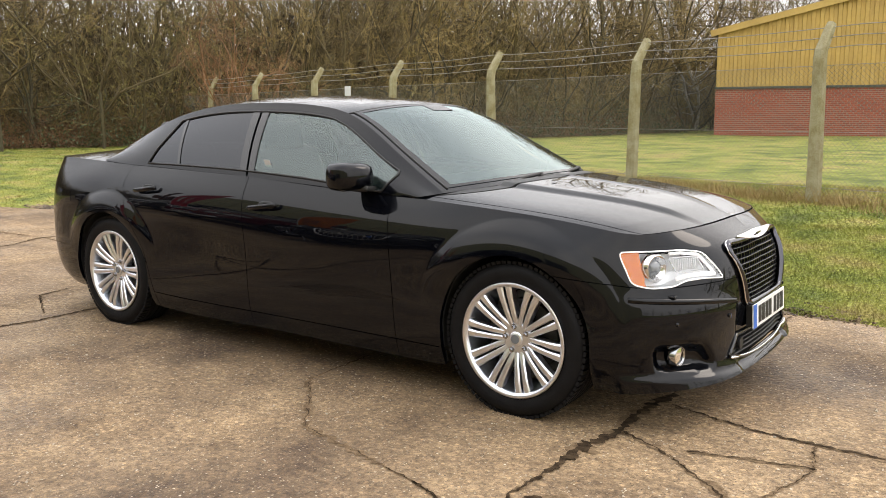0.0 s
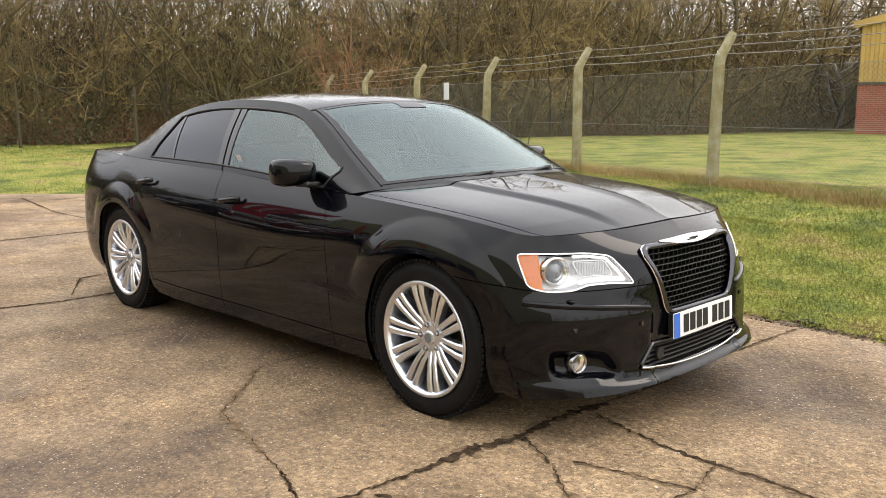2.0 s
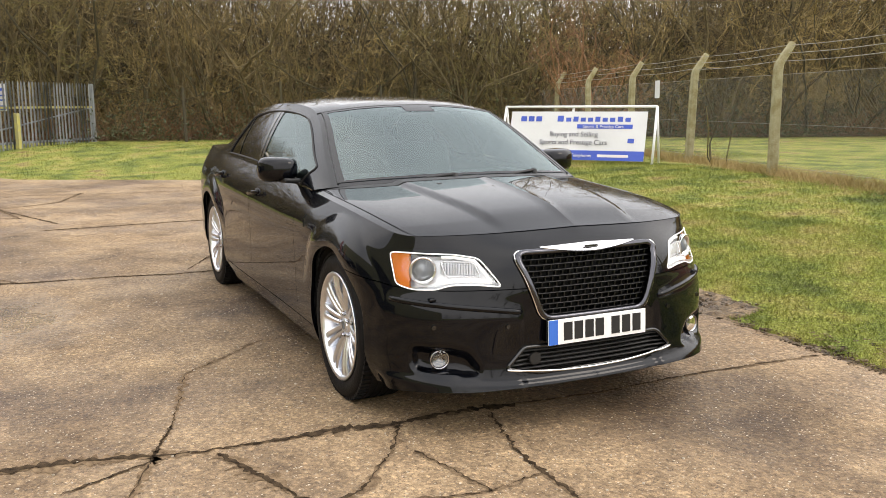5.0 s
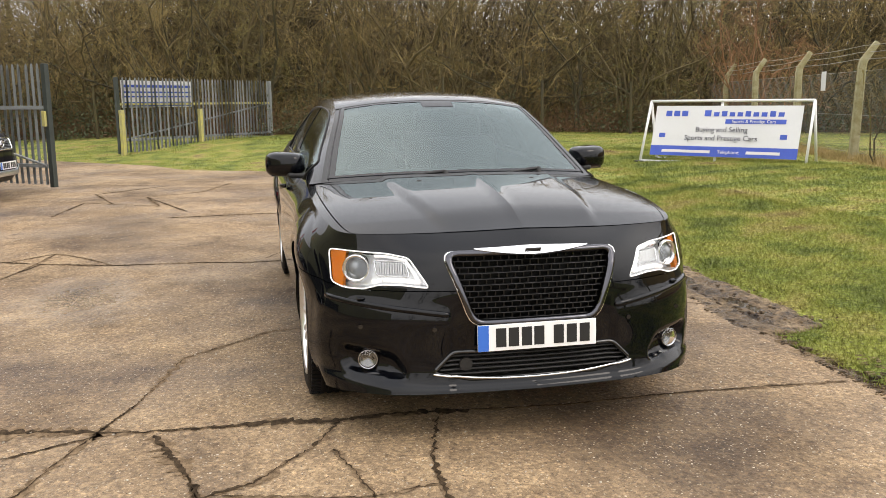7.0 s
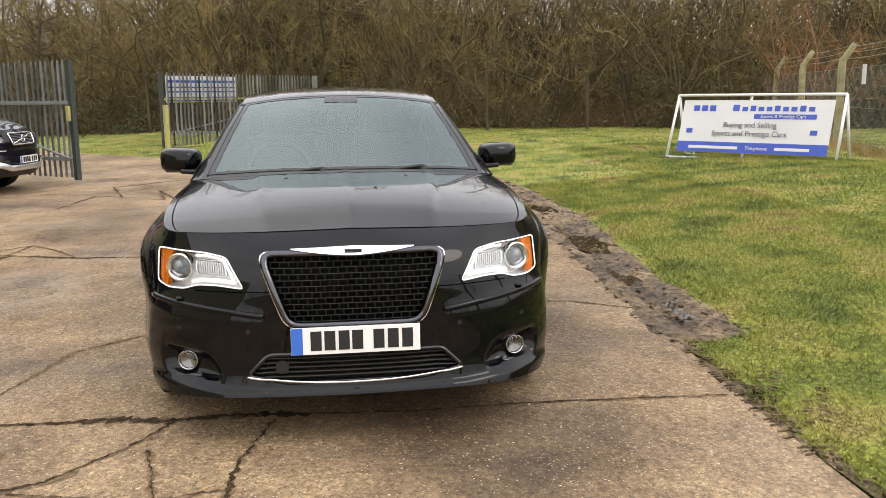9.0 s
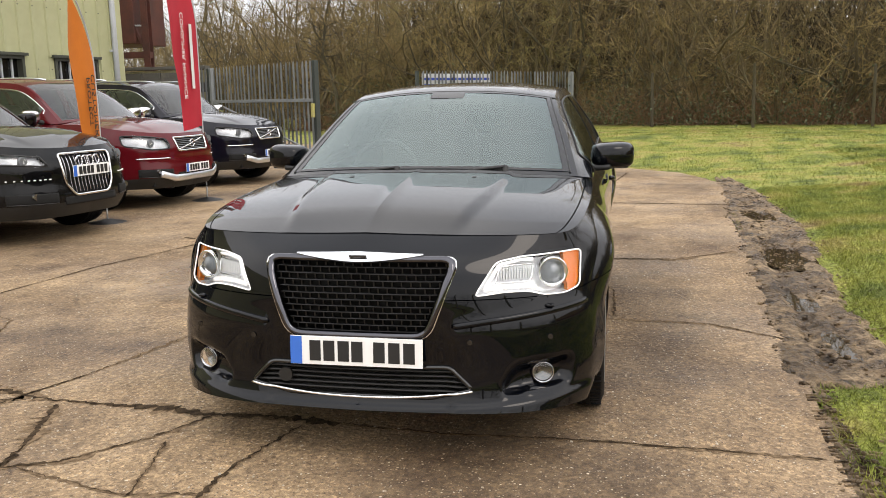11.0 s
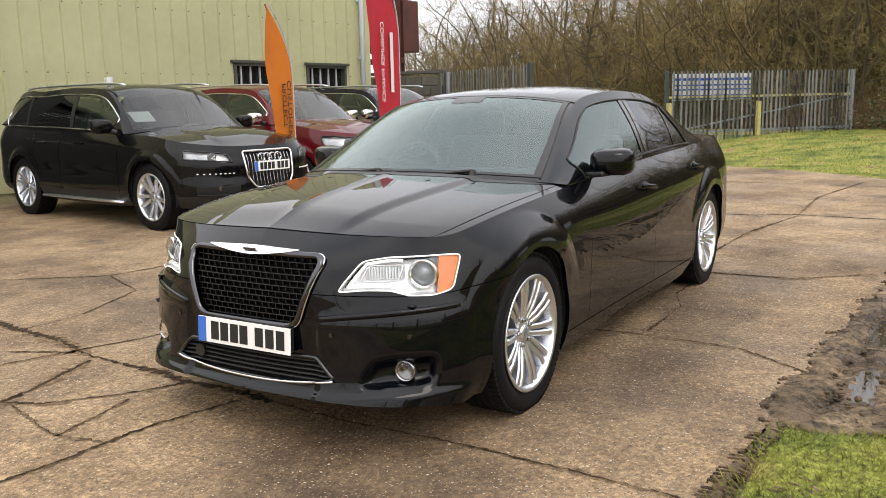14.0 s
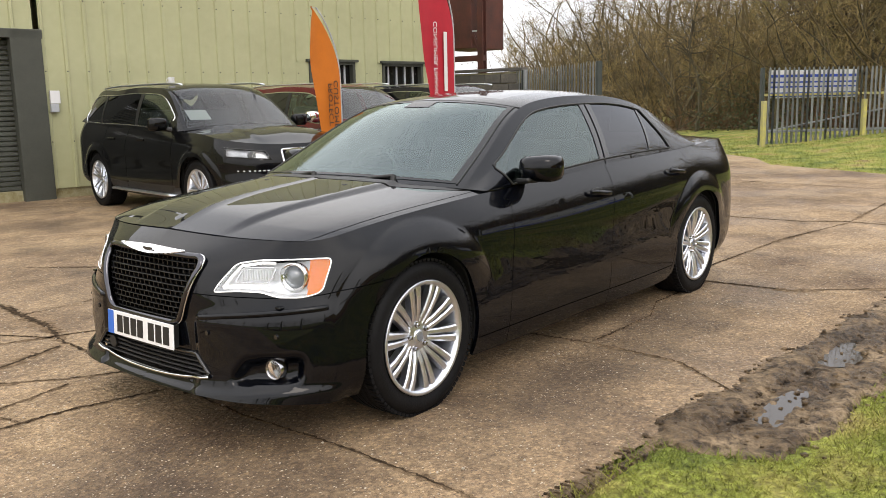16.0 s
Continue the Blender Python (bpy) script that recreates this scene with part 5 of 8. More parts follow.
    def on_f(y, z, lift=0.0):
        d2 = (FV[:, 1] - abs(y)) ** 2 + (FV[:, 2] - z) ** 2
        i = np.argpartition(d2, 4)[:4]
        w = 1 / (d2[i] + 1e-6)
        return np.array([(FV[i, 0] * w).sum() / w.sum() + lift, y, z])

    for sd in (1, -1):
        lamp = panel("headlamp", P, in_l & mask, G_LAMP, car, (sd,), 0.0, "clear headlamp over a bright reflector", lift=0.002)
        panel("reflector", P - N0 * 0.035, in_l & mask, M_LAMPIN, lamp, (sd,), 0.0)
        bm = bmesh.new()
        q = on_f(0.68 * W, zt - 0.06, -0.02) * np.array([1, sd, 1])
        tube(bm, q - np.array([0.02, 0, 0]), q + np.array([0.012, 0, 0]), 0.05, n=20)
        part("projector", bm, M_GREYTRIM, lamp)
        pl = [on_f(y, z, 0.002) * np.array([1, sd, 1]) for (y0, z0), (y1, z1) in zip(lamp_p, lamp_p[1:] + lamp_p[:1]) for y, z in zip(np.linspace(y0, y1, 7)[:-1], np.linspace(z0, z1, 7)[:-1])]
        sweep("lamp_edge", pl, 0.008, M_BLKPL, lamp, True)
        bm = bmesh.new()
        q = on_f(0.66 * W, 0.50, 0.0) * np.array([1, sd, 1])
        tube(bm, q - np.array([0.02, 0, 0]), q + np.array([0.015, 0, 0]), 0.032, n=20)
        part("fog_lamp", bm, M_FOG, car)
    gp = [on_f(y, z, 0.008) for k in range(len(grille_p)) for y, z in [grille_p[k]]]
    gr = sweep("grille", gp, 0.014, M_CHROME, car, True, "chrome framed grille with upright bars" if style == "wide_grille" else "chrome framed mesh grille")
    bm = bmesh.new()
    ys, zs_ = [p[0] for p in grille_p], [p[1] for p in grille_p]
    nz = np.linspace(min(zs_), max(zs_), 6)
    vv = [[bm.verts.new((on_f(y, z)[0] - 0.05, y, z)) for y in np.linspace(min(ys), max(ys), 12)] for z in nz]
    for j in range(5):
        for i in range(11):
            bm.faces.new((vv[j][i], vv[j][i + 1], vv[j + 1][i + 1], vv[j + 1][i]))
    part("backing", bm, M_INNER, gr)
    if style == "wide_grille":
        for y in np.linspace(-0.30, 0.30, 13):
            zb = np.interp(abs(y), [0.0, 0.24, 0.33, 0.36], [zt - 0.40, zt - 0.40, zt - 0.28, zt - 0.02])
            sweep("grille_bar", [on_f(y, z, -0.01) for z in np.linspace(zb, zt - 0.02, 8)], 0.006, M_DARKCH, gr, n=6)
        for k in range(4):
            c = on_f(-0.12 + 0.08 * k, zt - 0.085, 0.016)
            sweep("badge_ring", [c + np.array([0, 0.048 * math.cos(a), 0.048 * math.sin(a)]) for a in np.linspace(0, 2 * np.pi, 24, endpoint=False)], 0.007, M_CHROME, gr, True)
        for sd in (1, -1):
            for k in range(8):
                bm = bmesh.new()
                q = on_f(0.50 * W + 0.045 * k, zt - 0.24, 0.004) * np.array([1, sd, 1])
                box(bm, (0.01, 0.026, 0.012), at(*q), 0.003)
                part("running_light", bm, M_PLATEW, car)
    else:
        for z in np.linspace(zt - 0.145, zt - 0.03, 6):
            sweep("grille_bar", [on_f(y, z, -0.008) for y in np.linspace(-0.31, 0.31, 20)], 0.005, M_GREYTRIM, gr, n=6)
        a, b = on_f(-0.31, zt - 0.16, 0.006), on_f(0.31, zt - 0.01, 0.006)
        sweep("diagonal_bar", [on_f(y, z, 0.006) for y, z in zip(np.linspace(-0.30, 0.30, 12), np.linspace(zt - 0.155, zt - 0.015, 12))], 0.010, M_CHROME, gr)
        c = on_f(0, zt - 0.085, 0.016)
        sweep("badge_ring", [c + np.array([0, 0.048 * math.cos(t), 0.048 * math.sin(t)]) for t in np.linspace(0, 2 * np.pi, 24, endpoint=False)], 0.009, M_CHROME, gr, True)
        sweep("skid_plate", [on_f(y, 0.40 + 0.10 * max(0, (abs(y) - 0.42) / 0.3), 0.02) for y in np.linspace(-0.62, 0.62, 40)], 0.03, M_RIM, car, label="silver bumper trim", flat=(0.045, 0.012))
        for sd in (1, -1):
            sweep("bumper_strip", [on_f(y, 0.665, 0.006) * np.array([1, sd, 1]) for y in np.linspace(0.46, 0.80, 14)], 0.010, M_CHROME, car)
    # black bars paint the shade of the lower bumper's openings, with a thin bright edge below
    for sd in (1, -1):
        intake = sweep("side_intake", [on_f(y, 0.475 + 0.02 * (y - 0.45), 0.004) * np.array([1, sd, 1]) for y in np.linspace(0.44, 0.84 * W, 14)], 0.03, M_INNER, car, label="black bar painting the shade of the bumper's side opening", flat=(0.050, 0.008))
        sweep("intake_edge", [on_f(y, 0.422 + 0.02 * (y - 0.45), 0.012) * np.array([1, sd, 1]) for y in np.linspace(0.44, 0.84 * W, 14)], 0.006, M_BLKPL, intake)
    sweep("centre_intake", [on_f(y, 0.43, 0.004) for y in np.linspace(-0.36, 0.36, 16)], 0.03, M_INNER, car, label="black bar painting the shade of the bumper's centre opening", flat=(0.042, 0.008))
    zp = 0.72 if style == "wide_grille" else 0.52
    plate(car, pose(on_f(0, zp)[0] + 0.045, 0, zp))
    # bonnet, greenhouse
    top = curve(pts["top"])
    xa = -0.62
    cw = curve([(-0.35, 0, hood + 0.06), (-0.38, 0.4, hood + 0.05), (-0.50, 0.8 * W, hood + 0.01), top(np.array([7.0]))[0]])
    sp = curve([top(np.array([0.0]))[0], (F - 0.45, 0, hood - 0.02), (0.1, 0, hood + 0.04), (-0.35, 0, hood + 0.06)])
    H = coons(lambda q: top(3 * q), lambda q: cw(3 * q), lambda p: sp(3 * p), lambda p: top(3 + 4 * p), np.linspace(0, 1, 30), np.linspace(0, 1, 26))
    H[..., 2] += 0.014 * smoothstep((0.50 - H[..., 1]) / 0.05 + 0.5) * smoothstep((F - 0.15 - H[..., 0]) / 0.3)
    panel("bonnet", H, np.ones((29, 25), bool), paint, car, (1, -1), 0.01)
    xe = -WB - T
    tb = top(np.array([7.0, 8, 9, 10, 12]))
    rail = curve([(-0.50, 0.86 * W, hood + 0.01), (-0.86, 0.77 * W, hood + 0.30), (-1.22, 0.695 * W, roof - 0.12), (-1.55, 0.68 * W, roof - 0.075), (-2.2, 0.685 * W, roof - 0.06), (-WB, 0.68 * W, roof - 0.08), (xe + 0.42, 0.67 * W, roof - 0.14), (xe + 0.22, 0.72 * W, roof - 0.36), (xe + 0.12, 0.80 * W, belt + 0.11)])
    mid = curve([(-0.36, 0, hood + 0.05), (-0.76, 0, hood + 0.33), (-1.14, 0, roof - 0.07), (-1.5, 0, roof - 0.02), (-2.2, 0, roof), (-WB, 0, roof - 0.02), (xe + 0.34, 0, roof - 0.08), (xe + 0.14, 0, roof - 0.32), (xe + 0.06, 0, belt + 0.11)])
    blt = curve([(-0.66, 0.905 * W, hood + 0.0), (-0.92, 0.90 * W, belt - 0.04), (-1.25, 0.90 * W, belt - 0.03), (-1.55, 0.90 * W, belt - 0.02), (-2.1, 0.90 * W, belt), (-WB + 0.05, 0.90 * W, belt + 0.02), (xe + 0.58, 0.885 * W, belt + 0.04), (xe + 0.40, 0.88 * W, belt + 0.06), (xe + 0.20, 0.85 * W, belt + 0.08)])
    uu = np.unique(np.round(np.concatenate([np.linspace(0, 8, 60), [0.1, 1.93, 0.8, 3.4, 3.55, 5.0, 5.12, 6.6, 6.9]]), 4))
    ww = np.concatenate([[0, 0.08], np.linspace(0.10, 0.84, 10), [0.87, 1.0]])
    R_, M_, B_ = rail(uu), mid(uu), blt(uu)
    SIDE = B_[None] * (1 - ww[:, None, None]) + R_[None] * ww[:, None, None]
    SIDE[..., 1] += 0.03 * np.sin(np.pi * ww)[:, None]
    tt = np.concatenate([[0, 0.06], np.linspace(0.1, 1, 14)])
    G = np.stack([np.concatenate([(M_ * (1 - (1 - t) ** 2.6) + R_ * (1 - t) ** 2.6)[:, :1], (R_[:, 1:2] * (1 - t)), (M_ * (1 - (1 - t) ** 2.6) + R_ * (1 - t) ** 2.6)[:, 2:]], 1) for t in tt])
    uc, tc, wc = 0.5 * (uu[:-1] + uu[1:])[None, :], 0.5 * (tt[:-1] + tt[1:])[:, None], 0.5 * (ww[:-1] + ww[1:])[:, None]
    scr = (uc > 0.1) & (uc < 1.93) & (tc > 0.06)
    bk = (uc > 6.3) & (uc < 7.7) & (tc > 0.1)
    panel("roof", G, ~scr & ~bk, paint, car, (1, -1), 0.01)
    panel("windscreen", G, scr, G_CLEAR, car, (1, -1), 0.0, "clear windscreen")
    panel("rear_window", G, bk, G_DARK, car, (1, -1), 0.0)
    vt = (wc > 0.10) & (wc < 0.84)
    w1, w2, w3 = vt & (uc > 0.8) & (uc < 3.4), vt & (uc > 3.55) & (uc < 5.0), vt & (uc > 5.12) & (uc < 6.6)
    for sd in (1, -1):
        panel("side_frame", SIDE, ~(w1 | w2 | w3), paint, car, (sd,), 0.01)
        panel("front_side_window", SIDE, w1, G_SIDE, car, (sd,), 0.0)
        panel("rear_side_window", SIDE, w2, G_DARK, car, (sd,), 0.0)
        panel("quarter_window", SIDE, w3, G_DARK, car, (sd,), 0.0)
        for ua, ub in ((3.4, 3.55), (5.0, 5.12)):
            panel("pillar_cover", SIDE, vt & (uc > ua) & (uc < ub), M_BLKPL, car, (sd,), 0.0, lift=0.002)

        def sp_(u, w):
            p = blt(np.array([u]))[0] * (1 - w) + rail(np.array([u]))[0] * w
            p[1] += 0.03 * math.sin(math.pi * w) + 0.004
            return p * np.array([1, sd, 1])

        ring = [sp_(u, 0.09) for u in np.linspace(0.65, 6.8, 40)] + [sp_(6.85, w) for w in np.linspace(0.2, 0.75, 4)] + [sp_(u, 0.855) for u in np.linspace(6.8, 0.7, 50)]
        sweep("window_trim", ring, 0.009, M_CHROME, car, True, "bright window surround")
        sweep("roof_rail", [np.array([x, sd * 0.62 * W * 1.0, roof - 0.055 + 0.035 * (1 - ((x + WB * 0.72) / (WB * 0.42)) ** 6)]) for x in np.linspace(-WB * 1.13, -WB * 0.31, 24)], 0.014, M_RIM, car, label="silver roof rail")
        bm = bmesh.new()
        mirror_shell(bm, pose(-0.80, sd * (W * 0.90 + 0.17), hood + 0.10), 0.10, 0.125, 0.085, sd)
        mi = part("door_mirror", bm, M_CHROME if style != "wide_grille" else paint, car, smooth=True)
        bm = bmesh.new()
        tube(bm, (-0.80, sd * (W * 0.90 + 0.10), hood + 0.05), (-0.74, sd * W * 0.88, hood + 0.02), 0.03, n=10)
        part("mirror_foot", bm, M_BLKPL, mi)
        sweep("running_board", [(x, sd * (W * 0.98), 0.30) for x in np.linspace(-WB + 0.52, -0.55, 8)], 0.03, M_RIM, car, label="side step", flat=(0.02, 0.05))
    for ax in (0.0, -WB):
        for sd in (1, -1):
            bm = bmesh.new()
            R2 = r_t + 0.06
            rows = [[bm.verts.new((ax + R2 * math.cos(t), sd * y, r_t + R2 * math.sin(t))) for y in (0.45, W * 0.95)] for t in np.linspace(-0.2, math.pi + 0.2, 18)]
            for a, b in zip(rows[:-1], rows[1:]):
                bm.faces.new((a[0], a[1], b[1], b[0]))
            bm.faces.new([r[0] for r in rows])
            part("wheel_housing", bm, M_INNER, car)
            multi_spoke_wheel(car, ax, sd, r_t=r_t, r_r=r_t * 0.70, width=0.26, yc=W - 0.15, z=r_t, pairs=5, spokes="five", turn=0.4 + ax, mats=MATS300)
    bm = bmesh.new()
    box(bm, (WB + F + T - 0.5, 1.3, 0.12), at(-WB / 2 + 0.05, 0, 0.36))
    part("underbody", bm, M_INNER, car)
    bm = bmesh.new()
    box(bm, (0.45, 1.4, 0.16), at(-0.85, 0, hood - 0.03), 0.05)
    part("dashboard", bm, M_LEATHER, car)
    for sx in (-1.55, -2.45):
        for sy in (0.4, -0.4):
            bm = bmesh.new()
            box(bm, (0.16, 0.5, 0.75), pose(sx - 0.2, sy, 1.0, 0, -14, 0), 0.05)
            part("backrest", bm, M_LEATHER, car, smooth=True)
    car.matrix_basis = m
    return car


HEAD = 82.7
M_RED = mat("dark_red_paint", (0.085, 0.003, 0.006), 0.35, coat=1.0, spec=0.05, coat_ior=1.36)
M_DUSTY = mat("dusty_black_paint", (0.0030, 0.0031, 0.0036), 0.35, var=0.3, scale=3, coat=0.9, spec=0.04, coat_ior=1.34)
M_NAVY = mat("blue_black_paint", (0.004, 0.004, 0.009), 0.30, coat=1.0, spec=0.05, coat_ior=1.36)
audi = suv("matt-looking black sport utility car with chrome grille", pose(-4.185, -5.335, 0, 0, 0, HEAD), M_DUSTY, 0.98, 3.002, 0.96, 0.985, 1.74, 1.10, 1.13, 0.385, "wide_grille")
suv("dark red estate car with silver roof rails", pose(-6.95, -5.55, 0, 0, 0, HEAD), M_RED, 0.93, 2.857, 1.02, 0.945, 1.75, 1.12, 1.12, 0.365, "small_grille")
suv("blue-black estate car with silver roof rails", pose(-9.90, -5.65, 0, 0, 0, HEAD - 2), M_NAVY, 0.93, 2.857, 1.02, 0.945, 1.75, 1.12, 1.12, 0.365, "small_grille")
# papers behind the windscreen of the black one, and a mug left on its roof
AM = pose(-4.185, -5.335, 0, 0, 0, HEAD)
bm = bmesh.new()
box(bm, (0.002, 0.30, 0.20), AM @ pose(-0.92, -0.42, 1.30, 0, -52, 0))
tagged(part("price_card", bm, M_WHITE), "white and red paper card behind the windscreen", "card")
bm = bmesh.new()
mm = AM @ at(-1.55, -0.45, 1.715)
bmesh.ops.create_cone(bm, cap_ends=True, segments=20, radius1=0.04, radius2=0.043, depth=0.095, matrix=mm @ at(0, 0, 0.0475))
mug = part("mug", bm, M_WHITE, None, smooth=False)
tagged(mug, "white mug standing on the roof of a car", "mug")
sweep("handle", [np.array(mm @ Vector((0, -0.042 - 0.028 * math.sin(a), 0.048 + 0.028 * math.cos(a)))) for a in np.linspace(0, math.pi, 10)], 0.006, M_WHITE, mug)

# ---- concrete post fence ----
FD, FN = Vector((-0.955, 0.297, 0)), Vector((0.297, 0.955, 0))
F0 = Vector((-3.12, 7.40, 0))
fence = thing("wire_fence", "chain-link fence on cranked concrete posts with barbed wire", "fence")
frot = Matrix.Rotation(math.atan2(FD.y, FD.x), 4, "Z")
M_WIRE = mat("dull_green_wire", (0.115, 0.120, 0.100), 0.6, 0.2, var=0.3, scale=5)
M_BARB = mat("grey_wire", (0.34, 0.32, 0.28), 0.6, 0.5, var=0.3, scale=5)
POSTS = list(range(-5, 6))
for k in POSTS:
    p = F0 + FD * ((3.10 * k if k >= 0 else 2.78 * k) - 0.09)
    bm = bmesh.new()
    rng = random.Random(k)
    lean = Vector((rng.uniform(-0.02, 0.02), rng.uniform(-0.02, 0.02), 0))
    rings = []
    for z, w, off in ((0.1, 0.075, 0.0), (1.0, 0.070, 0.0), (1.93, 0.064, 0.0), (2.03, 0.062, 0.015), (2.31, 0.050, 0.195), (2.345, 0.044, 0.215)):
        c = p + lean * z + FN * off
        c.z = z
        tilt = 0.50 if off > 0.03 else (0.3 if off > 0 else 0)
        ring = []
        for a, b in ((-1, -0.6), (-0.6, -1), (0.6, -1), (1, -0.6), (1, 0.6), (0.6, 1), (-0.6, 1), (-1, 0.6)):
            v = c + FD * (w * a) + FN * (w * b * math.cos(tilt)) - Vector((0, 0, w * b * math.sin(tilt)))
            ring.append(bm.verts.new(v))
        rings.append(ring)
    for a, b in zip(rings[:-1], rings[1:]):
        for i in range(8):
            bm.faces.new((a[i], a[(i + 1) % 8], b[(i + 1) % 8], b[i]))
    bm.faces.new(rings[-1])
    bm.faces.new(rings[0][::-1])
    bmesh.ops.recalc_face_normals(bm, faces=bm.faces[:])
    part("concrete_post", bm, M_POST, fence, "lichen-covered cranked concrete post")
x0, x1, zb, ztp = POSTS[0] * 3.24, POSTS[-1] * 3.24, 0.33, 1.86
V_, Fc = [], []
def ribbon(a, b, w):
    a, b = np.array(a), np.array(b)
    t = b - a
    n1 = np.cross(t, (0.3, 0.9, 0.1))
    n1 = n1 / np.linalg.norm(n1) * w
    n2 = np.cross(t, n1)
    n2 = n2 / np.linalg.norm(n2) * w
    i = len(V_)
    for q in (a, b):
        for th in (0, 2.094, 4.189):
            V_.append(tuple(q + n1 * math.cos(th) + n2 * math.sin(th)))
    for j in range(3):
        Fc.append((i + j, i + (j + 1) % 3, i + 3 + (j + 1) % 3, i + 3 + j))
hgt, pitch = ztp - zb, 0.062
for n in range(int((x1 - x0 + hgt) / pitch)):
    for sgn in (1, -1):
        xa = x0 + n * pitch if sgn > 0 else x0 - hgt + n * pitch
        pa, pb = (xa - hgt, zb), (xa, ztp)
        if sgn < 0:
            pa, pb = (xa + hgt, zb), (xa, ztp)
        bow = 0.02 * math.sin(n * 0.7)
        A3 = F0 + FD * pa[0] + FN * (0.075 + bow * 0.3)
        B3 = F0 + FD * pb[0] + FN * (0.075 + bow)
        ribbon((A3.x, A3.y, pa[1]), (B3.x, B3.y, pb[1]), 0.0019)
ob = mesh_of("chain_link", V_, Fc, M_WIRE, fence, "dull green chain-link mesh")
ob["kind"] = "stuff"
for z, off in ((1.86, 0.08), (1.1, 0.08), (0.45, 0.08), (2.07, 0.085), (2.19, 0.14), (2.31, 0.205)):
    path = []
    for n in range(len(POSTS) * 8):
        f = n / 8 + POSTS[0]
        c = F0 + FD * 3.24 * min(f, POSTS[-1]) + FN * off
        sag = 0.03 * math.sin(math.pi * (f % 1)) if z > 1.9 else 0.0
        path.append((c.x, c.y, z - sag))
    sweep("line_wire" if z < 1.9 else "barbed_wire", path, 0.0035 if z < 1.9 else 0.0055, M_BARB, fence, n=4)
# white notice on the fence
bm = bmesh.new()
box(bm, (0.24, 0.008, 0.36), Matrix.Translation((-10.53, 9.70, 1.72)) @ frot, 0.002)
tagged(part("fence_notice", bm, M_WHITE), "small blank white notice tied to the fence", "sign")

# ---- sale banner on its A-frame ----
BL, BR = Vector((-8.785, 8.275, 0)), Vector((-11.154, 6.437, 0))
bd = (BR - BL).normalized()
bn = Vector((-bd.y, bd.x, 0))
if bn.dot(Vector((4, -1, 0)) - BL) < 0:
    bn = -bn
banner = thing("sale_banner", "white and blue vinyl banner on a white tubular stand", "banner")
wid = (BR - BL).length
M_TUBE = mat("white_tube", (0.75, 0.75, 0.74), 0.45, var=0.08, scale=6)
M_BANBLUE = mat("banner_blue", (0.04, 0.09, 0.48), 0.5, var=0.15, scale=3)
def bpt(s, z, back=0.0):
    """Along the banner from its left end as read; the face leans back to the ridge."""
    lean_ = 0.30 * (1 - (z - 0.25) / 1.12)
    return BR + (BL - BR) * (s / wid) + bn * (lean_ if not back else -lean_) + Vector((0, 0, z))
for nm, pts_ in (("ridge_tube", [bpt(0, 1.37), bpt(wid, 1.37)]), ("foot_tube", [bpt(-0.06, 0.25), bpt(wid + 0.0, 0.25)]), ("front_leg", [bpt(0, 1.37), bpt(-0.06, 0.22)]), ("front_leg", [bpt(wid, 1.37), bpt(wid, 0.22)]),
                 ("rear_leg", [bpt(0, 1.37), bpt(0, 0.24, 1)]), ("rear_leg", [bpt(wid, 1.37), bpt(wid, 0.24, 1)]), ("rear_foot_tube", [bpt(0, 0.27, 1), bpt(wid, 0.27, 1)]),
                 ("centre_leg", [bpt(wid * 0.46, 1.37) - bn * 0.05, bpt(wid * 0.46, 0.25) - bn * 0.05])):
    bm = bmesh.new()
    tube(bm, pts_[0], pts_[1], 0.024, n=12)
    part(nm, bm, M_TUBE, banner, smooth=True)
def sheet(s0, s1, z0, z1, off, material, name, parent, label=""):
    n_, k_ = 24, 8
    vs, fs = [], []
    for j in range(k_ + 1):
        for i in range(n_ + 1):
            s_, z_ = s0 + (s1 - s0) * i / n_, z0 + (z1 - z0) * j / k_
            p = bpt(s_, z_) + bn * (off + 0.010 * math.sin(s_ * 5 + z_ * 3))
            vs.append(tuple(p))
    for j in range(k_):
        for i in range(n_):
            a = j * (n_ + 1) + i
            fs.append((a, a + 1, a + n_ + 2, a + n_ + 1))
    return mesh_of(name, vs, fs, material, parent, label, smooth=True)
vin = sheet(0.13, wid - 0.16, 0.37, 1.28, 0.010, M_WHITE, "vinyl_sheet", banner, "white vinyl with blue lettering")
sheet(0.13, wid - 0.16, 0.37, 0.55, 0.015, M_BANBLUE, "blue_band", vin)
sheet(1.50, wid - 0.42, 0.96, 1.04, 0.015, M_BANBLUE, "blue_strip", vin)
# the trader's name and web address as plain shapes
for s0, s1, z0, z1 in ((0.34, 0.46, 1.09, 1.19), (0.50, 0.62, 1.09, 1.19), (0.66, 0.78, 1.09, 1.19), (1.10, 1.22, 1.09, 1.20), *((1.27 + 0.145 * k, 1.37 + 0.145 * k, 1.09, 1.165 + 0.02 * (k % 3 == 1)) for k in range(9))):
    sheet(s0, s1, z0, z1, 0.016, M_BANBLUE, "name_bar", vin)
for s0, s1 in ((0.36, 1.30), (1.95, 2.55)):
    sheet(s0, s1, 0.43, 0.48, 0.020, M_WHITE, "white_bar", vin)
for s_ in (0.32, 2.57):
    sheet(s_ - 0.06, s_ + 0.06, 0.70, 0.78, 0.016, M_BANBLUE, "emblem", vin)
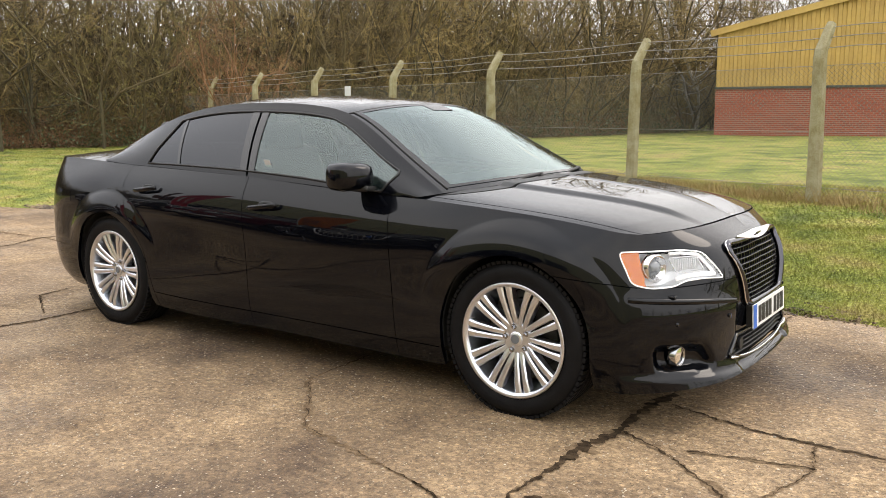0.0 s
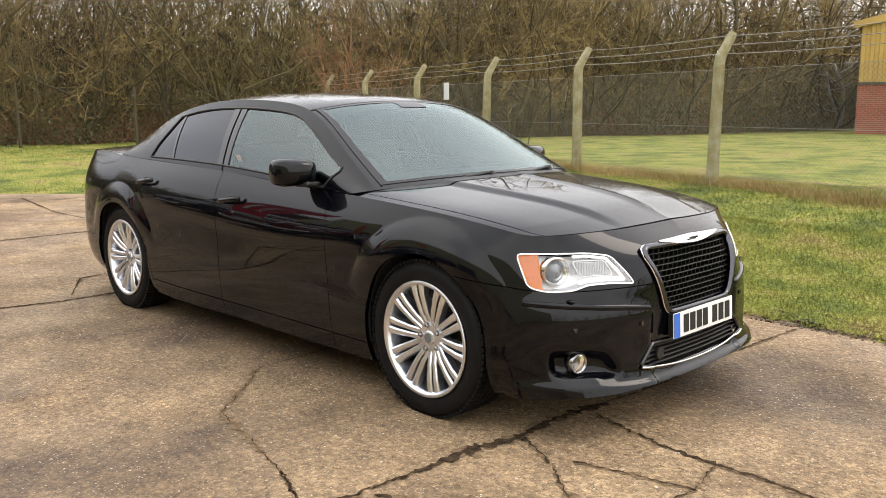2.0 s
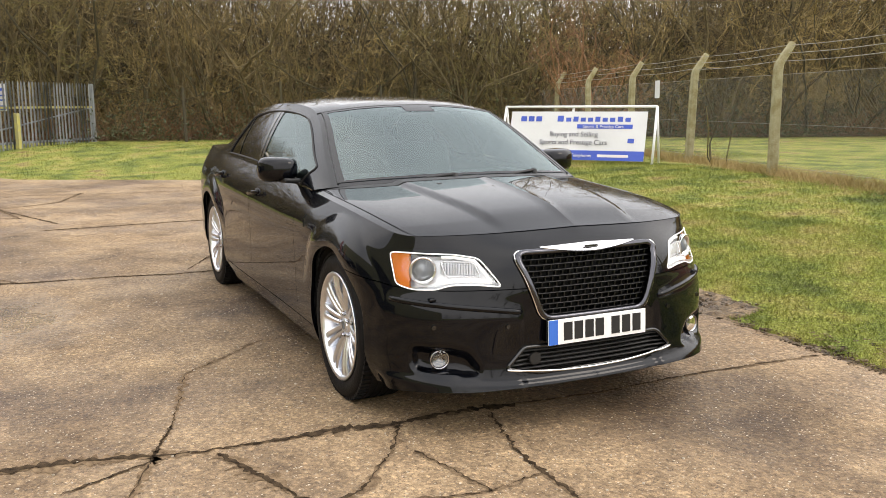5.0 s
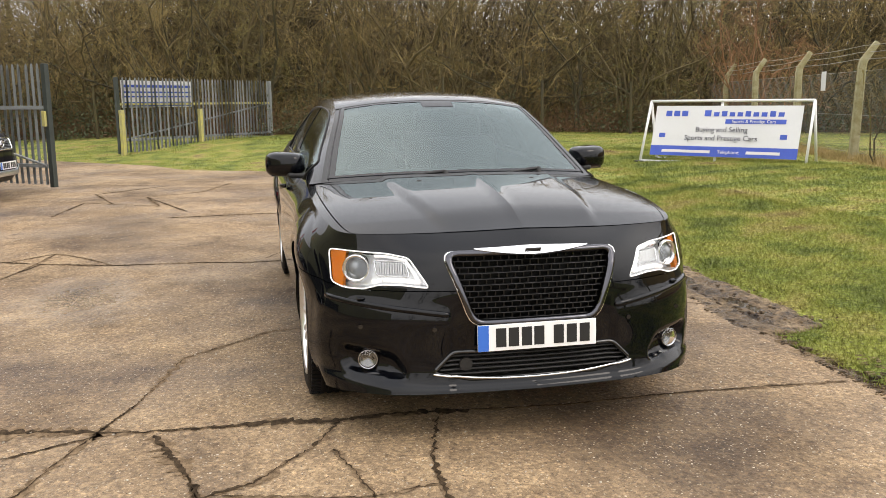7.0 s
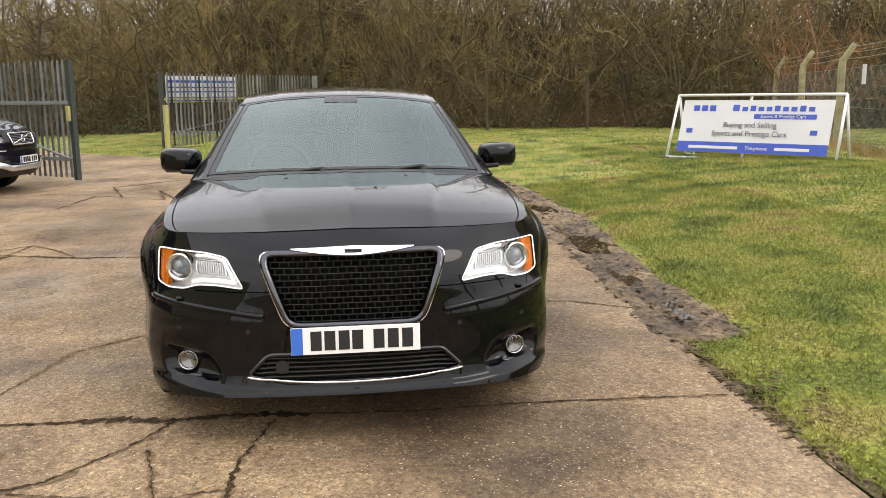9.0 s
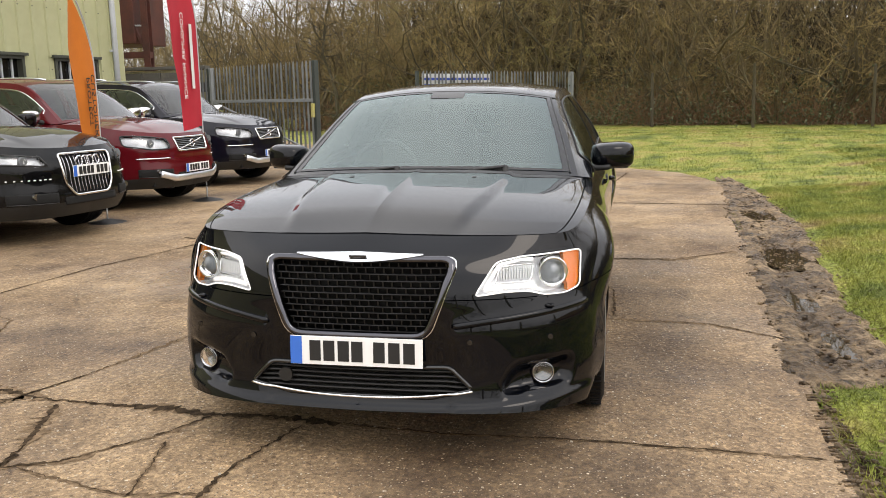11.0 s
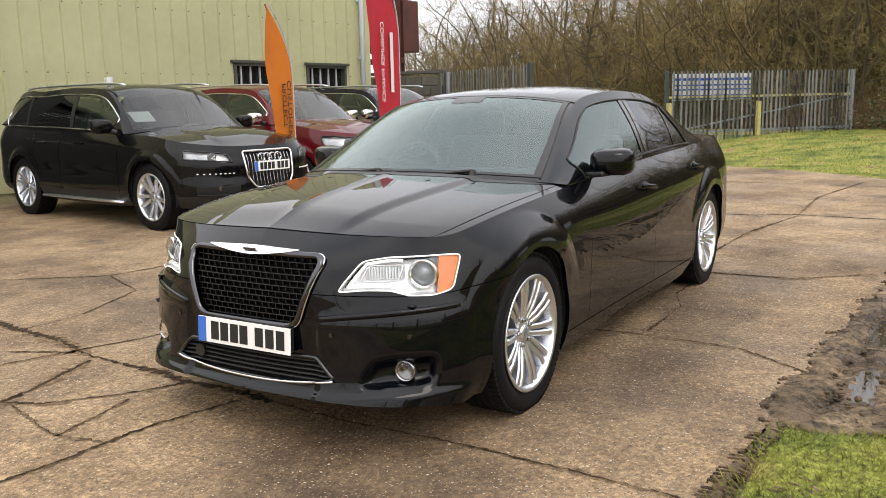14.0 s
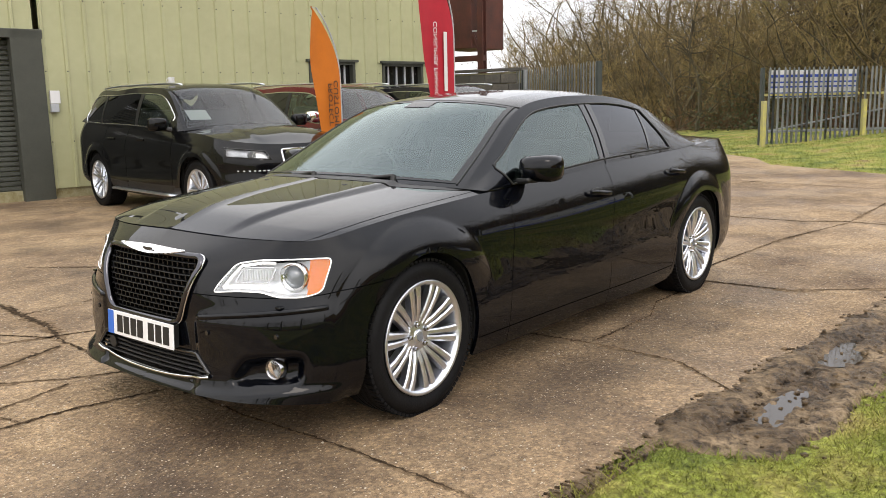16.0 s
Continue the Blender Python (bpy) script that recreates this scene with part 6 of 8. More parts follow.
def lettering(body, size, m, material, parent, mirror=False):
    cu = bpy.data.curves.new("lettering", "FONT")
    cu.body, cu.size, cu.align_x, cu.align_y, cu.extrude = body, size, "CENTER", "CENTER", 0.0015
    cu.materials.append(material)
    ob = new("lettering", cu)
    ob.parent = parent
    ob.matrix_basis = m @ Matrix.Diagonal((-1 if mirror else 1, 1, 1, 1))
    return ob
M_INK = mat("dark_ink", (0.05, 0.05, 0.07), 0.5)
def banner_pose(s, z, off):
    p = bpt(s, z) + bn * off
    xax = (BL - BR).normalized()
    up_ = (bpt(s, z + 0.1) - bpt(s, z)).normalized()
    m = Matrix((xax, up_, xax.cross(up_))).transposed().to_4x4()
    return Matrix.Translation(p) @ m
lettering("Buying and Selling", 0.135, banner_pose(1.45, 0.85, 0.030), M_INK, vin)
lettering("Sports and Prestige Cars", 0.135, banner_pose(1.45, 0.70, 0.030), M_INK, vin)
lettering("Sports & Prestige Cars", 0.085, banner_pose(2.02, 1.0, 0.032), M_WHITE, vin)
lettering("Telephone:", 0.09, banner_pose(1.64, 0.455, 0.032), M_WHITE, vin)
for s_ in (-0.06, wid):
    bm = bmesh.new()
    box(bm, (0.20, 0.12, 0.07), Matrix.Translation(bpt(s_, 0.22)) @ Matrix.Rotation(math.atan2(bd.y, bd.x), 4, "Z"), 0.02)
    part("sandbag", bm, M_BLKPL, banner, "black weight on the foot")

# ---- palisade gates ----
M_YEL = mat("flaking_yellow_paint", (0.50, 0.44, 0.10), 0.7, color2=(0.30, 0.28, 0.16), scale=6)
bm = bmesh.new()
vs = []
for z, k in ((0.0, 1.0), (1.88, 1.0)):
    vs.append([bm.verts.new((x, y, z)) for x, y in ((-0.034, 0.0), (-0.020, -0.008), (-0.008, 0.006), (0.008, 0.006), (0.020, -0.008), (0.034, 0.0))])
tips = [bm.verts.new((x, -0.002, z)) for x, z in ((-0.026, 1.95), (0.0, 1.985), (0.026, 1.95))]
for i in range(5):
    bm.faces.new((vs[0][i], vs[0][i + 1], vs[1][i + 1], vs[1][i]))
t = vs[1]
bm.faces.new((t[0], t[1], tips[0]))
bm.faces.new((t[1], t[2], t[3], tips[1], tips[0]))
bm.faces.new((t[3], t[4], tips[2], tips[1]))
bm.faces.new((t[4], t[5], tips[2]))
bmesh.ops.solidify(bm, geom=bm.faces[:], thickness=0.003)
PALE = bpy.data.meshes.new("pale")
bm.to_mesh(PALE)
bm.free()
PALE.materials.append(M_GALV)
M_STILE = mat("dark_green_steel", (0.045, 0.055, 0.050), 0.55, 0.2, var=0.3, scale=4)
def palisade(name, label, a, b, z0, step=0.142, yellow=False):
    a, b = Vector((*a, z0)), Vector((*b, z0))
    d = b - a
    g = thing(name, label, "gate", Matrix.Translation(a) @ Matrix.Rotation(math.atan2(d.y, d.x), 4, "Z"), "palisade gates")
    L = d.length
    n = int(L / step)
    for k in range(n + 1):
        ob = new("pale", PALE)
        ob.parent = g
        ob.location = (0.04 + k * (L - 0.08) / n, 0.0, 0.03 + 0.004 * ((k * 7) % 3))
        ob.rotation_euler = (0, 0.004 * ((k * 5) % 7 - 3), 0)
    for z in (0.35, 1.30):
        bm = bmesh.new()
        box(bm, (L, 0.05, 0.06), at(L / 2, 0.04, z), 0.004)
        part("rail", bm, M_YEL if yellow and z > 1 else M_GALV, g)
    for x in (0.0, L):
        bm = bmesh.new()
        box(bm, (0.09, 0.09, 2.0), at(x, 0.03, 1.0), 0.006)
        part("stile", bm, M_STILE if x == 0.0 else M_GALV, g)
    bm = bmesh.new()
    tube(bm, (0.1, 0.05, 0.35), (L - 0.1, 0.05, 1.28), 0.022, n=8)
    part("brace", bm, M_GALV, g)
    return g
g1 = palisade("palisade_gate", "open grey galvanised palisade gate leaf", (-11.0, -4.3), (-13.35, -7.45), 0.06)
palisade("palisade_fence", "short run of grey palisade fencing beside the wall", (-13.45, -7.55), (-13.75, -8.1), 0.06)
g2 = palisade("palisade_gate", "grey palisade gate leaf with yellow rail on the grass", (-19.85, -4.46), (-24.7, -0.40), 0.09, yellow=True)
bm = bmesh.new()
box(bm, (0.07, 0.05, 0.25), at(0.02, 0.10, 1.12), 0.01)
part("gate_lock", bm, M_YEL, g1)
for x in (0.0, 2.92):
    bm = bmesh.new()
    box(bm, (0.11, 0.11, 1.20), at(x, -0.10, 0.55), 0.01)
    part("yellow_post", bm, M_YEL, g2, "flaking yellow painted post")
gl = Matrix.Translation((-19.85, -4.46, 0.09)) @ Matrix.Rotation(math.atan2(4.06, -4.85), 4, "Z")
bm = bmesh.new()
box(bm, (2.60, 0.006, 0.72), gl @ at(1.52, 0.10, 1.57))
back_ban = part("gate_banner", bm, M_WHITE)
tagged(back_ban, "white and blue advertising sheet tied behind the gate bars", "banner")
for z, h in ((1.30, 0.12), (1.50, 0.04), (1.62, 0.04), (1.78, 0.07)):
    bm = bmesh.new()
    box(bm, (2.50, 0.006, h), gl @ at(1.52, 0.094, z))
    part("blue_bar", bm, M_BANBLUE, back_ban)

# ---- showroom building ----
W0, WD, WN = Vector((-3.48, -10.1, 0)), Vector((-0.9915, 0.13, 0)), Vector((0.13, 0.9915, 0))
shed = thing("industrial_building", "pale green profiled steel industrial building with roller door", "building")
wm = Matrix.Translation(W0) @ Matrix.Rotation(math.atan2(WD.y, WD.x), 4, "Z")  # local x along the wall, local -y faces the yard
shed.matrix_basis = wm
M_OLIVE = mat("dark_olive_trim", (0.055, 0.058, 0.045), 0.6, var=0.25, scale=4)
M_PIPE = mat("grey_plastic_pipe", (0.42, 0.44, 0.46), 0.5, var=0.15, scale=4)
M_SHUT = mat("olive_shutter", (0.07, 0.075, 0.062), 0.5, 0.2, var=0.3, scale=5)
RIB = 0.335
WINS = [(5.22, 6.34, 1.25, 2.23), (7.06, 8.20, 1.25, 2.22)]
def clad_strip(x0, z0, z1, name="cladding_sheet"):
    prof = [(0.0, 0.0), (0.012, -0.030), (0.055, -0.030), (0.070, 0.0), (RIB, 0.0)]
    vs = [(x0 + x, y, z) for z in (z0, z1) for x, y in prof]
    n = len(prof)
    return mesh_of(name, vs, [(i, i + 1, n + i + 1, n + i) for i in range(n - 1)], M_CLAD, shed)
x = 0.24
while x < 8.75:
    cuts = [(0.16, 5.6)]
    for a, b, z0, z1 in WINS:
        if x + RIB > a and x < b:
            cuts = [(0.16, z0), (z1, 5.6)]
    for z0, z1 in cuts:
        clad_strip(x, z0, z1)
    x += RIB
x = -4.2
while x > -18:
    clad_strip(x, 0.16, 5.6)
    x -= RIB
for k in range(12):
    clad_strip(-3.87 + k * RIB, 2.62, 5.6)
# fixings along the sheets
bm = bmesh.new()
for k in range(26):
    for z in (0.9, 2.0, 3.1):
        bmesh.ops.create_cone(bm, cap_ends=True, segments=6, radius1=0.012, radius2=0.008, depth=0.012, matrix=pose(0.24 + 0.034 + k * RIB, -0.036, z, 90, 0, 0))
tagged(part("fixings", bm, M_OLIVE, shed), kind="stuff")
bm = bmesh.new()
box(bm, (27, 0.25, 0.16), at(-4.6, 0.15, 0.08))
part("plinth", bm, M_POST, shed, "concrete plinth")
bm = bmesh.new()
box(bm, (27.0, 12.0, 0.2), pose(-4.6, 6.0, 5.75, 4, 0, 0))
part("roof", bm, M_OLIVE, shed)
for a, b in (((8.9, 0.06), (8.9, 12)), ((-18.2, 0.06), (-18.2, 12)), ((-18.2, 12), (8.9, 12))):
    bm = bmesh.new()
    d = Vector(b) - Vector(a)
    box(bm, (d.length, 0.08, 5.6), Matrix.Translation(((a[0] + b[0]) / 2, (a[1] + b[1]) / 2, 2.8)) @ Matrix.Rotation(math.atan2(d.y, d.x), 4, "Z"))
    part("side_wall", bm, M_CLAD, shed)
bm = bmesh.new()
box(bm, (0.16, 0.10, 5.6), at(8.86, -0.01, 2.8), 0.01)
part("corner_flashing", bm, M_CLAD, shed)
for a, b, z0, z1 in WINS:
    first = 0.24 + math.floor((a - 0.24) / RIB) * RIB
    last = 0.24 + math.ceil((b - 0.24) / RIB) * RIB
    for xa, xb in ((first, a), (b, last)):
        bm = bmesh.new()
        box(bm, (xb - xa, 0.02, z1 - z0), at((xa + xb) / 2, 0.005, (z0 + z1) / 2))
        part("infill_sheet", bm, M_CLAD, shed)
    win = thing("window", "", "")
    del_keys(win)
    win.parent = shed
    bm = bmesh.new()
    for (cx, cz, sx, sz) in (((a + b) / 2, z1 - 0.03, b - a, 0.06), ((a + b) / 2, z0 + 0.03, b - a, 0.06), (a + 0.03, (z0 + z1) / 2, 0.06, z1 - z0), (b - 0.03, (z0 + z1) / 2, 0.06, z1 - z0)):
        box(bm, (sx, 0.14, sz), at(cx, 0.03, cz))
    part("window_frame", bm, M_OLIVE, win)
    bm = bmesh.new()
    box(bm, (b - a - 0.1, 0.01, z1 - z0 - 0.1), at((a + b) / 2, 0.09, (z0 + z1) / 2))
    part("pane", bm, M_GLOSSBLK, win)
    for k in range(4):
        bm = bmesh.new()
        box(bm, (0.035, 0.03, z1 - z0 - 0.1), at(a + 0.22 + k * 0.23, 0.06, (z0 + z1) / 2))
        part("glazing_bar", bm, M_PIPE, win)
    bm = bmesh.new()
    box(bm, (b - a + 0.12, 0.10, 0.05), at((a + b) / 2, -0.03, z1 + 0.02))
    part("head_flashing", bm, M_OLIVE, win)
bm = bmesh.new()
tube(bm, (8.66, -0.09, 0.0), (8.66, -0.09, 5.6), 0.055, n=14)
part("downpipe", bm, M_PIPE, shed, "pale grey downpipe", smooth=True)
for z in (1.2, 2.4, 3.6):
    bm = bmesh.new()
    box(bm, (0.20, 0.05, 0.05), at(8.66, -0.05, z), 0.008)
    part("pipe_bracket", bm, M_PIPE, shed)
door = thing("roller_door", "", "")
del_keys(door)
door.parent = shed
for cx, cz, sx, sz in ((0.0, 1.3, 0.46, 2.62), (-3.95, 1.3, 0.40, 2.62), (-1.95, 2.56, 4.4, 0.14)):
    bm = bmesh.new()
    box(bm, (sx, 0.16, sz), at(cx, -0.02, cz), 0.01)
    part("door_frame", bm, M_OLIVE, door)
for k in range(32):
    bm = bmesh.new()
    box(bm, (3.6, 0.03, 0.068), at(-2.0, 0.12, 0.045 + k * 0.077), 0.012, 1)
    part("slat", bm, M_SHUT, door)
bm = bmesh.new()
box(bm, (0.15, 0.06, 0.20), at(0.36, -0.06, 1.60), 0.008)
sb = part("switch_box", bm, M_WHITE, shed, "white and grey electric switch box")
bm = bmesh.new()
box(bm, (0.12, 0.08, 0.13), at(0.34, -0.07, 1.43), 0.008)
part("grey_socket", bm, M_PIPE, sb)

# ---- block wall and rusty steelwork beyond the building ----
M_BLOCK = mat("weathered_concrete_block", (0.17, 0.15, 0.12), 0.95, color2=(0.09, 0.085, 0.075), scale=2.5, bump=0.6, bscale=45, rand=0.4)
M_RUST = mat("rust_red_steel", (0.10, 0.028, 0.018), 0.7, color2=(0.055, 0.02, 0.015), scale=2.5, bump=0.2)
bwall = thing("block_wall", "weathered concrete block wall beside the building", "wall")
bm = bmesh.new()
box(bm, (0.435, 0.18, 0.21), None, 0.008, 1)
BLK = bpy.data.meshes.new("block")
bm.to_mesh(BLK)
bm.free()
BLK.materials.append(M_BLOCK)
for j in range(9):
    for i in range(5):
        ob = new("block", BLK)
        ob.parent = bwall
        ob.matrix_basis = pose(-13.72 + 0.003 * ((i * 3 + j) % 3), -9.85 + 0.45 * i + (0.225 if j % 2 else 0) - 0.1, 0.12 + j * 0.222, 0, 0, 90)
bm = bmesh.new()
box(bm, (0.14, 2.3, 2.05), at(-13.74, -8.92, 1.02))
part("mortar", bm, M_POST, bwall)
bm = bmesh.new()
box(bm, (0.24, 2.35, 0.07), at(-13.72, -8.92, 2.10), 0.01)
part("coping", bm, M_BLOCK, bwall)
steel = thing("steel_gantry", "rust-red steel gantry with a hopper box", "structure")
for y in (-9.62, -11.1):
    bm = bmesh.new()
    for off, sx, sy in ((-0.08, 0.015, 0.16), (0.08, 0.015, 0.16), (0, 0.16, 0.012)):
        box(bm, (sx, sy, 6.0), at(-14.6 + off, y, 3.0))
    part("column", bm, M_RUST, steel)
bm = bmesh.new()
box(bm, (1.4, 1.15, 1.3), at(-15.2, -10.45, 3.35), 0.02)
part("hopper_box", bm, M_RUST, steel)
for z in (2.45, 4.2):
    bm = bmesh.new()
    box(bm, (0.12, 1.6, 0.14), at(-14.6, -10.35, z))
    part("beam", bm, M_RUST, steel)
bm = bmesh.new()
tube(bm, (-14.6, -9.65, 2.5), (-14.6, -10.4, 4.1), 0.05, n=6)
part("brace", bm, M_RUST, steel)
bm = bmesh.new()
tube(bm, (-14.55, -9.6, 3.1), (-14.55, -10.9, 3.15), 0.02, n=6)
part("pipe", bm, M_PIPE, steel)

# ---- feather flags ----
M_ORANGE = mat("orange_flag_cloth", (0.55, 0.15, 0.006), 0.8, var=0.12, scale=5)
M_REDFLAG = mat("red_flag_cloth", (0.42, 0.012, 0.028), 0.8, var=0.15, scale=5)
def feather(label, base, ang, h0, h1, w, material, fold):
    fl = thing("feather_flag", label, "flag", Matrix.Translation(base) @ Matrix.Rotation(radians(ang), 4, "Z"), "feather flags")
    # local x points from the free edge to the pole
    path = []
    for k in np.linspace(0, 1, 30):
        z = 0.02 + (h1 - 0.02) * min(1, k * 1.04)
        bend = w * 0.9 * max(0, (k - 0.62) / 0.38) ** 2.2
        path.append((-bend, 0.0, z - 0.02 * bend))
    sweep("pole", path, 0.010, M_PIPE, fl)
    vs, fs, nz, nx = [], [], 40, 12
    for j in range(nz + 1):
        z = h0 + (h1 - h0) * j / nz
        k = (z - 0.02) / (h1 - 0.02)
        px = -w * 0.9 * max(0, (min(1, k) - 0.62) / 0.38) ** 2.2
        f = j / nz
        left = min(px - 0.03, -w * (0.62 + 0.38 * smoothstep(f / 0.7)) * (1 - 0.12 * max(0.0, (f - 0.86) / 0.14) ** 2))
        for i in range(nx + 1):
            g = i / nx
            xx = px + (left - px) * g
            vs.append((xx, fold * (0.022 * math.sin(g * 5.0 + z * 2.2) * g + 0.008 * math.sin(z * 7) * g), z - 0.06 * g * (1 - f)))
    for j in range(nz):
        for i in range(nx):
            a = j * (nx + 1) + i
            fs.append((a, a + 1, a + nx + 2, a + nx + 1))
    cl = mesh_of("cloth", vs, fs, material, fl, smooth=True)
    bm = bmesh.new()
    tube(bm, (0, 0, 0), (0, 0, 0.04), 0.22, 0.05, 20)
    part("base", bm, M_BLKPL, fl)
    return fl, cl
of, oc = feather("orange feather flag with black upright lettering", (-5.13, -4.89, 0.0), 191, 0.80, 2.60, 0.62, M_ORANGE, 1.0)
rf, rc = feather("red feather flag with white upright lettering", (-7.30, -4.70, 0.0), 180, 1.05, 3.55, 0.80, M_REDFLAG, 1.0)
# lettering seen from the back: mirrored, reading upwards
def flag_text(cl, body, size, x, z, material, y=-0.05):
    for sgn in (-1, 1):
        lettering(body, size, pose(x, sgn * 0.032, z, 90, -90, 0), material, cl, mirror=sgn < 0)
M_BLACKINK = mat("black_print", (0.015, 0.015, 0.015), 0.7)
flag_text(oc, "CUSTOMER", 0.135, -0.145, 1.36, M_BLACKINK)
flag_text(oc, "PROTECT", 0.125, -0.27, 1.40, M_BLACKINK)
for sgn in (-1, 1):
    bm = bmesh.new()
    box(bm, (0.075, 0.002, 0.85), at(-0.24, sgn * 0.033, 1.98), 0.0)
    part("name_bar", bm, M_WHITE, rc)
flag_text(rc, "CONSUMER FINANCE", 0.115, -0.46, 1.98, M_WHITE)

# ---- far brick building ----
def brick_mat():
    m = mat("brickwork", (0.4, 0.12, 0.07), 0.9)
    nt = m.node_tree
    b = nt.nodes["Principled BSDF"]
    tc = nt.nodes.new("ShaderNodeTexCoord")
    sp = nt.nodes.new("ShaderNodeSeparateXYZ")
    cb = nt.nodes.new("ShaderNodeCombineXYZ")
    br = nt.nodes.new("ShaderNodeTexBrick")
    br.inputs["Color1"].default_value = (0.30, 0.072, 0.038, 1)
    br.inputs["Color2"].default_value = (0.22, 0.055, 0.034, 1)
    br.inputs["Mortar"].default_value = (0.27, 0.19, 0.14, 1)
    br.inputs["Scale"].default_value = 1.0
    br.inputs["Brick Width"].default_value, br.inputs["Row Height"].default_value, br.inputs["Mortar Size"].default_value = 0.225, 0.075, 0.008
    nt.links.new(tc.outputs["Object"], sp.inputs[0])
    nt.links.new(sp.outputs["X"], cb.inputs["X"])
    nt.links.new(sp.outputs["Z"], cb.inputs["Y"])
    nt.links.new(cb.outputs[0], br.inputs["Vector"])
    nt.links.new(br.outputs[0], b.inputs["Base Color"])
    return m
M_BRICKW = brick_mat()
far = thing("brick_workshop", "red brick workshop with faded yellow profiled gable", "building", Matrix.Translation((-9.25, 29.7, 0.30)) @ Matrix.Rotation(math.atan2(1.4, 5.6), 4, "Z"))
L = 22.0
bm = bmesh.new()
box(bm, (L, 0.3, 1.82), at(L / 2, 0.15, 0.91))
part("brick_wall", bm, M_BRICKW, far)
bm = bmesh.new()
box(bm, (0.3, 14, 1.82), at(0.15, 7.3, 0.91))
part("brick_side_wall", bm, M_BRICKW, far)
bm = bmesh.new()
box(bm, (L + 0.1, 0.10, 0.08), at(L / 2, -0.02, 1.86))
part("sill_course", bm, M_OLIVE, far)
x, k = 0.0, 0
ridge = lambda q: 3.95 + 0.235 * min(q, L - q)
while x < L - 0.1:
    z1a, z1b = ridge(x), ridge(x + 0.30)
    vs, fs = [], []
    prof = [(0.0, 0.0), (0.03, -0.05), (0.15, -0.05), (0.18, 0.0), (0.30, 0.0)]
    for z in (0, 1):
        for px, py in prof:
            vs.append((x + px, 0.06 + py, 1.90 if z == 0 else z1a + (z1b - z1a) * px / 0.30))
    n = len(prof)
    mesh_of("cladding_sheet", vs, [(i, i + 1, n + i + 1, n + i) for i in range(n - 1)], M_YCLAD, far)
    x += 0.30
bm = bmesh.new()
box(bm, (0.06, 14, 2.1), at(0.03, 7.1, 2.9))
part("side_cladding", bm, M_YCLAD, far)
for sgn in (0, 1):
    bm = bmesh.new()
    h_ = ridge(L / 2)
    a, b = Vector((-0.25, 0, 3.92)), Vector((L / 2, 0, h_ + 0.02))
    if sgn:
        a, b = Vector((L + 0.25, 0, 3.92)), Vector((L / 2, 0, h_ + 0.02))
    d = b - a
    box(bm, (d.length, 14.4, 0.10), Matrix.Translation((a + b) / 2 + Vector((0, 7.1, 0.08))) @ Matrix.Rotation(-math.atan2(d.z, abs(d.x)) * (1 if not sgn else -1), 4, "Y"))
    part("roof_slope", bm, M_OLIVE, far)
    bm = bmesh.new()
    box(bm, (d.length, 0.05, 0.24), Matrix.Translation((a + b) / 2 + Vector((0, -0.10, 0.02))) @ Matrix.Rotation(-math.atan2(d.z, abs(d.x)) * (1 if not sgn else -1), 4, "Y"))
    part("verge_board", bm, M_YCLAD, far)

# ---- winter wood ----
def grow(seed, height_, stems, spread, limbs, twigs, droop=0.0):
    """Segments (a, b, radius a, radius b) of a bare many-stemmed tree."""
    rg = np.random.RandomState(seed)
    segs = []

    def shoot(p, d, length, r, n, wander, up):
        pts, q = [p.copy()], p.copy()
        for k in range(n):
            d = d + rg.normal(0, wander, 3) + np.array([0, 0, up])
            d /= np.linalg.norm(d)
            q = q + d * (length / n)
            pts.append(q.copy())
        for k in range(n):
            segs.append((pts[k], pts[k + 1], r * (1 - k / n * 0.75), r * (1 - (k + 1) / n * 0.75)))
        return pts

    for s in range(stems):
        a = rg.uniform(0, 2 * np.pi)
        base = np.array([math.cos(a), math.sin(a), 0]) * rg.uniform(0.05, 0.25) * spread
        d = np.array([math.cos(a) * rg.uniform(0.05, 0.5) * spread, math.sin(a) * rg.uniform(0.05, 0.5) * spread, 1.0])
        h = height_ * rg.uniform(0.7, 1.05)
        r = rg.uniform(0.03, 0.065) * height_ / 7 * (1.8 if stems < 3 else 1)
        main = shoot(base, d / np.linalg.norm(d), h, r, 9, 0.21, 0.03)
        for k in range(limbs):
            f = rg.uniform(0.06, 0.97)
            i = min(8, int(f * 9))
            p = main[i] + (main[i + 1] - main[i]) * (f * 9 - i)
            b = rg.uniform(0, 2 * np.pi)
            up = rg.uniform(0.1, 0.9)
            d2 = np.array([math.cos(b), math.sin(b), up])
            ln = h * rg.uniform(0.16, 0.42) * (1.1 - 0.6 * f)
            limb = shoot(p, d2 / np.linalg.norm(d2), ln, r * 0.36 * (1.1 - f * 0.6), 4, 0.40, 0.02 - droop)
            for t in range(twigs):
                g = rg.uniform(0.15, 1.0)
                i2 = min(3, int(g * 4))
                p2 = limb[i2] + (limb[i2 + 1] - limb[i2]) * (g * 4 - i2)
                d3 = rg.normal(0, 1, 3) + np.array([0, 0, 0.5])
                d3 /= np.linalg.norm(d3)
                l3 = rg.uniform(0.25, 0.8) * height_ / 7
                tw = shoot(p2, d3, l3, 0.0065, 2, 0.25, 0.0)
                for u in range(2):
                    d4 = d3 + rg.normal(0, 0.7, 3)
                    d4 /= np.linalg.norm(d4)
                    shoot(tw[1], d4, l3 * 0.6, 0.0045, 1, 0.2, 0.0)
    return segs


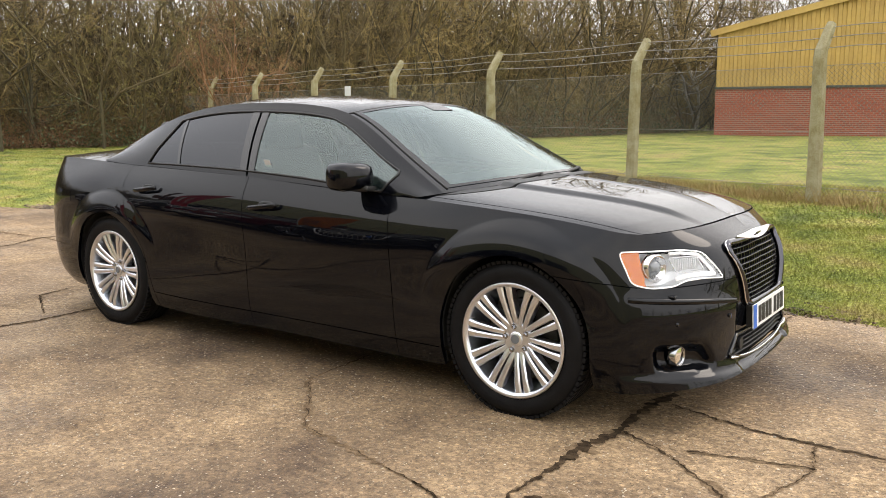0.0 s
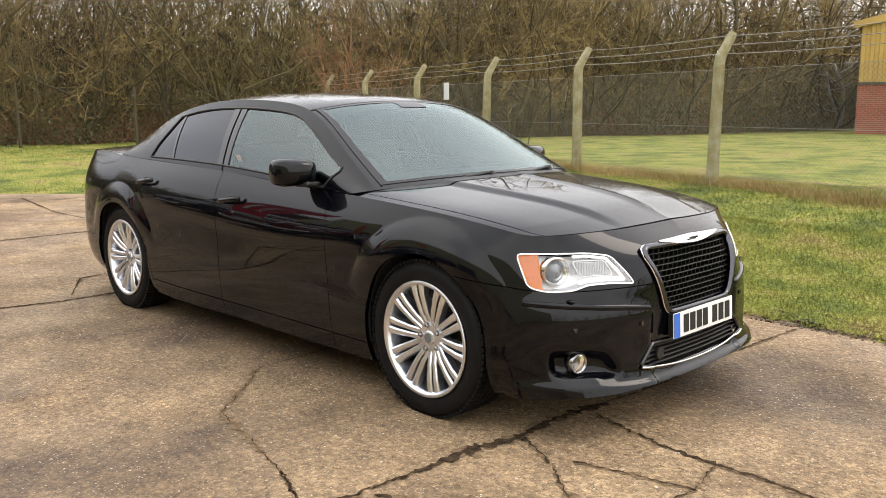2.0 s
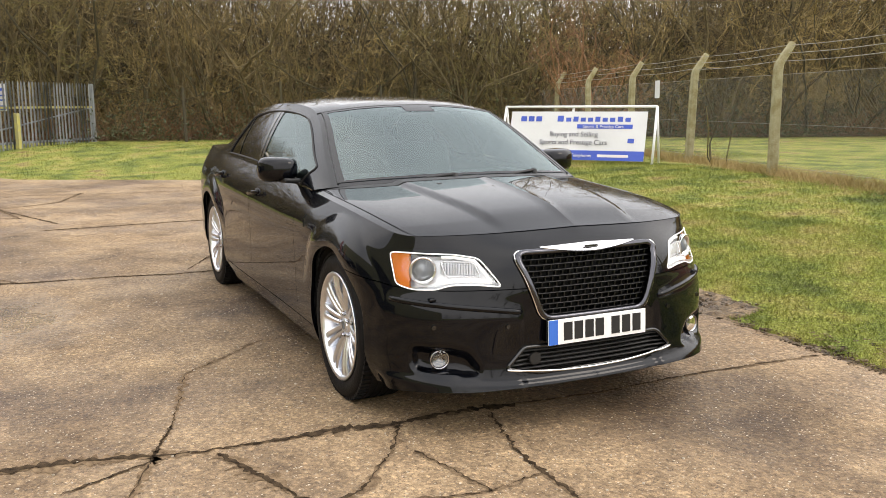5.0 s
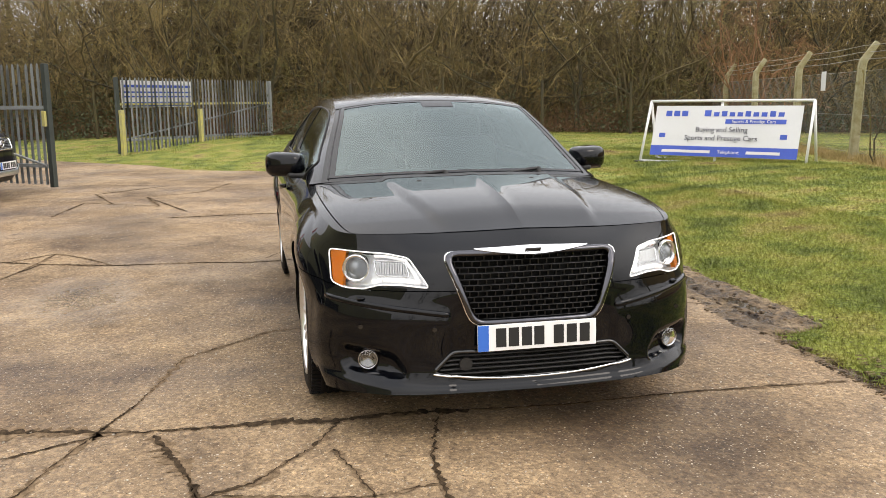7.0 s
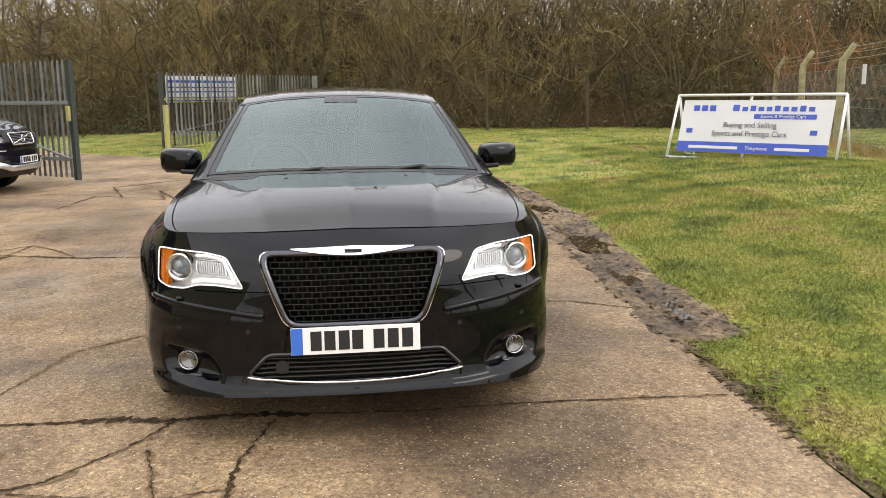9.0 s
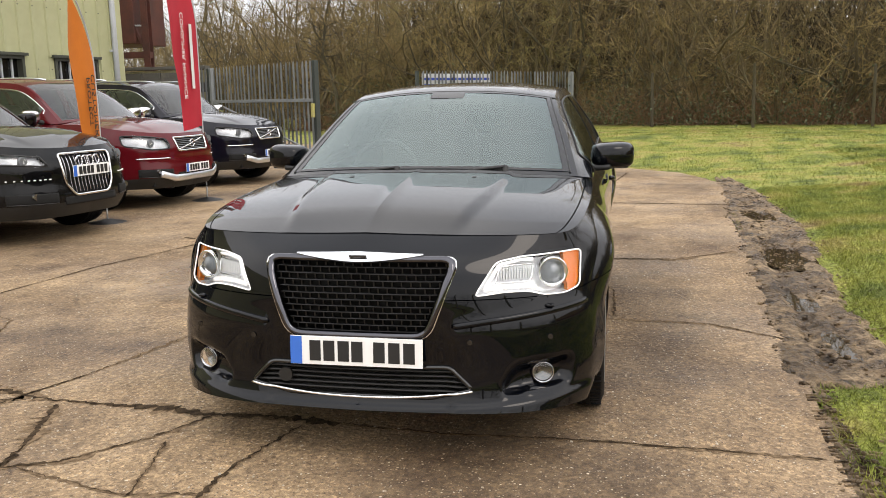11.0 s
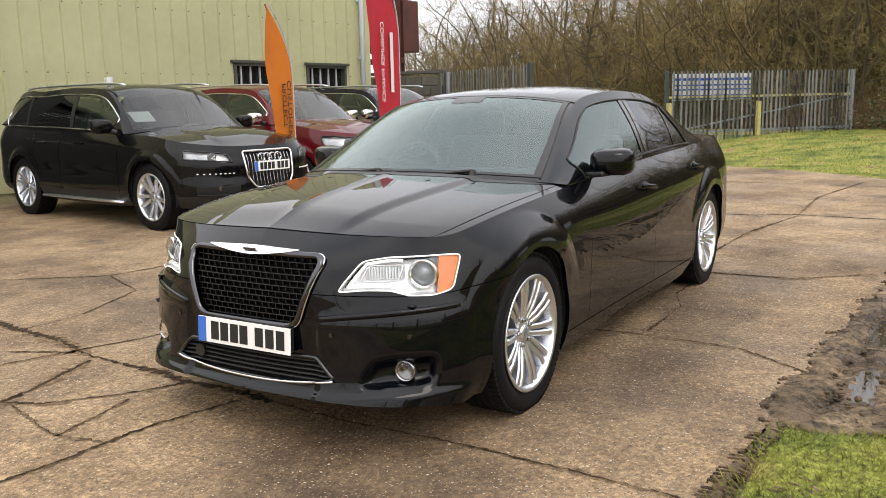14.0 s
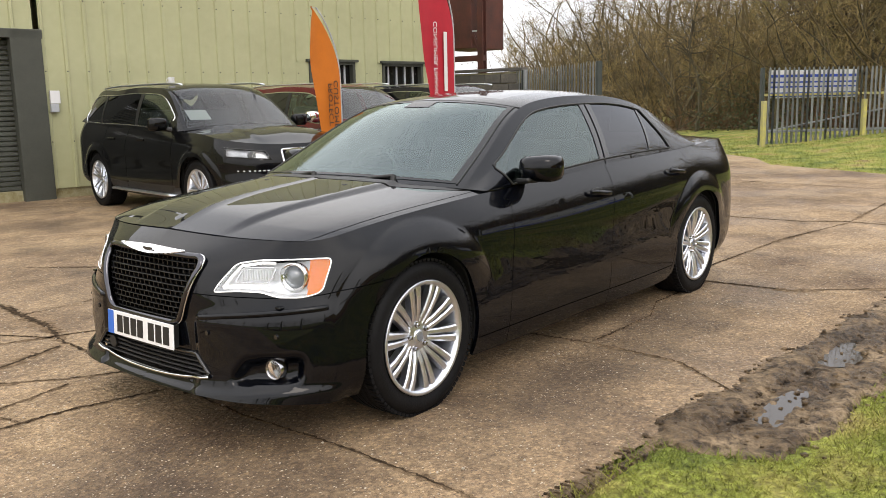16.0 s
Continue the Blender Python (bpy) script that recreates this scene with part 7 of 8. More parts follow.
def seg_mesh(name, segs, materials, seed=0, sides=5):
    """One mesh of the segments: prisms for limbs, thin flat strips for twigs."""
    A, B = np.array([s[0] for s in segs]), np.array([s[1] for s in segs])
    R0, R1 = np.array([s[2] for s in segs]), np.array([s[3] for s in segs])
    rg = np.random.RandomState(seed)
    T = B - A
    T /= np.linalg.norm(T, axis=1, keepdims=True) + 1e-9
    X = np.cross(T, rg.normal(0, 1, T.shape))
    X /= np.linalg.norm(X, axis=1, keepdims=True) + 1e-9
    Y = np.cross(T, X)
    thick = R0 > 0.012
    V, F, MI = [], [], []
    base = 0
    for sel, ns in ((thick, sides), (~thick, 0)):
        a, b, r0, r1, x, y = A[sel], B[sel], R0[sel, None], R1[sel, None], X[sel], Y[sel]
        n = len(a)
        if not n:
            continue
        if ns:
            ring = []
            for k in range(ns):
                th = 2 * np.pi * k / ns
                ring.append(a + (x * math.cos(th) + y * math.sin(th)) * r0)
            for k in range(ns):
                th = 2 * np.pi * k / ns
                ring.append(b + (x * math.cos(th) + y * math.sin(th)) * r1)
            v = np.stack(ring, 1).reshape(-1, 3)
            i = base + np.arange(n)[:, None] * (2 * ns)
            f = np.concatenate([np.stack([i[:, 0] + k, i[:, 0] + (k + 1) % ns, i[:, 0] + ns + (k + 1) % ns, i[:, 0] + ns + k], 1) for k in range(ns)])
        else:
            v = np.stack([a - x * r0, a + x * r0, b + x * r1, b - x * r1], 1).reshape(-1, 3)
            f = base + np.arange(n * 4).reshape(-1, 4)
        V.append(v)
        F.append(f)
        MI += [0 if ns else 1] * len(f)
        base += len(v)
    me = bpy.data.meshes.new(name)
    me.from_pydata(np.concatenate(V).tolist(), [], np.concatenate(F).tolist())
    for m in materials:
        me.materials.append(m)
    me.polygons.foreach_set("material_index", MI)
    me.update()
    return me


M_BARK2 = mat("mossy_bark", (0.085, 0.070, 0.028), 0.95, color2=(0.055, 0.046, 0.028), scale=1.5, rand=0.3)
M_TWIG2 = mat("olive_twig", (0.265, 0.225, 0.070), 0.95, color2=(0.115, 0.086, 0.042), scale=0.7, rand=0.4)
M_TWIGR = mat("reddish_twig", (0.26, 0.13, 0.055), 0.9, color2=(0.16, 0.088, 0.045), scale=0.7, rand=0.3)
M_BIRCH = mat("pale_birch_bark", (0.45, 0.43, 0.38), 0.8, color2=(0.15, 0.13, 0.11), scale=3)
KINDS = [("a", 6.5, 5, 1.0, 13, 7, M_BARK, M_TWIG), ("b", 7.5, 4, 0.8, 15, 7, M_BARK2, M_TWIG2), ("c", 8.5, 2, 0.5, 24, 8, M_BARK, M_TWIG), ("d", 5.0, 7, 1.5, 10, 6, M_BARK2, M_TWIG), ("e", 7.0, 5, 1.1, 12, 7, M_BARK, M_TWIG2), ("f", 9.0, 1, 0.3, 40, 9, M_BARK2, M_TWIG)]
TREES = []
for n, (nm, hh, st, spd, lb, tw, m1, m2) in enumerate(KINDS):
    sg = grow(11 + n, hh, st, spd, lb, tw)
    tb = [s for s in sg if s[2] > 0.016]
    cr = [s for s in sg if s[2] <= 0.016]
    TREES.append((seg_mesh("trunk", tb, [m1, m1], n), seg_mesh("crown", cr, [m1, m2], n), hh))
EDGE = curve([(-62, -52, 0), (-44, -26, 0), (-31, -12.5, 0), (-26.5, -6, 0), (-25.2, 1, 0), (-24.0, 7, 0), (-21.5, 13.5, 0), (-17.5, 19.5, 0), (-14.0, 26, 0), (-12.5, 33, 0), (-10, 46, 0), (10, 56, 0), (34, 52, 0)])
rg = np.random.RandomState(3)


def tree_at(x, y, kind, scale, rot):
    trunk, crown, hh = TREES[kind]
    t = new("tree")
    tagged(t, ["bare many-stemmed winter tree at the wood's edge", "bare mossy winter tree with olive twigs", "bare tall winter tree with forked trunk", "bare winter thicket of thin stems", "bare hazel-like tree with olive twigs", "bare slender winter tree with dense twigs"][kind], "tree", "winter wood")
    t.matrix_basis = Matrix.Translation((x, y, ground_z(x, y) - 0.05)) @ Matrix.Rotation(rot, 4, "Z") @ Matrix.Diagonal((scale, scale, scale * rg.uniform(0.9, 1.1), 1))
    for nm, me in (("trunk", trunk), ("crown", crown)):
        o = new(nm, me)
        o.parent = t


for row, (off, step) in enumerate(((0.8, 1.45), (2.8, 1.8), (5.4, 2.3), (9.0, 3.0), (13.5, 3.4))):
    s = 0.6
    while s < 10.6:
        p, p2 = EDGE(np.array([s]))[0], EDGE(np.array([s + 0.01]))[0]
        tdir = (p2 - p)[:2] / np.linalg.norm((p2 - p)[:2])
        nrm = np.array([-tdir[1], tdir[0]])
        q = p[:2] + nrm * (off + rg.uniform(-0.7, 0.7))
        kind = int(rg.choice([0, 1, 3, 4] if row == 0 else [0, 1, 2, 4, 5]))
        sc_ = rg.uniform(0.9, 1.35) * (0.92 if s < 2.0 else 1.25 if s > 8.2 else 1.08 if row > 1 and s > 3.0 else 1.0)
        tree_at(q[0], q[1], kind, sc_, rg.uniform(0, 6.28))
        sp_m = np.linalg.norm((EDGE(np.array([s + 0.1]))[0] - p)[:2]) * 10
        s += step * rg.uniform(0.75, 1.25) / sp_m * (1.1 if s < 2.4 else 1.0)
# the large forked tree beyond the gateway, and unseen trees behind the viewer, added for reflections
tree_at(-27.5, -9.5, 5, 0.9, 0.4)
tree_at(-29.5, -11.0, 2, 1.0, 2.0)
for k in range(16):
    a = -1.0 + 2.4 * k / 15
    tree_at(38 * math.cos(a) + 4, 38 * math.sin(a) + 6, k % 6, 1.2, k)
# reddish shrub by the fence, and a birch by the workshop
M_list = [M_TWIGR, M_TWIGR]
shr = new("shrub", seg_mesh("shrub", grow(71, 4.6, 16, 0.9, 10, 5), M_list, 4))
shr.location = (-17.7, 12.62, 0.28)
tagged(shr, "leafless reddish-brown shrub by the fence", "shrub")
shr2 = new("shrub", seg_mesh("shrub", grow(72, 3.4, 9, 1.0, 8, 4), M_list, 4))
shr2.location = (-16.1, 12.3, 0.28)
tagged(shr2, "leafless reddish-brown shrub by the fence", "shrub")
shr3 = new("sapling", seg_mesh("sapling", grow(73, 2.5, 3, 0.8, 6, 2), [M_BARK2, M_TWIG2], 4))
shr3.location = (-7.73, 8.87, 0.28)
tagged(shr3, "thin bare sapling behind the fence", "sapling")
bsg = grow(81, 8.5, 2, 0.35, 16, 6)
birch = new("birch_tree")
tagged(birch, "pale-barked birch beside the brick workshop", "tree")
birch.location = (-12.4, 36.5, 0.25)
for nm, sel in (("trunk", lambda s: s[2] > 0.016), ("crown", lambda s: s[2] <= 0.016)):
    o = new(nm, seg_mesh(nm, [s for s in bsg if sel(s)], [M_BIRCH if nm == "trunk" else M_TWIG, M_TWIG], 5))
    o.parent = birch

# undergrowth: brambles and thin stems filling the wood's edge
def frand(n, lo, hi):
    return rg.uniform(lo, hi, n)


def scatter_edge(n, s0, s1, d0, d1):
    s = frand(n, s0, s1)
    p, p2 = EDGE(s), EDGE(s + 0.01)
    t = (p2 - p)[:, :2]
    t /= np.linalg.norm(t, axis=1, keepdims=True)
    nr = np.stack([-t[:, 1], t[:, 0]], 1)
    return p[:, :2] + nr * frand(n, d0, d1)[:, None]


def thin_stems(name, label, n, s0, s1, d0, d1, h0, h1, w, lean, mats, seg=3, up=None):
    """Bent stems scattered behind the wood's edge; up: the lowest and highest start above ground, for twigs that point every way."""
    q = scatter_edge(n, s0, s1, d0, d1)
    hz = height(q[:, 0], q[:, 1])
    segs = []
    ang, ln = frand(n, 0, 6.28), frand(n, h0, h1)
    le = frand(n, 0, lean)
    for i in range(n):
        p = np.array([q[i, 0], q[i, 1], hz[i] - 0.03])
        d = np.array([math.cos(ang[i]) * le[i], math.sin(ang[i]) * le[i], 1.0])
        if up:
            p[2] += rg.uniform(*up)
            d[2] = rg.uniform(-0.7, 1.0)
        for k in range(seg):
            d2 = d + rg.normal(0, 0.30 if not up else 0.5, 3) + np.array([0, 0, -0.35 * le[i] * k])
            e = p + d2 / np.linalg.norm(d2) * ln[i] / seg
            segs.append((p, e, w * (1 - 0.28 * k), w * (1 - 0.28 * (k + 1))))
            p = e
    ob = new(name, seg_mesh(name, segs, mats, 9, 3))
    tagged(ob, label, "undergrowth", kind="stuff")
    return ob


thin_stems("undergrowth", "dense brown undergrowth of bare stems in the wood", 9000, 2.2, 10.4, 0.3, 9.0, 0.8, 3.8, 0.008, 0.9, [M_TWIG, M_TWIG], 4)
thin_stems("undergrowth", "tangled olive-brown brambles along the wood's edge", 16000, 2.0, 9.2, -0.3, 2.2, 0.4, 1.7, 0.007, 1.3, [M_TWIG2, M_TWIGR], 3)
thin_stems("fine_twigs", "tangle of fine bare twigs in the crowns of the wood", 36000, 1.6, 10.4, 0.2, 9.0, 0.5, 1.6, 0.0055, 1.0, [M_TWIG, M_TWIG], 3, (0.6, 7.5))
thin_stems("fine_twigs", "tangle of pale mossy twigs in the crowns of the wood", 9000, 2.2, 9.2, 0.0, 3.0, 0.5, 1.5, 0.0050, 1.0, [M_TWIG2, M_TWIG2], 3, (0.8, 6.5))
# bark colour darkened to paint in the shade deep inside the wood
M_SHADED = mat("shaded_bark", (0.026, 0.018, 0.010), 0.95, color2=(0.060, 0.043, 0.022), scale=0.6)
thin_stems("far_woods", "stems deep inside the wood, coloured dark as if in shade", 15000, 0.2, 11.6, 5.0, 20.0, 5.0, 12.5, 0.046, 0.8, [M_SHADED, M_SHADED], 4)
# leaf litter at the foot of the wood
M_LITTER = mat("leaf_litter", (0.16, 0.085, 0.045), 0.95, color2=(0.09, 0.055, 0.03), scale=2)
q = scatter_edge(9000, 2.0, 9.3, -0.9, 2.0)
hz = height(q[:, 0], q[:, 1])
ang, sz = frand(9000, 0, 6.28), frand(9000, 0.03, 0.08)
up = frand(9000, 0.0, 0.10)
c, s_ = np.cos(ang) * sz, np.sin(ang) * sz
z0 = hz + 0.015 + up
Vq = np.stack([np.stack([q[:, 0] + c, q[:, 1] + s_, z0], 1), np.stack([q[:, 0] - s_, q[:, 1] + c, z0 + 0.5 * sz], 1), np.stack([q[:, 0] - c, q[:, 1] - s_, z0 + 0.2 * sz], 1), np.stack([q[:, 0] + s_, q[:, 1] - c, z0 + 0.3 * sz], 1)], 1).reshape(-1, 3)
ob = mesh_of("leaf_litter", Vq, np.arange(36000).reshape(-1, 4).tolist(), M_LITTER)
tagged(ob, "brown fallen leaves along the foot of the wood", "leaves", kind="stuff")
# old fence posts before the wood
for x, y in ((-25.5, -5.93), (-23.3, 2.1), (-22.65, 4.95), (-21.9, 8.0), (-21.2, 10.7), (-22.8, 11.9), (-19.0, 15.5)):
    bm = bmesh.new()
    tube(bm, (x, y, 0.1), (x + 0.05, y - 0.04, 2.05 + 0.12 * math.sin(3 * x)), 0.050, 0.040, 8)
    tagged(part("wooden_post", bm, M_BARK2), "old grey-green fence post before the wood", "post", "old fence posts")


# ---- cracks, mud, puddles and grass ----
M_CRACK = mat("soil_in_cracks", (0.016, 0.010, 0.006), 0.95, color2=(0.10, 0.068, 0.040), scale=26, bump=1.0, bscale=150, detail=12, spec=0.1)
M_WORN = mat("crumbled_concrete", (0.085, 0.056, 0.033), 0.95, color2=(0.30, 0.21, 0.128), scale=24, bump=1.0, bscale=90, detail=12, spec=0.1)
CRACKS = {
    "slab_joint": [(0.20, -3.06), (0.30, -2.1), (0.38, -1.84), (0.42, -1.62), (0.43, -1.33), (0.44, -1.03), (0.49, -0.8), (0.46, -0.55), (0.50, -0.20)],
    "fine_joint": [(0.50, -0.20), (0.54, 0.25), (0.52, 0.88), (0.55, 1.44), (0.57, 1.76)],
    "b1": [(0.5, -0.8), (0.77, -0.95), (0.92, -1.08), (1.05, -1.18), (1.13, -1.38), (0.92, -1.43), (0.47, -1.6)],
    "b2": [(0.55, -0.36), (0.88, -0.45), (1.01, -0.48), (1.21, -0.49), (1.37, -0.49), (1.55, -0.51), (2.1, -0.6), (2.8, -0.5)],
    "b3": [(1.21, -0.49), (1.27, -0.76), (1.24, -0.9), (1.13, -1.3)],
    "b4": [(0.8, -0.86), (1.12, -0.78), (1.28, -0.75)],
    "b5": [(0.38, -1.84), (0.67, -1.95), (0.91, -2.02), (1.4, -2.3), (2.0, -2.35)],
    "b6": [(0.92, -1.43), (1.18, -1.38), (1.5, -1.5), (2.0, -1.35)],
    "a1": [(-1.2, -0.3), (-1.16, -0.66), (-1.15, -1.05), (-0.9, -1.3), (-0.68, -1.55), (-0.2, -1.66), (0.05, -1.72), (0.36, -1.84)],
    "a2": [(0.05, -1.72), (0.43, -1.86), (0.6, -2.2)],
    "joint_2": [(-4.16, -3.4), (-3.95, -3.0), (-3.72, -2.37), (-3.66, -1.63), (-3.56, -1.2), (-3.56, -0.8), (-3.45, 0.1), (-3.42, 0.84), (-3.44, 1.47), (-3.87, 2.01)],
    "j2b": [(-3.72, -1.05), (-4.32, -0.74), (-4.38, -0.47)],
    "j2c": [(-4.16, -3.3), (-4.5, -2.99), (-4.17, -2.68), (-3.74, -2.37)],
    "j2d": [(-4.5, -2.99), (-3.95, -3.06), (-3.6, -3.12)],
    "r1": [(-1.45, 0.0), (-1.38, 0.53), (-1.42, 0.98), (-1.38, 1.52), (-1.1, 1.91)],
    "r2": [(-1.5, 0.96), (-2.19, 0.97), (-2.57, 0.83), (-3.42, 0.84)],
    "r3": [(-3.45, 0.6), (-4.05, 0.63), (-5.64, 0.68), (-7.14, 0.92), (-9.19, 0.86), (-11.5, 1.2)],
    "joint_3": [(-6.9, -2.2), (-7.0, -0.8), (-7.01, 0.46), (-7.24, 0.85), (-7.19, 1.46), (-7.1, 2.4)],
    "f1": [(-7.4, -3.64), (-8.92, -3.5), (-8.65, -3.08), (-10.11, -3.54), (-11.2, -2.6)],
    "f2": [(-7.49, -1.99), (-9.44, -2.7), (-10.03, -1.9), (-11.4, -1.5)],
    "f3": [(-8.65, -3.08), (-8.2, -2.4), (-9.44, -2.7)],
    "joint_4": [(-12.2, -6.4), (-11.9, -5.0), (-11.17, -1.48), (-10.9, 0.6), (-10.8, 2.3)],
    "n1": [(-1.2, -3.6), (-0.9, -2.9), (-0.2, -2.6), (0.25, -2.6)],
    "n2": [(-3.95, -3.0), (-2.6, -3.4), (-1.2, -3.6), (-0.6, -4.4)],
}
cr_rng = random.Random(8)
WIDE = {"slab_joint": 0.030, "joint_2": 0.018, "b1": 0.018, "b2": 0.012, "b5": 0.012, "joint_3": 0.016, "f1": 0.016, "f2": 0.016, "f3": 0.013, "a1": 0.008, "r1": 0.009, "r3": 0.012, "r2": 0.012}
for nm, line in CRACKS.items():
    pts = []
    for (xa, ya), (xb, yb) in zip(line[:-1], line[1:]):
        d = math.hypot(xb - xa, yb - ya)
        n = max(2, int(d / 0.018))
        for k in range(n):
            j = 0.0045 * (0 if k == 0 else 1)
            pts.append((xa + (xb - xa) * k / n + cr_rng.gauss(0, j), ya + (yb - ya) * k / n + cr_rng.gauss(0, j)))
    pts.append(line[-1])
    w0 = 0.60 * WIDE.get(nm, 0.008)
    for wide, lift, material in ((2.6, 0.0025, M_WORN), (1.0, 0.0045, M_CRACK)):
        vs, drift = [], 1.0
        for k, (x, y) in enumerate(pts):
            xa, ya = pts[max(0, k - 5)]
            xb, yb = pts[min(len(pts) - 1, k + 5)]
            tx, ty = xb - xa, yb - ya
            l_ = math.hypot(tx, ty) + 1e-9
            drift = min(1.8, max(0.2, drift + cr_rng.gauss(0, 0.22)))
            w = w0 * wide * drift * (0.2 if k in (0, len(pts) - 1) else 1)
            wl, wr = w * cr_rng.uniform(0.1, 1.6), w * cr_rng.uniform(0.1, 1.6)
            vs += [(x - ty / l_ * wl, y + tx / l_ * wl, lift), (x + ty / l_ * wr, y - tx / l_ * wr, lift)]
        fs = [(2 * k, 2 * k + 1, 2 * k + 3, 2 * k + 2) for k in range(len(pts) - 1)]
        mesh_of("crack" if wide == 1.0 else "crumbled_edge", vs, fs, material, pavement)

def mud_mat():
    """Churned soil: dark and shiny where wet, paler where it has begun to dry, full of crumbs."""
    m = mat("wet_mud", (0.08, 0.055, 0.033), 0.5, spec=0.28)
    nt = m.node_tree
    b = nt.nodes["Principled BSDF"]
    tc = nt.nodes.new("ShaderNodeTexCoord")
    out = []
    for sc_, rough_ in ((2.6, 0.62), (17.0, 0.80), (60.0, 0.70)):
        n = nt.nodes.new("ShaderNodeTexNoise")
        n.inputs["Scale"].default_value, n.inputs["Detail"].default_value, n.inputs["Roughness"].default_value = sc_, 8.0, rough_
        nt.links.new(tc.outputs["Object"], n.inputs["Vector"])
        out.append(n.outputs[0])

    def ramp(src, *stops):
        r = nt.nodes.new("ShaderNodeValToRGB")
        while len(r.color_ramp.elements) < len(stops):
            r.color_ramp.elements.new(0.5)
        for e, (p, c) in zip(r.color_ramp.elements, stops):
            e.position, e.color = p, (*c, 1)
        nt.links.new(src, r.inputs[0])
        return r.outputs[0]

    big = ramp(out[0], (0.40, (0.085, 0.056, 0.032)), (0.50, (0.172, 0.119, 0.070)), (0.60, (0.290, 0.210, 0.130)))
    small = ramp(out[1], (0.40, (0.22, 0.20, 0.18)), (0.50, (0.90, 0.89, 0.87)), (0.60, (1.50, 1.50, 1.46)))
    mx = nt.nodes.new("ShaderNodeMix")
    mx.data_type, mx.blend_type = "RGBA", "MULTIPLY"
    mx.inputs["Factor"].default_value = 1.0
    nt.links.new(big, mx.inputs["A"])
    nt.links.new(small, mx.inputs["B"])
    nt.links.new(mx.outputs["Result"], b.inputs["Base Color"])
    nt.links.new(ramp(out[0], (0.42, (0.14, 0.14, 0.14)), (0.52, (0.70, 0.70, 0.70))), b.inputs["Roughness"])
    bp = nt.nodes.new("ShaderNodeBump")
    bp.inputs["Strength"].default_value, bp.inputs["Distance"].default_value = 1.0, 0.030
    nt.links.new(out[1], bp.inputs["Height"])
    nt.links.new(bp.outputs[0], b.inputs["Normal"])
    return m


M_MUD = mud_mat()
M_WATER = mat("puddle_water", (0.030, 0.020, 0.010), 0.03, spec=0.45)
POOLS = ((-3.62, 2.39, 0.34, 0.16, -4), (-6.2, 2.56, 0.38, 0.12, 4), (-2.06, 2.18, 0.19, 0.08, 8), (-1.0, 2.19, 0.24, 0.05, 0))


def lattice(ix, iy, seed):
    h = np.sin(ix * 127.1 + iy * 311.7 + seed * 74.7) * 43758.5453
    return h - np.floor(h)


def value_noise(x, y, seed, octaves=4, rough=0.55):
    """Fractal value noise between about -1 and 1."""
    out, amp, tot = 0.0, 1.0, 0.0
    for o in range(octaves):
        fx, fy_ = np.floor(x), np.floor(y)
        ux, uy = x - fx, y - fy_
        ux, uy = ux * ux * (3 - 2 * ux), uy * uy * (3 - 2 * uy)
        v = (lattice(fx, fy_, seed + o) * (1 - ux) + lattice(fx + 1, fy_, seed + o) * ux) * (1 - uy) + (lattice(fx, fy_ + 1, seed + o) * (1 - ux) + lattice(fx + 1, fy_ + 1, seed + o) * ux) * uy
        out, tot, amp = out + amp * (2 * v - 1), tot + amp, amp * rough
        x, y = x * 2.03 + 5.1, y * 2.03 + 1.7
    return out / tot


def mud_cover(x, y, d):
    """Above nought where bare wet soil shows."""
    w = np.interp(x, MUD_X, MUD_W)
    band = np.where((x < -0.3) & (x > -11.0), 1.0 - ((y - np.interp(x, MUD_X, MUD_Y)) / w) ** 2, -1.0)
    d = d + 0.09 * value_noise(x * 1.9, y * 0.7, 31, 4, 0.7)
    edge = 0.12 - np.abs(d - 0.03) / 0.10
    return np.maximum(np.maximum(band, -1.2), edge) + 0.95 * value_noise(x * 4.4, y * 5.2, 3, 6, 0.78) + np.where(band > 0.3, 0.15, 0.0) - 5.0 * np.maximum(0.0, -d - 0.05)


mx_, my_ = np.arange(-11.0, 3.3, 0.022), np.arange(1.45, 3.45, 0.019)
XX, YY = np.meshgrid(mx_, my_)
MD = signed_to_concrete(XX, YY)
cover = mud_cover(XX, YY, MD)
base = np.where(MD < 0, 0.0, 0.32 * smoothstep((MD - 0.2) / 5.5) + 0.012 * np.sin(XX * 1.7 + YY) * smoothstep(MD))
lumps = 0.018 * value_noise(XX * 13, YY * 14, 9, 3, 0.8) + 0.012 * np.clip(value_noise(XX * 19, YY * 21, 41, 2, 0.6), 0.1, 1) + 0.016 * value_noise(XX * 2.2, YY * 4, 21, 2)
across = (YY - np.interp(XX, MUD_X, MUD_Y)) / np.interp(XX, MUD_X, MUD_W)
ruts = -0.016 * (np.exp(-((across - 0.35) / 0.16) ** 2) + np.exp(-((across + 0.30) / 0.16) ** 2)) * (XX < -0.5)
thick = np.clip(cover, -0.4, 0.7)
ZZ = base - 0.016 * smoothstep((MD - 0.02) / 0.12) + 0.010 * thick + (lumps + ruts) * np.clip(cover * 1.5, 0, 1) * np.where(MD < 0, 0.45, 1.0)
WATER_Z = []
for px_, py_, rx_, ry_, ro_ in POOLS:
    rr_ = ((XX - px_) / rx_) ** 2 + ((YY - py_) / ry_) ** 2
    lev = float(turf(px_, py_)) - 0.012
    WATER_Z.append(lev)
    hole = np.exp(-(rr_ * 0.9) ** 2)
    ZZ = ZZ * (1 - hole) + (lev - 0.016 + lumps * 0.75) * hole
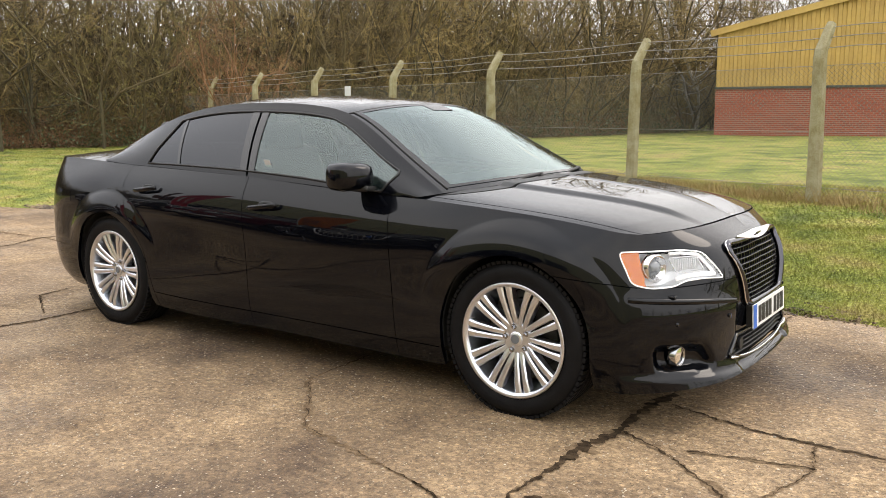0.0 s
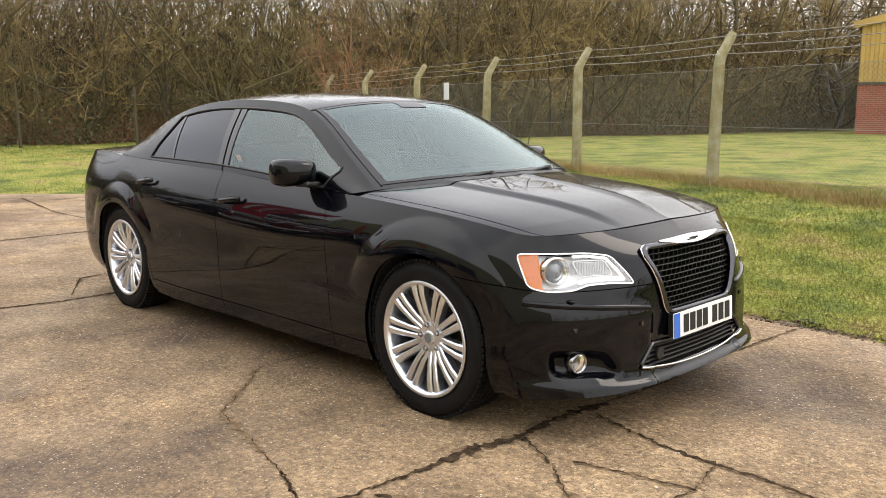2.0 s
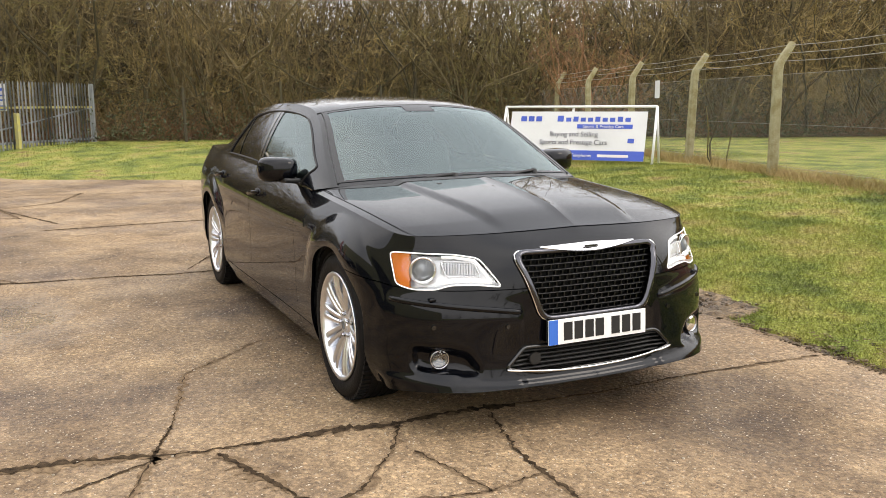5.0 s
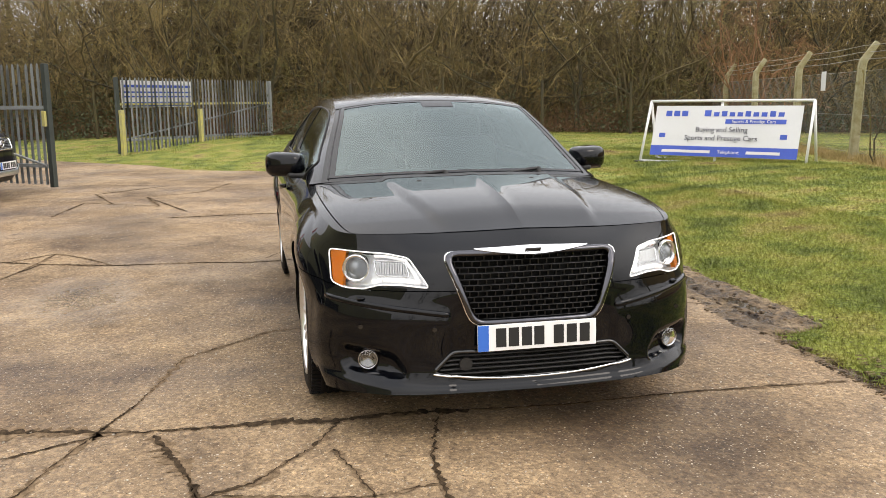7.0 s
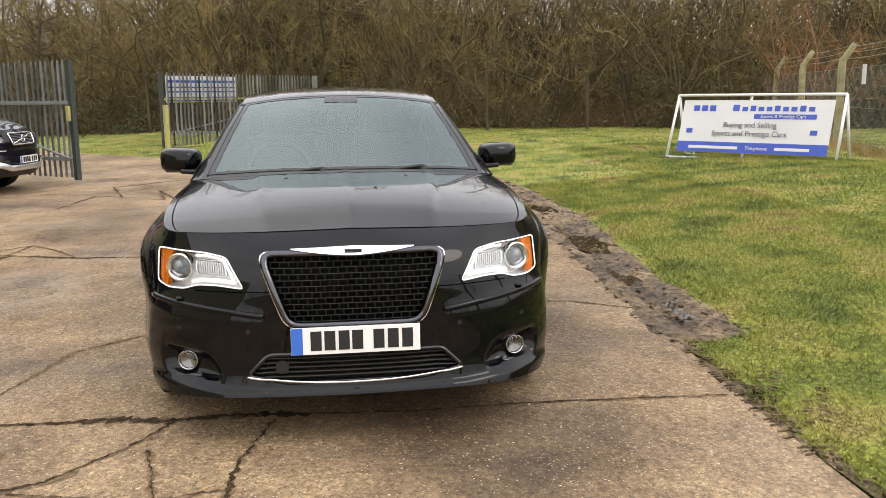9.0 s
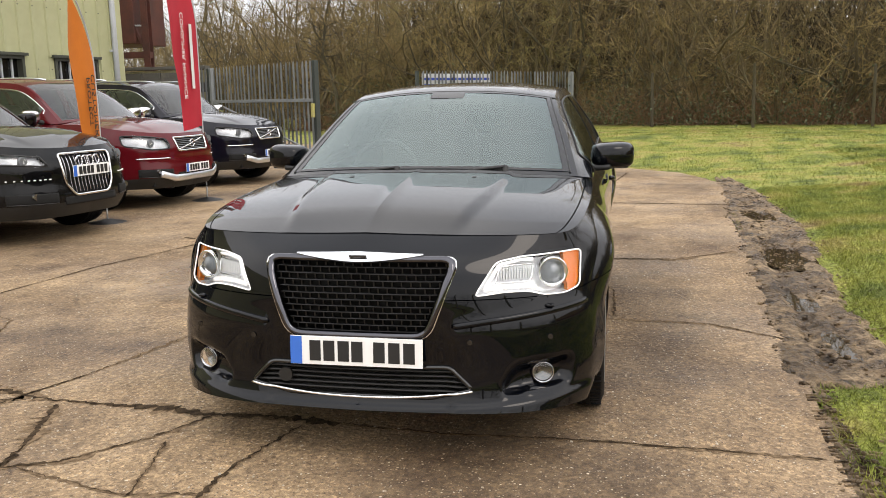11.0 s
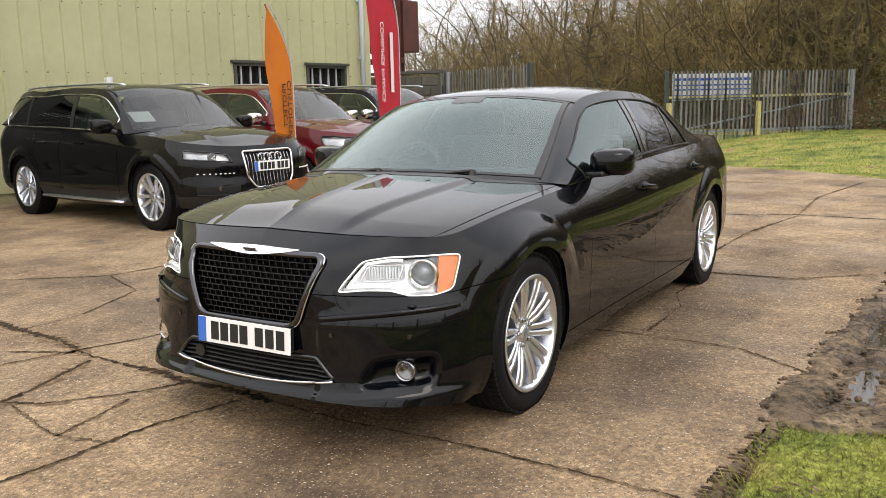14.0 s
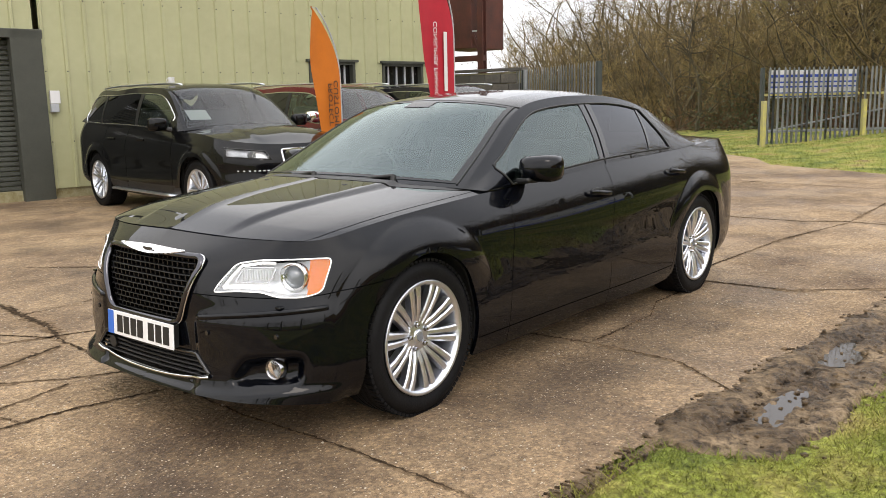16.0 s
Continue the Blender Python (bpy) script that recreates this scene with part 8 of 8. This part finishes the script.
# On the field's side the soil dips under the turf instead of ending on top of it.
dip = smoothstep((0.45 - cover) / 0.75) * smoothstep((MD - 0.01) / 0.06)
ZZ = ZZ * (1 - dip) + (height(XX, YY) - 0.015) * dip
live = cover > np.where(MD > 0.03, -0.40, -0.12)
face_on = live[:-1, :-1] | live[1:, :-1] | live[:-1, 1:] | live[1:, 1:]
ids = np.arange(XX.size).reshape(XX.shape)
fs = np.stack([ids[:-1, :-1], ids[:-1, 1:], ids[1:, 1:], ids[1:, :-1]], -1)[face_on]
used, inv = np.unique(fs, return_inverse=True)
ob = mesh_of("mud_verge", np.stack([XX, YY, ZZ], -1).reshape(-1, 3)[used], inv.reshape(-1, 4).tolist(), M_MUD, smooth=True)
tagged(ob, "churned wet mud with ruts along the concrete edge", "mud", kind="structure")
for k, (x, y, rx, ry, rot) in enumerate(POOLS):
    bm = bmesh.new()
    ring = [bm.verts.new((x + 1.45 * rx * math.cos(2 * math.pi * i / 40), y + 1.45 * ry * math.sin(2 * math.pi * i / 40), WATER_Z[k])) for i in range(40)]
    bm.faces.new(ring)
    tagged(part("puddle", bm, M_WATER), "shallow brown puddle in the mud", "puddle", "puddles", "structure")

def crumbs(name, label, category, n, material, r0, r1, pick):
    """Small broken lumps lying on the ground, joined in one mesh."""
    x, y = rg.uniform(-8.5, 3.2, n * 8), rg.uniform(-4.5, 3.3, n * 8)
    d = signed_to_concrete(x, y)
    ok_ = pick(x, y, d)
    x, y, d = x[ok_][:n], y[ok_][:n], d[ok_][:n]
    z = np.where(d < 0, 0.0, np.where(mud_cover(x, y, d) > 0.3, turf(x, y) - 0.014, height(x, y) + 0.012))
    corner = np.array([(a, b, c) for a in (-1, 1) for b in (-1, 1) for c in (-1, 1)], float)
    vs_, fs_ = [], []
    for i in range(len(x)):
        r = rg.uniform(r0, r1) * rg.uniform(0.4, 1.0)
        q = corner * rg.uniform(0.45, 1.0, (8, 3)) * r * np.array([1, 1, 0.6])
        th = rg.uniform(0, 6.28)
        vs_ += [(x[i] + u * math.cos(th) - v * math.sin(th), y[i] + u * math.sin(th) + v * math.cos(th), z[i] + w + r * 0.35) for u, v, w in q]
        o = 8 * i
        fs_ += [tuple(o + k for k in f_) for f_ in ((0, 1, 3, 2), (4, 6, 7, 5), (0, 4, 5, 1), (2, 3, 7, 6), (0, 2, 6, 4), (1, 5, 7, 3))]
    tagged(mesh_of(name, vs_, fs_, material, smooth=True), label, category, kind="stuff")


crumbs("soil_crumbs", "dark crumbs of soil along the muddy edge", "soil", 4200, M_MUD, 0.005, 0.019, lambda x, y, d: (d > -0.35) & (d < 0.9) & (mud_cover(x, y, d) > -0.45) & (rg.uniform(0, 1, len(x)) < np.exp(-np.abs(d) * 1.5)))
M_GRIT = mat("pale_grit", (0.30, 0.24, 0.17), 0.9, color2=(0.60, 0.54, 0.45), scale=18)
crumbs("loose_grit", "loose pale grit scattered over the concrete", "grit", 1800, M_GRIT, 0.003, 0.0075, lambda x, y, d: d < -0.05)
M_BLADE = grass_mat("grass_blade", 0.76)
M_STRAW = mat("dead_grass", (0.42, 0.29, 0.13), 0.85, color2=(0.22, 0.17, 0.05), scale=2)
def blades(name, label, n, x0, x1, y0, y1, h0, h1, w, material, test):
    x, y = rg.uniform(x0, x1, n), rg.uniform(y0, y1, n)
    keep_ = test(x, y)
    x, y = x[keep_], y[keep_]
    n = len(x)
    z = height(x, y)
    a, b = rg.uniform(0, 6.28, n), rg.uniform(0, 6.28, n)
    h, le = rg.uniform(h0, h1, n), rg.uniform(0.4, 1.8, n)
    c, s = np.cos(a) * w, np.sin(a) * w
    tip = np.stack([x + np.cos(b) * h * le, y + np.sin(b) * h * le, z + h], 1)
    v = np.stack([np.stack([x - c, y - s, z - 0.005], 1), np.stack([x + c, y + s, z - 0.005], 1), tip], 1).reshape(-1, 3)
    ob = mesh_of(name, v, np.arange(n * 3).reshape(-1, 3).tolist(), material)
    return tagged(ob, label, "grass", kind="stuff")
def mud_clear(x, y):
    d = signed_to_concrete(x, y)
    return (d > 0.02) & ((mud_cover(x, y, d) < 0.30 * rg.uniform(0, 1, len(x))) | (d > 2.0))
blades("grass_tufts", "short green turf beside the concrete", 170000, -9.0, 3.2, 1.7, 5.2, 0.014, 0.046, 0.0032, M_BLADE, mud_clear)
blades("grass_tufts", "short green turf before the fence", 90000, -14, 3.5, 5.0, 8.4, 0.012, 0.036, 0.006, M_BLADE, mud_clear)
blades("grass_tufts", "short green turf across the verge", 60000, -24, -9, -7, 12, 0.015, 0.045, 0.009, M_BLADE, mud_clear)
def along_fence(name, label, n, half, h0, h1, w, material):
    x = rg.uniform(-18, 11, n)
    off = rg.normal(0, half, n) * (0.7 + 0.5 * np.sin(x * 2.3) * np.sin(x * 0.9 + 1))
    y = 7.40 + (x + 3.12) * -0.311 + off
    z = height(x, y)
    a, b = rg.uniform(0, 6.28, n), rg.uniform(0, 6.28, n)
    h, le = rg.uniform(h0, h1, n) * np.exp(-(off / 0.5) ** 2), rg.uniform(0.3, 1.3, n)
    c, sn = np.cos(a) * w, np.sin(a) * w
    tip = np.stack([x + np.cos(b) * h * le, y + np.sin(b) * h * le, z + h], 1)
    v = np.stack([np.stack([x - c, y - sn, z - 0.005], 1), np.stack([x + c, y + sn, z - 0.005], 1), tip], 1).reshape(-1, 3)
    return tagged(mesh_of(name, v, np.arange(n * 3).reshape(-1, 3).tolist(), material), label, "grass", kind="stuff")


along_fence("dead_grass", "tan dead grass along the foot of the fence", 22000, 0.30, 0.04, 0.22, 0.005, M_STRAW)
# tread marks pressed into the soft edge
M_SOIL = mat("pressed_soil", (0.12, 0.10, 0.055), 0.9, color2=(0.075, 0.06, 0.035), scale=6, bump=0.4)
bm = bmesh.new()
for (xa, ya), (xb, yb) in (((1.25, 1.80), (-0.30, 1.90)), ((0.72, 1.86), (0.16, 2.18)), ((0.95, 1.98), (0.40, 2.28))):
    d = math.hypot(xb - xa, yb - ya)
    an = math.degrees(math.atan2(yb - ya, xb - xa))
    for k in range(int(d / 0.034)):
        f = k * 0.034 / d
        x, y = xa + (xb - xa) * f, ya + (yb - ya) * f
        for o in (-0.036, 0.036):
            if rg.uniform() < 0.55:
                box(bm, (0.010, 0.050, 0.012), Matrix.Translation((x, y, 0.001)) @ pose(0, 0, 0, 0, 0, an + 18 * (1 if o > 0 else -1)) @ at(0, o, 0))
tagged(part("tyre_marks", bm, M_MUD), "muddy tyre tread marks pressed into the grass edge", "tyre marks", kind="stuff")
# leafy evergreen bramble among the stems
M_LEAF = mat("bramble_leaf", (0.030, 0.045, 0.014), 0.6, color2=(0.075, 0.085, 0.025), scale=1.5)
nq = 26000
sq = rg.uniform(2.6, 9.0, 90)
cl = EDGE(sq)[:, :2]
ci = rg.randint(0, 90, nq)
q = cl[ci] + rg.normal(0, 0.9, (nq, 2)) + scatter_edge(1, 5, 5.01, 0, 0)[0] * 0
zc_ = np.abs(rg.normal(0, 0.55, nq)) * (0.5 + (ci % 5) * 0.35)
hz = height(q[:, 0], q[:, 1])
U, W_ = rg.normal(0, 1, (nq, 3)), rg.normal(0, 1, (nq, 3))
U /= np.linalg.norm(U, axis=1, keepdims=True)
W_ = np.cross(U, W_)
W_ /= np.linalg.norm(W_, axis=1, keepdims=True)
cpt = np.stack([q[:, 0], q[:, 1], hz + zc_ + 0.05], 1)
sz = rg.uniform(0.025, 0.055, nq)[:, None]
Vq = np.stack([cpt - U * sz, cpt + W_ * sz * 0.6, cpt + U * sz, cpt - W_ * sz * 0.6], 1).reshape(-1, 3)
tagged(mesh_of("bramble_leaves", Vq, np.arange(nq * 4).reshape(-1, 4).tolist(), M_LEAF), "dark green bramble and ivy leaves in the undergrowth", "leaves", kind="stuff")
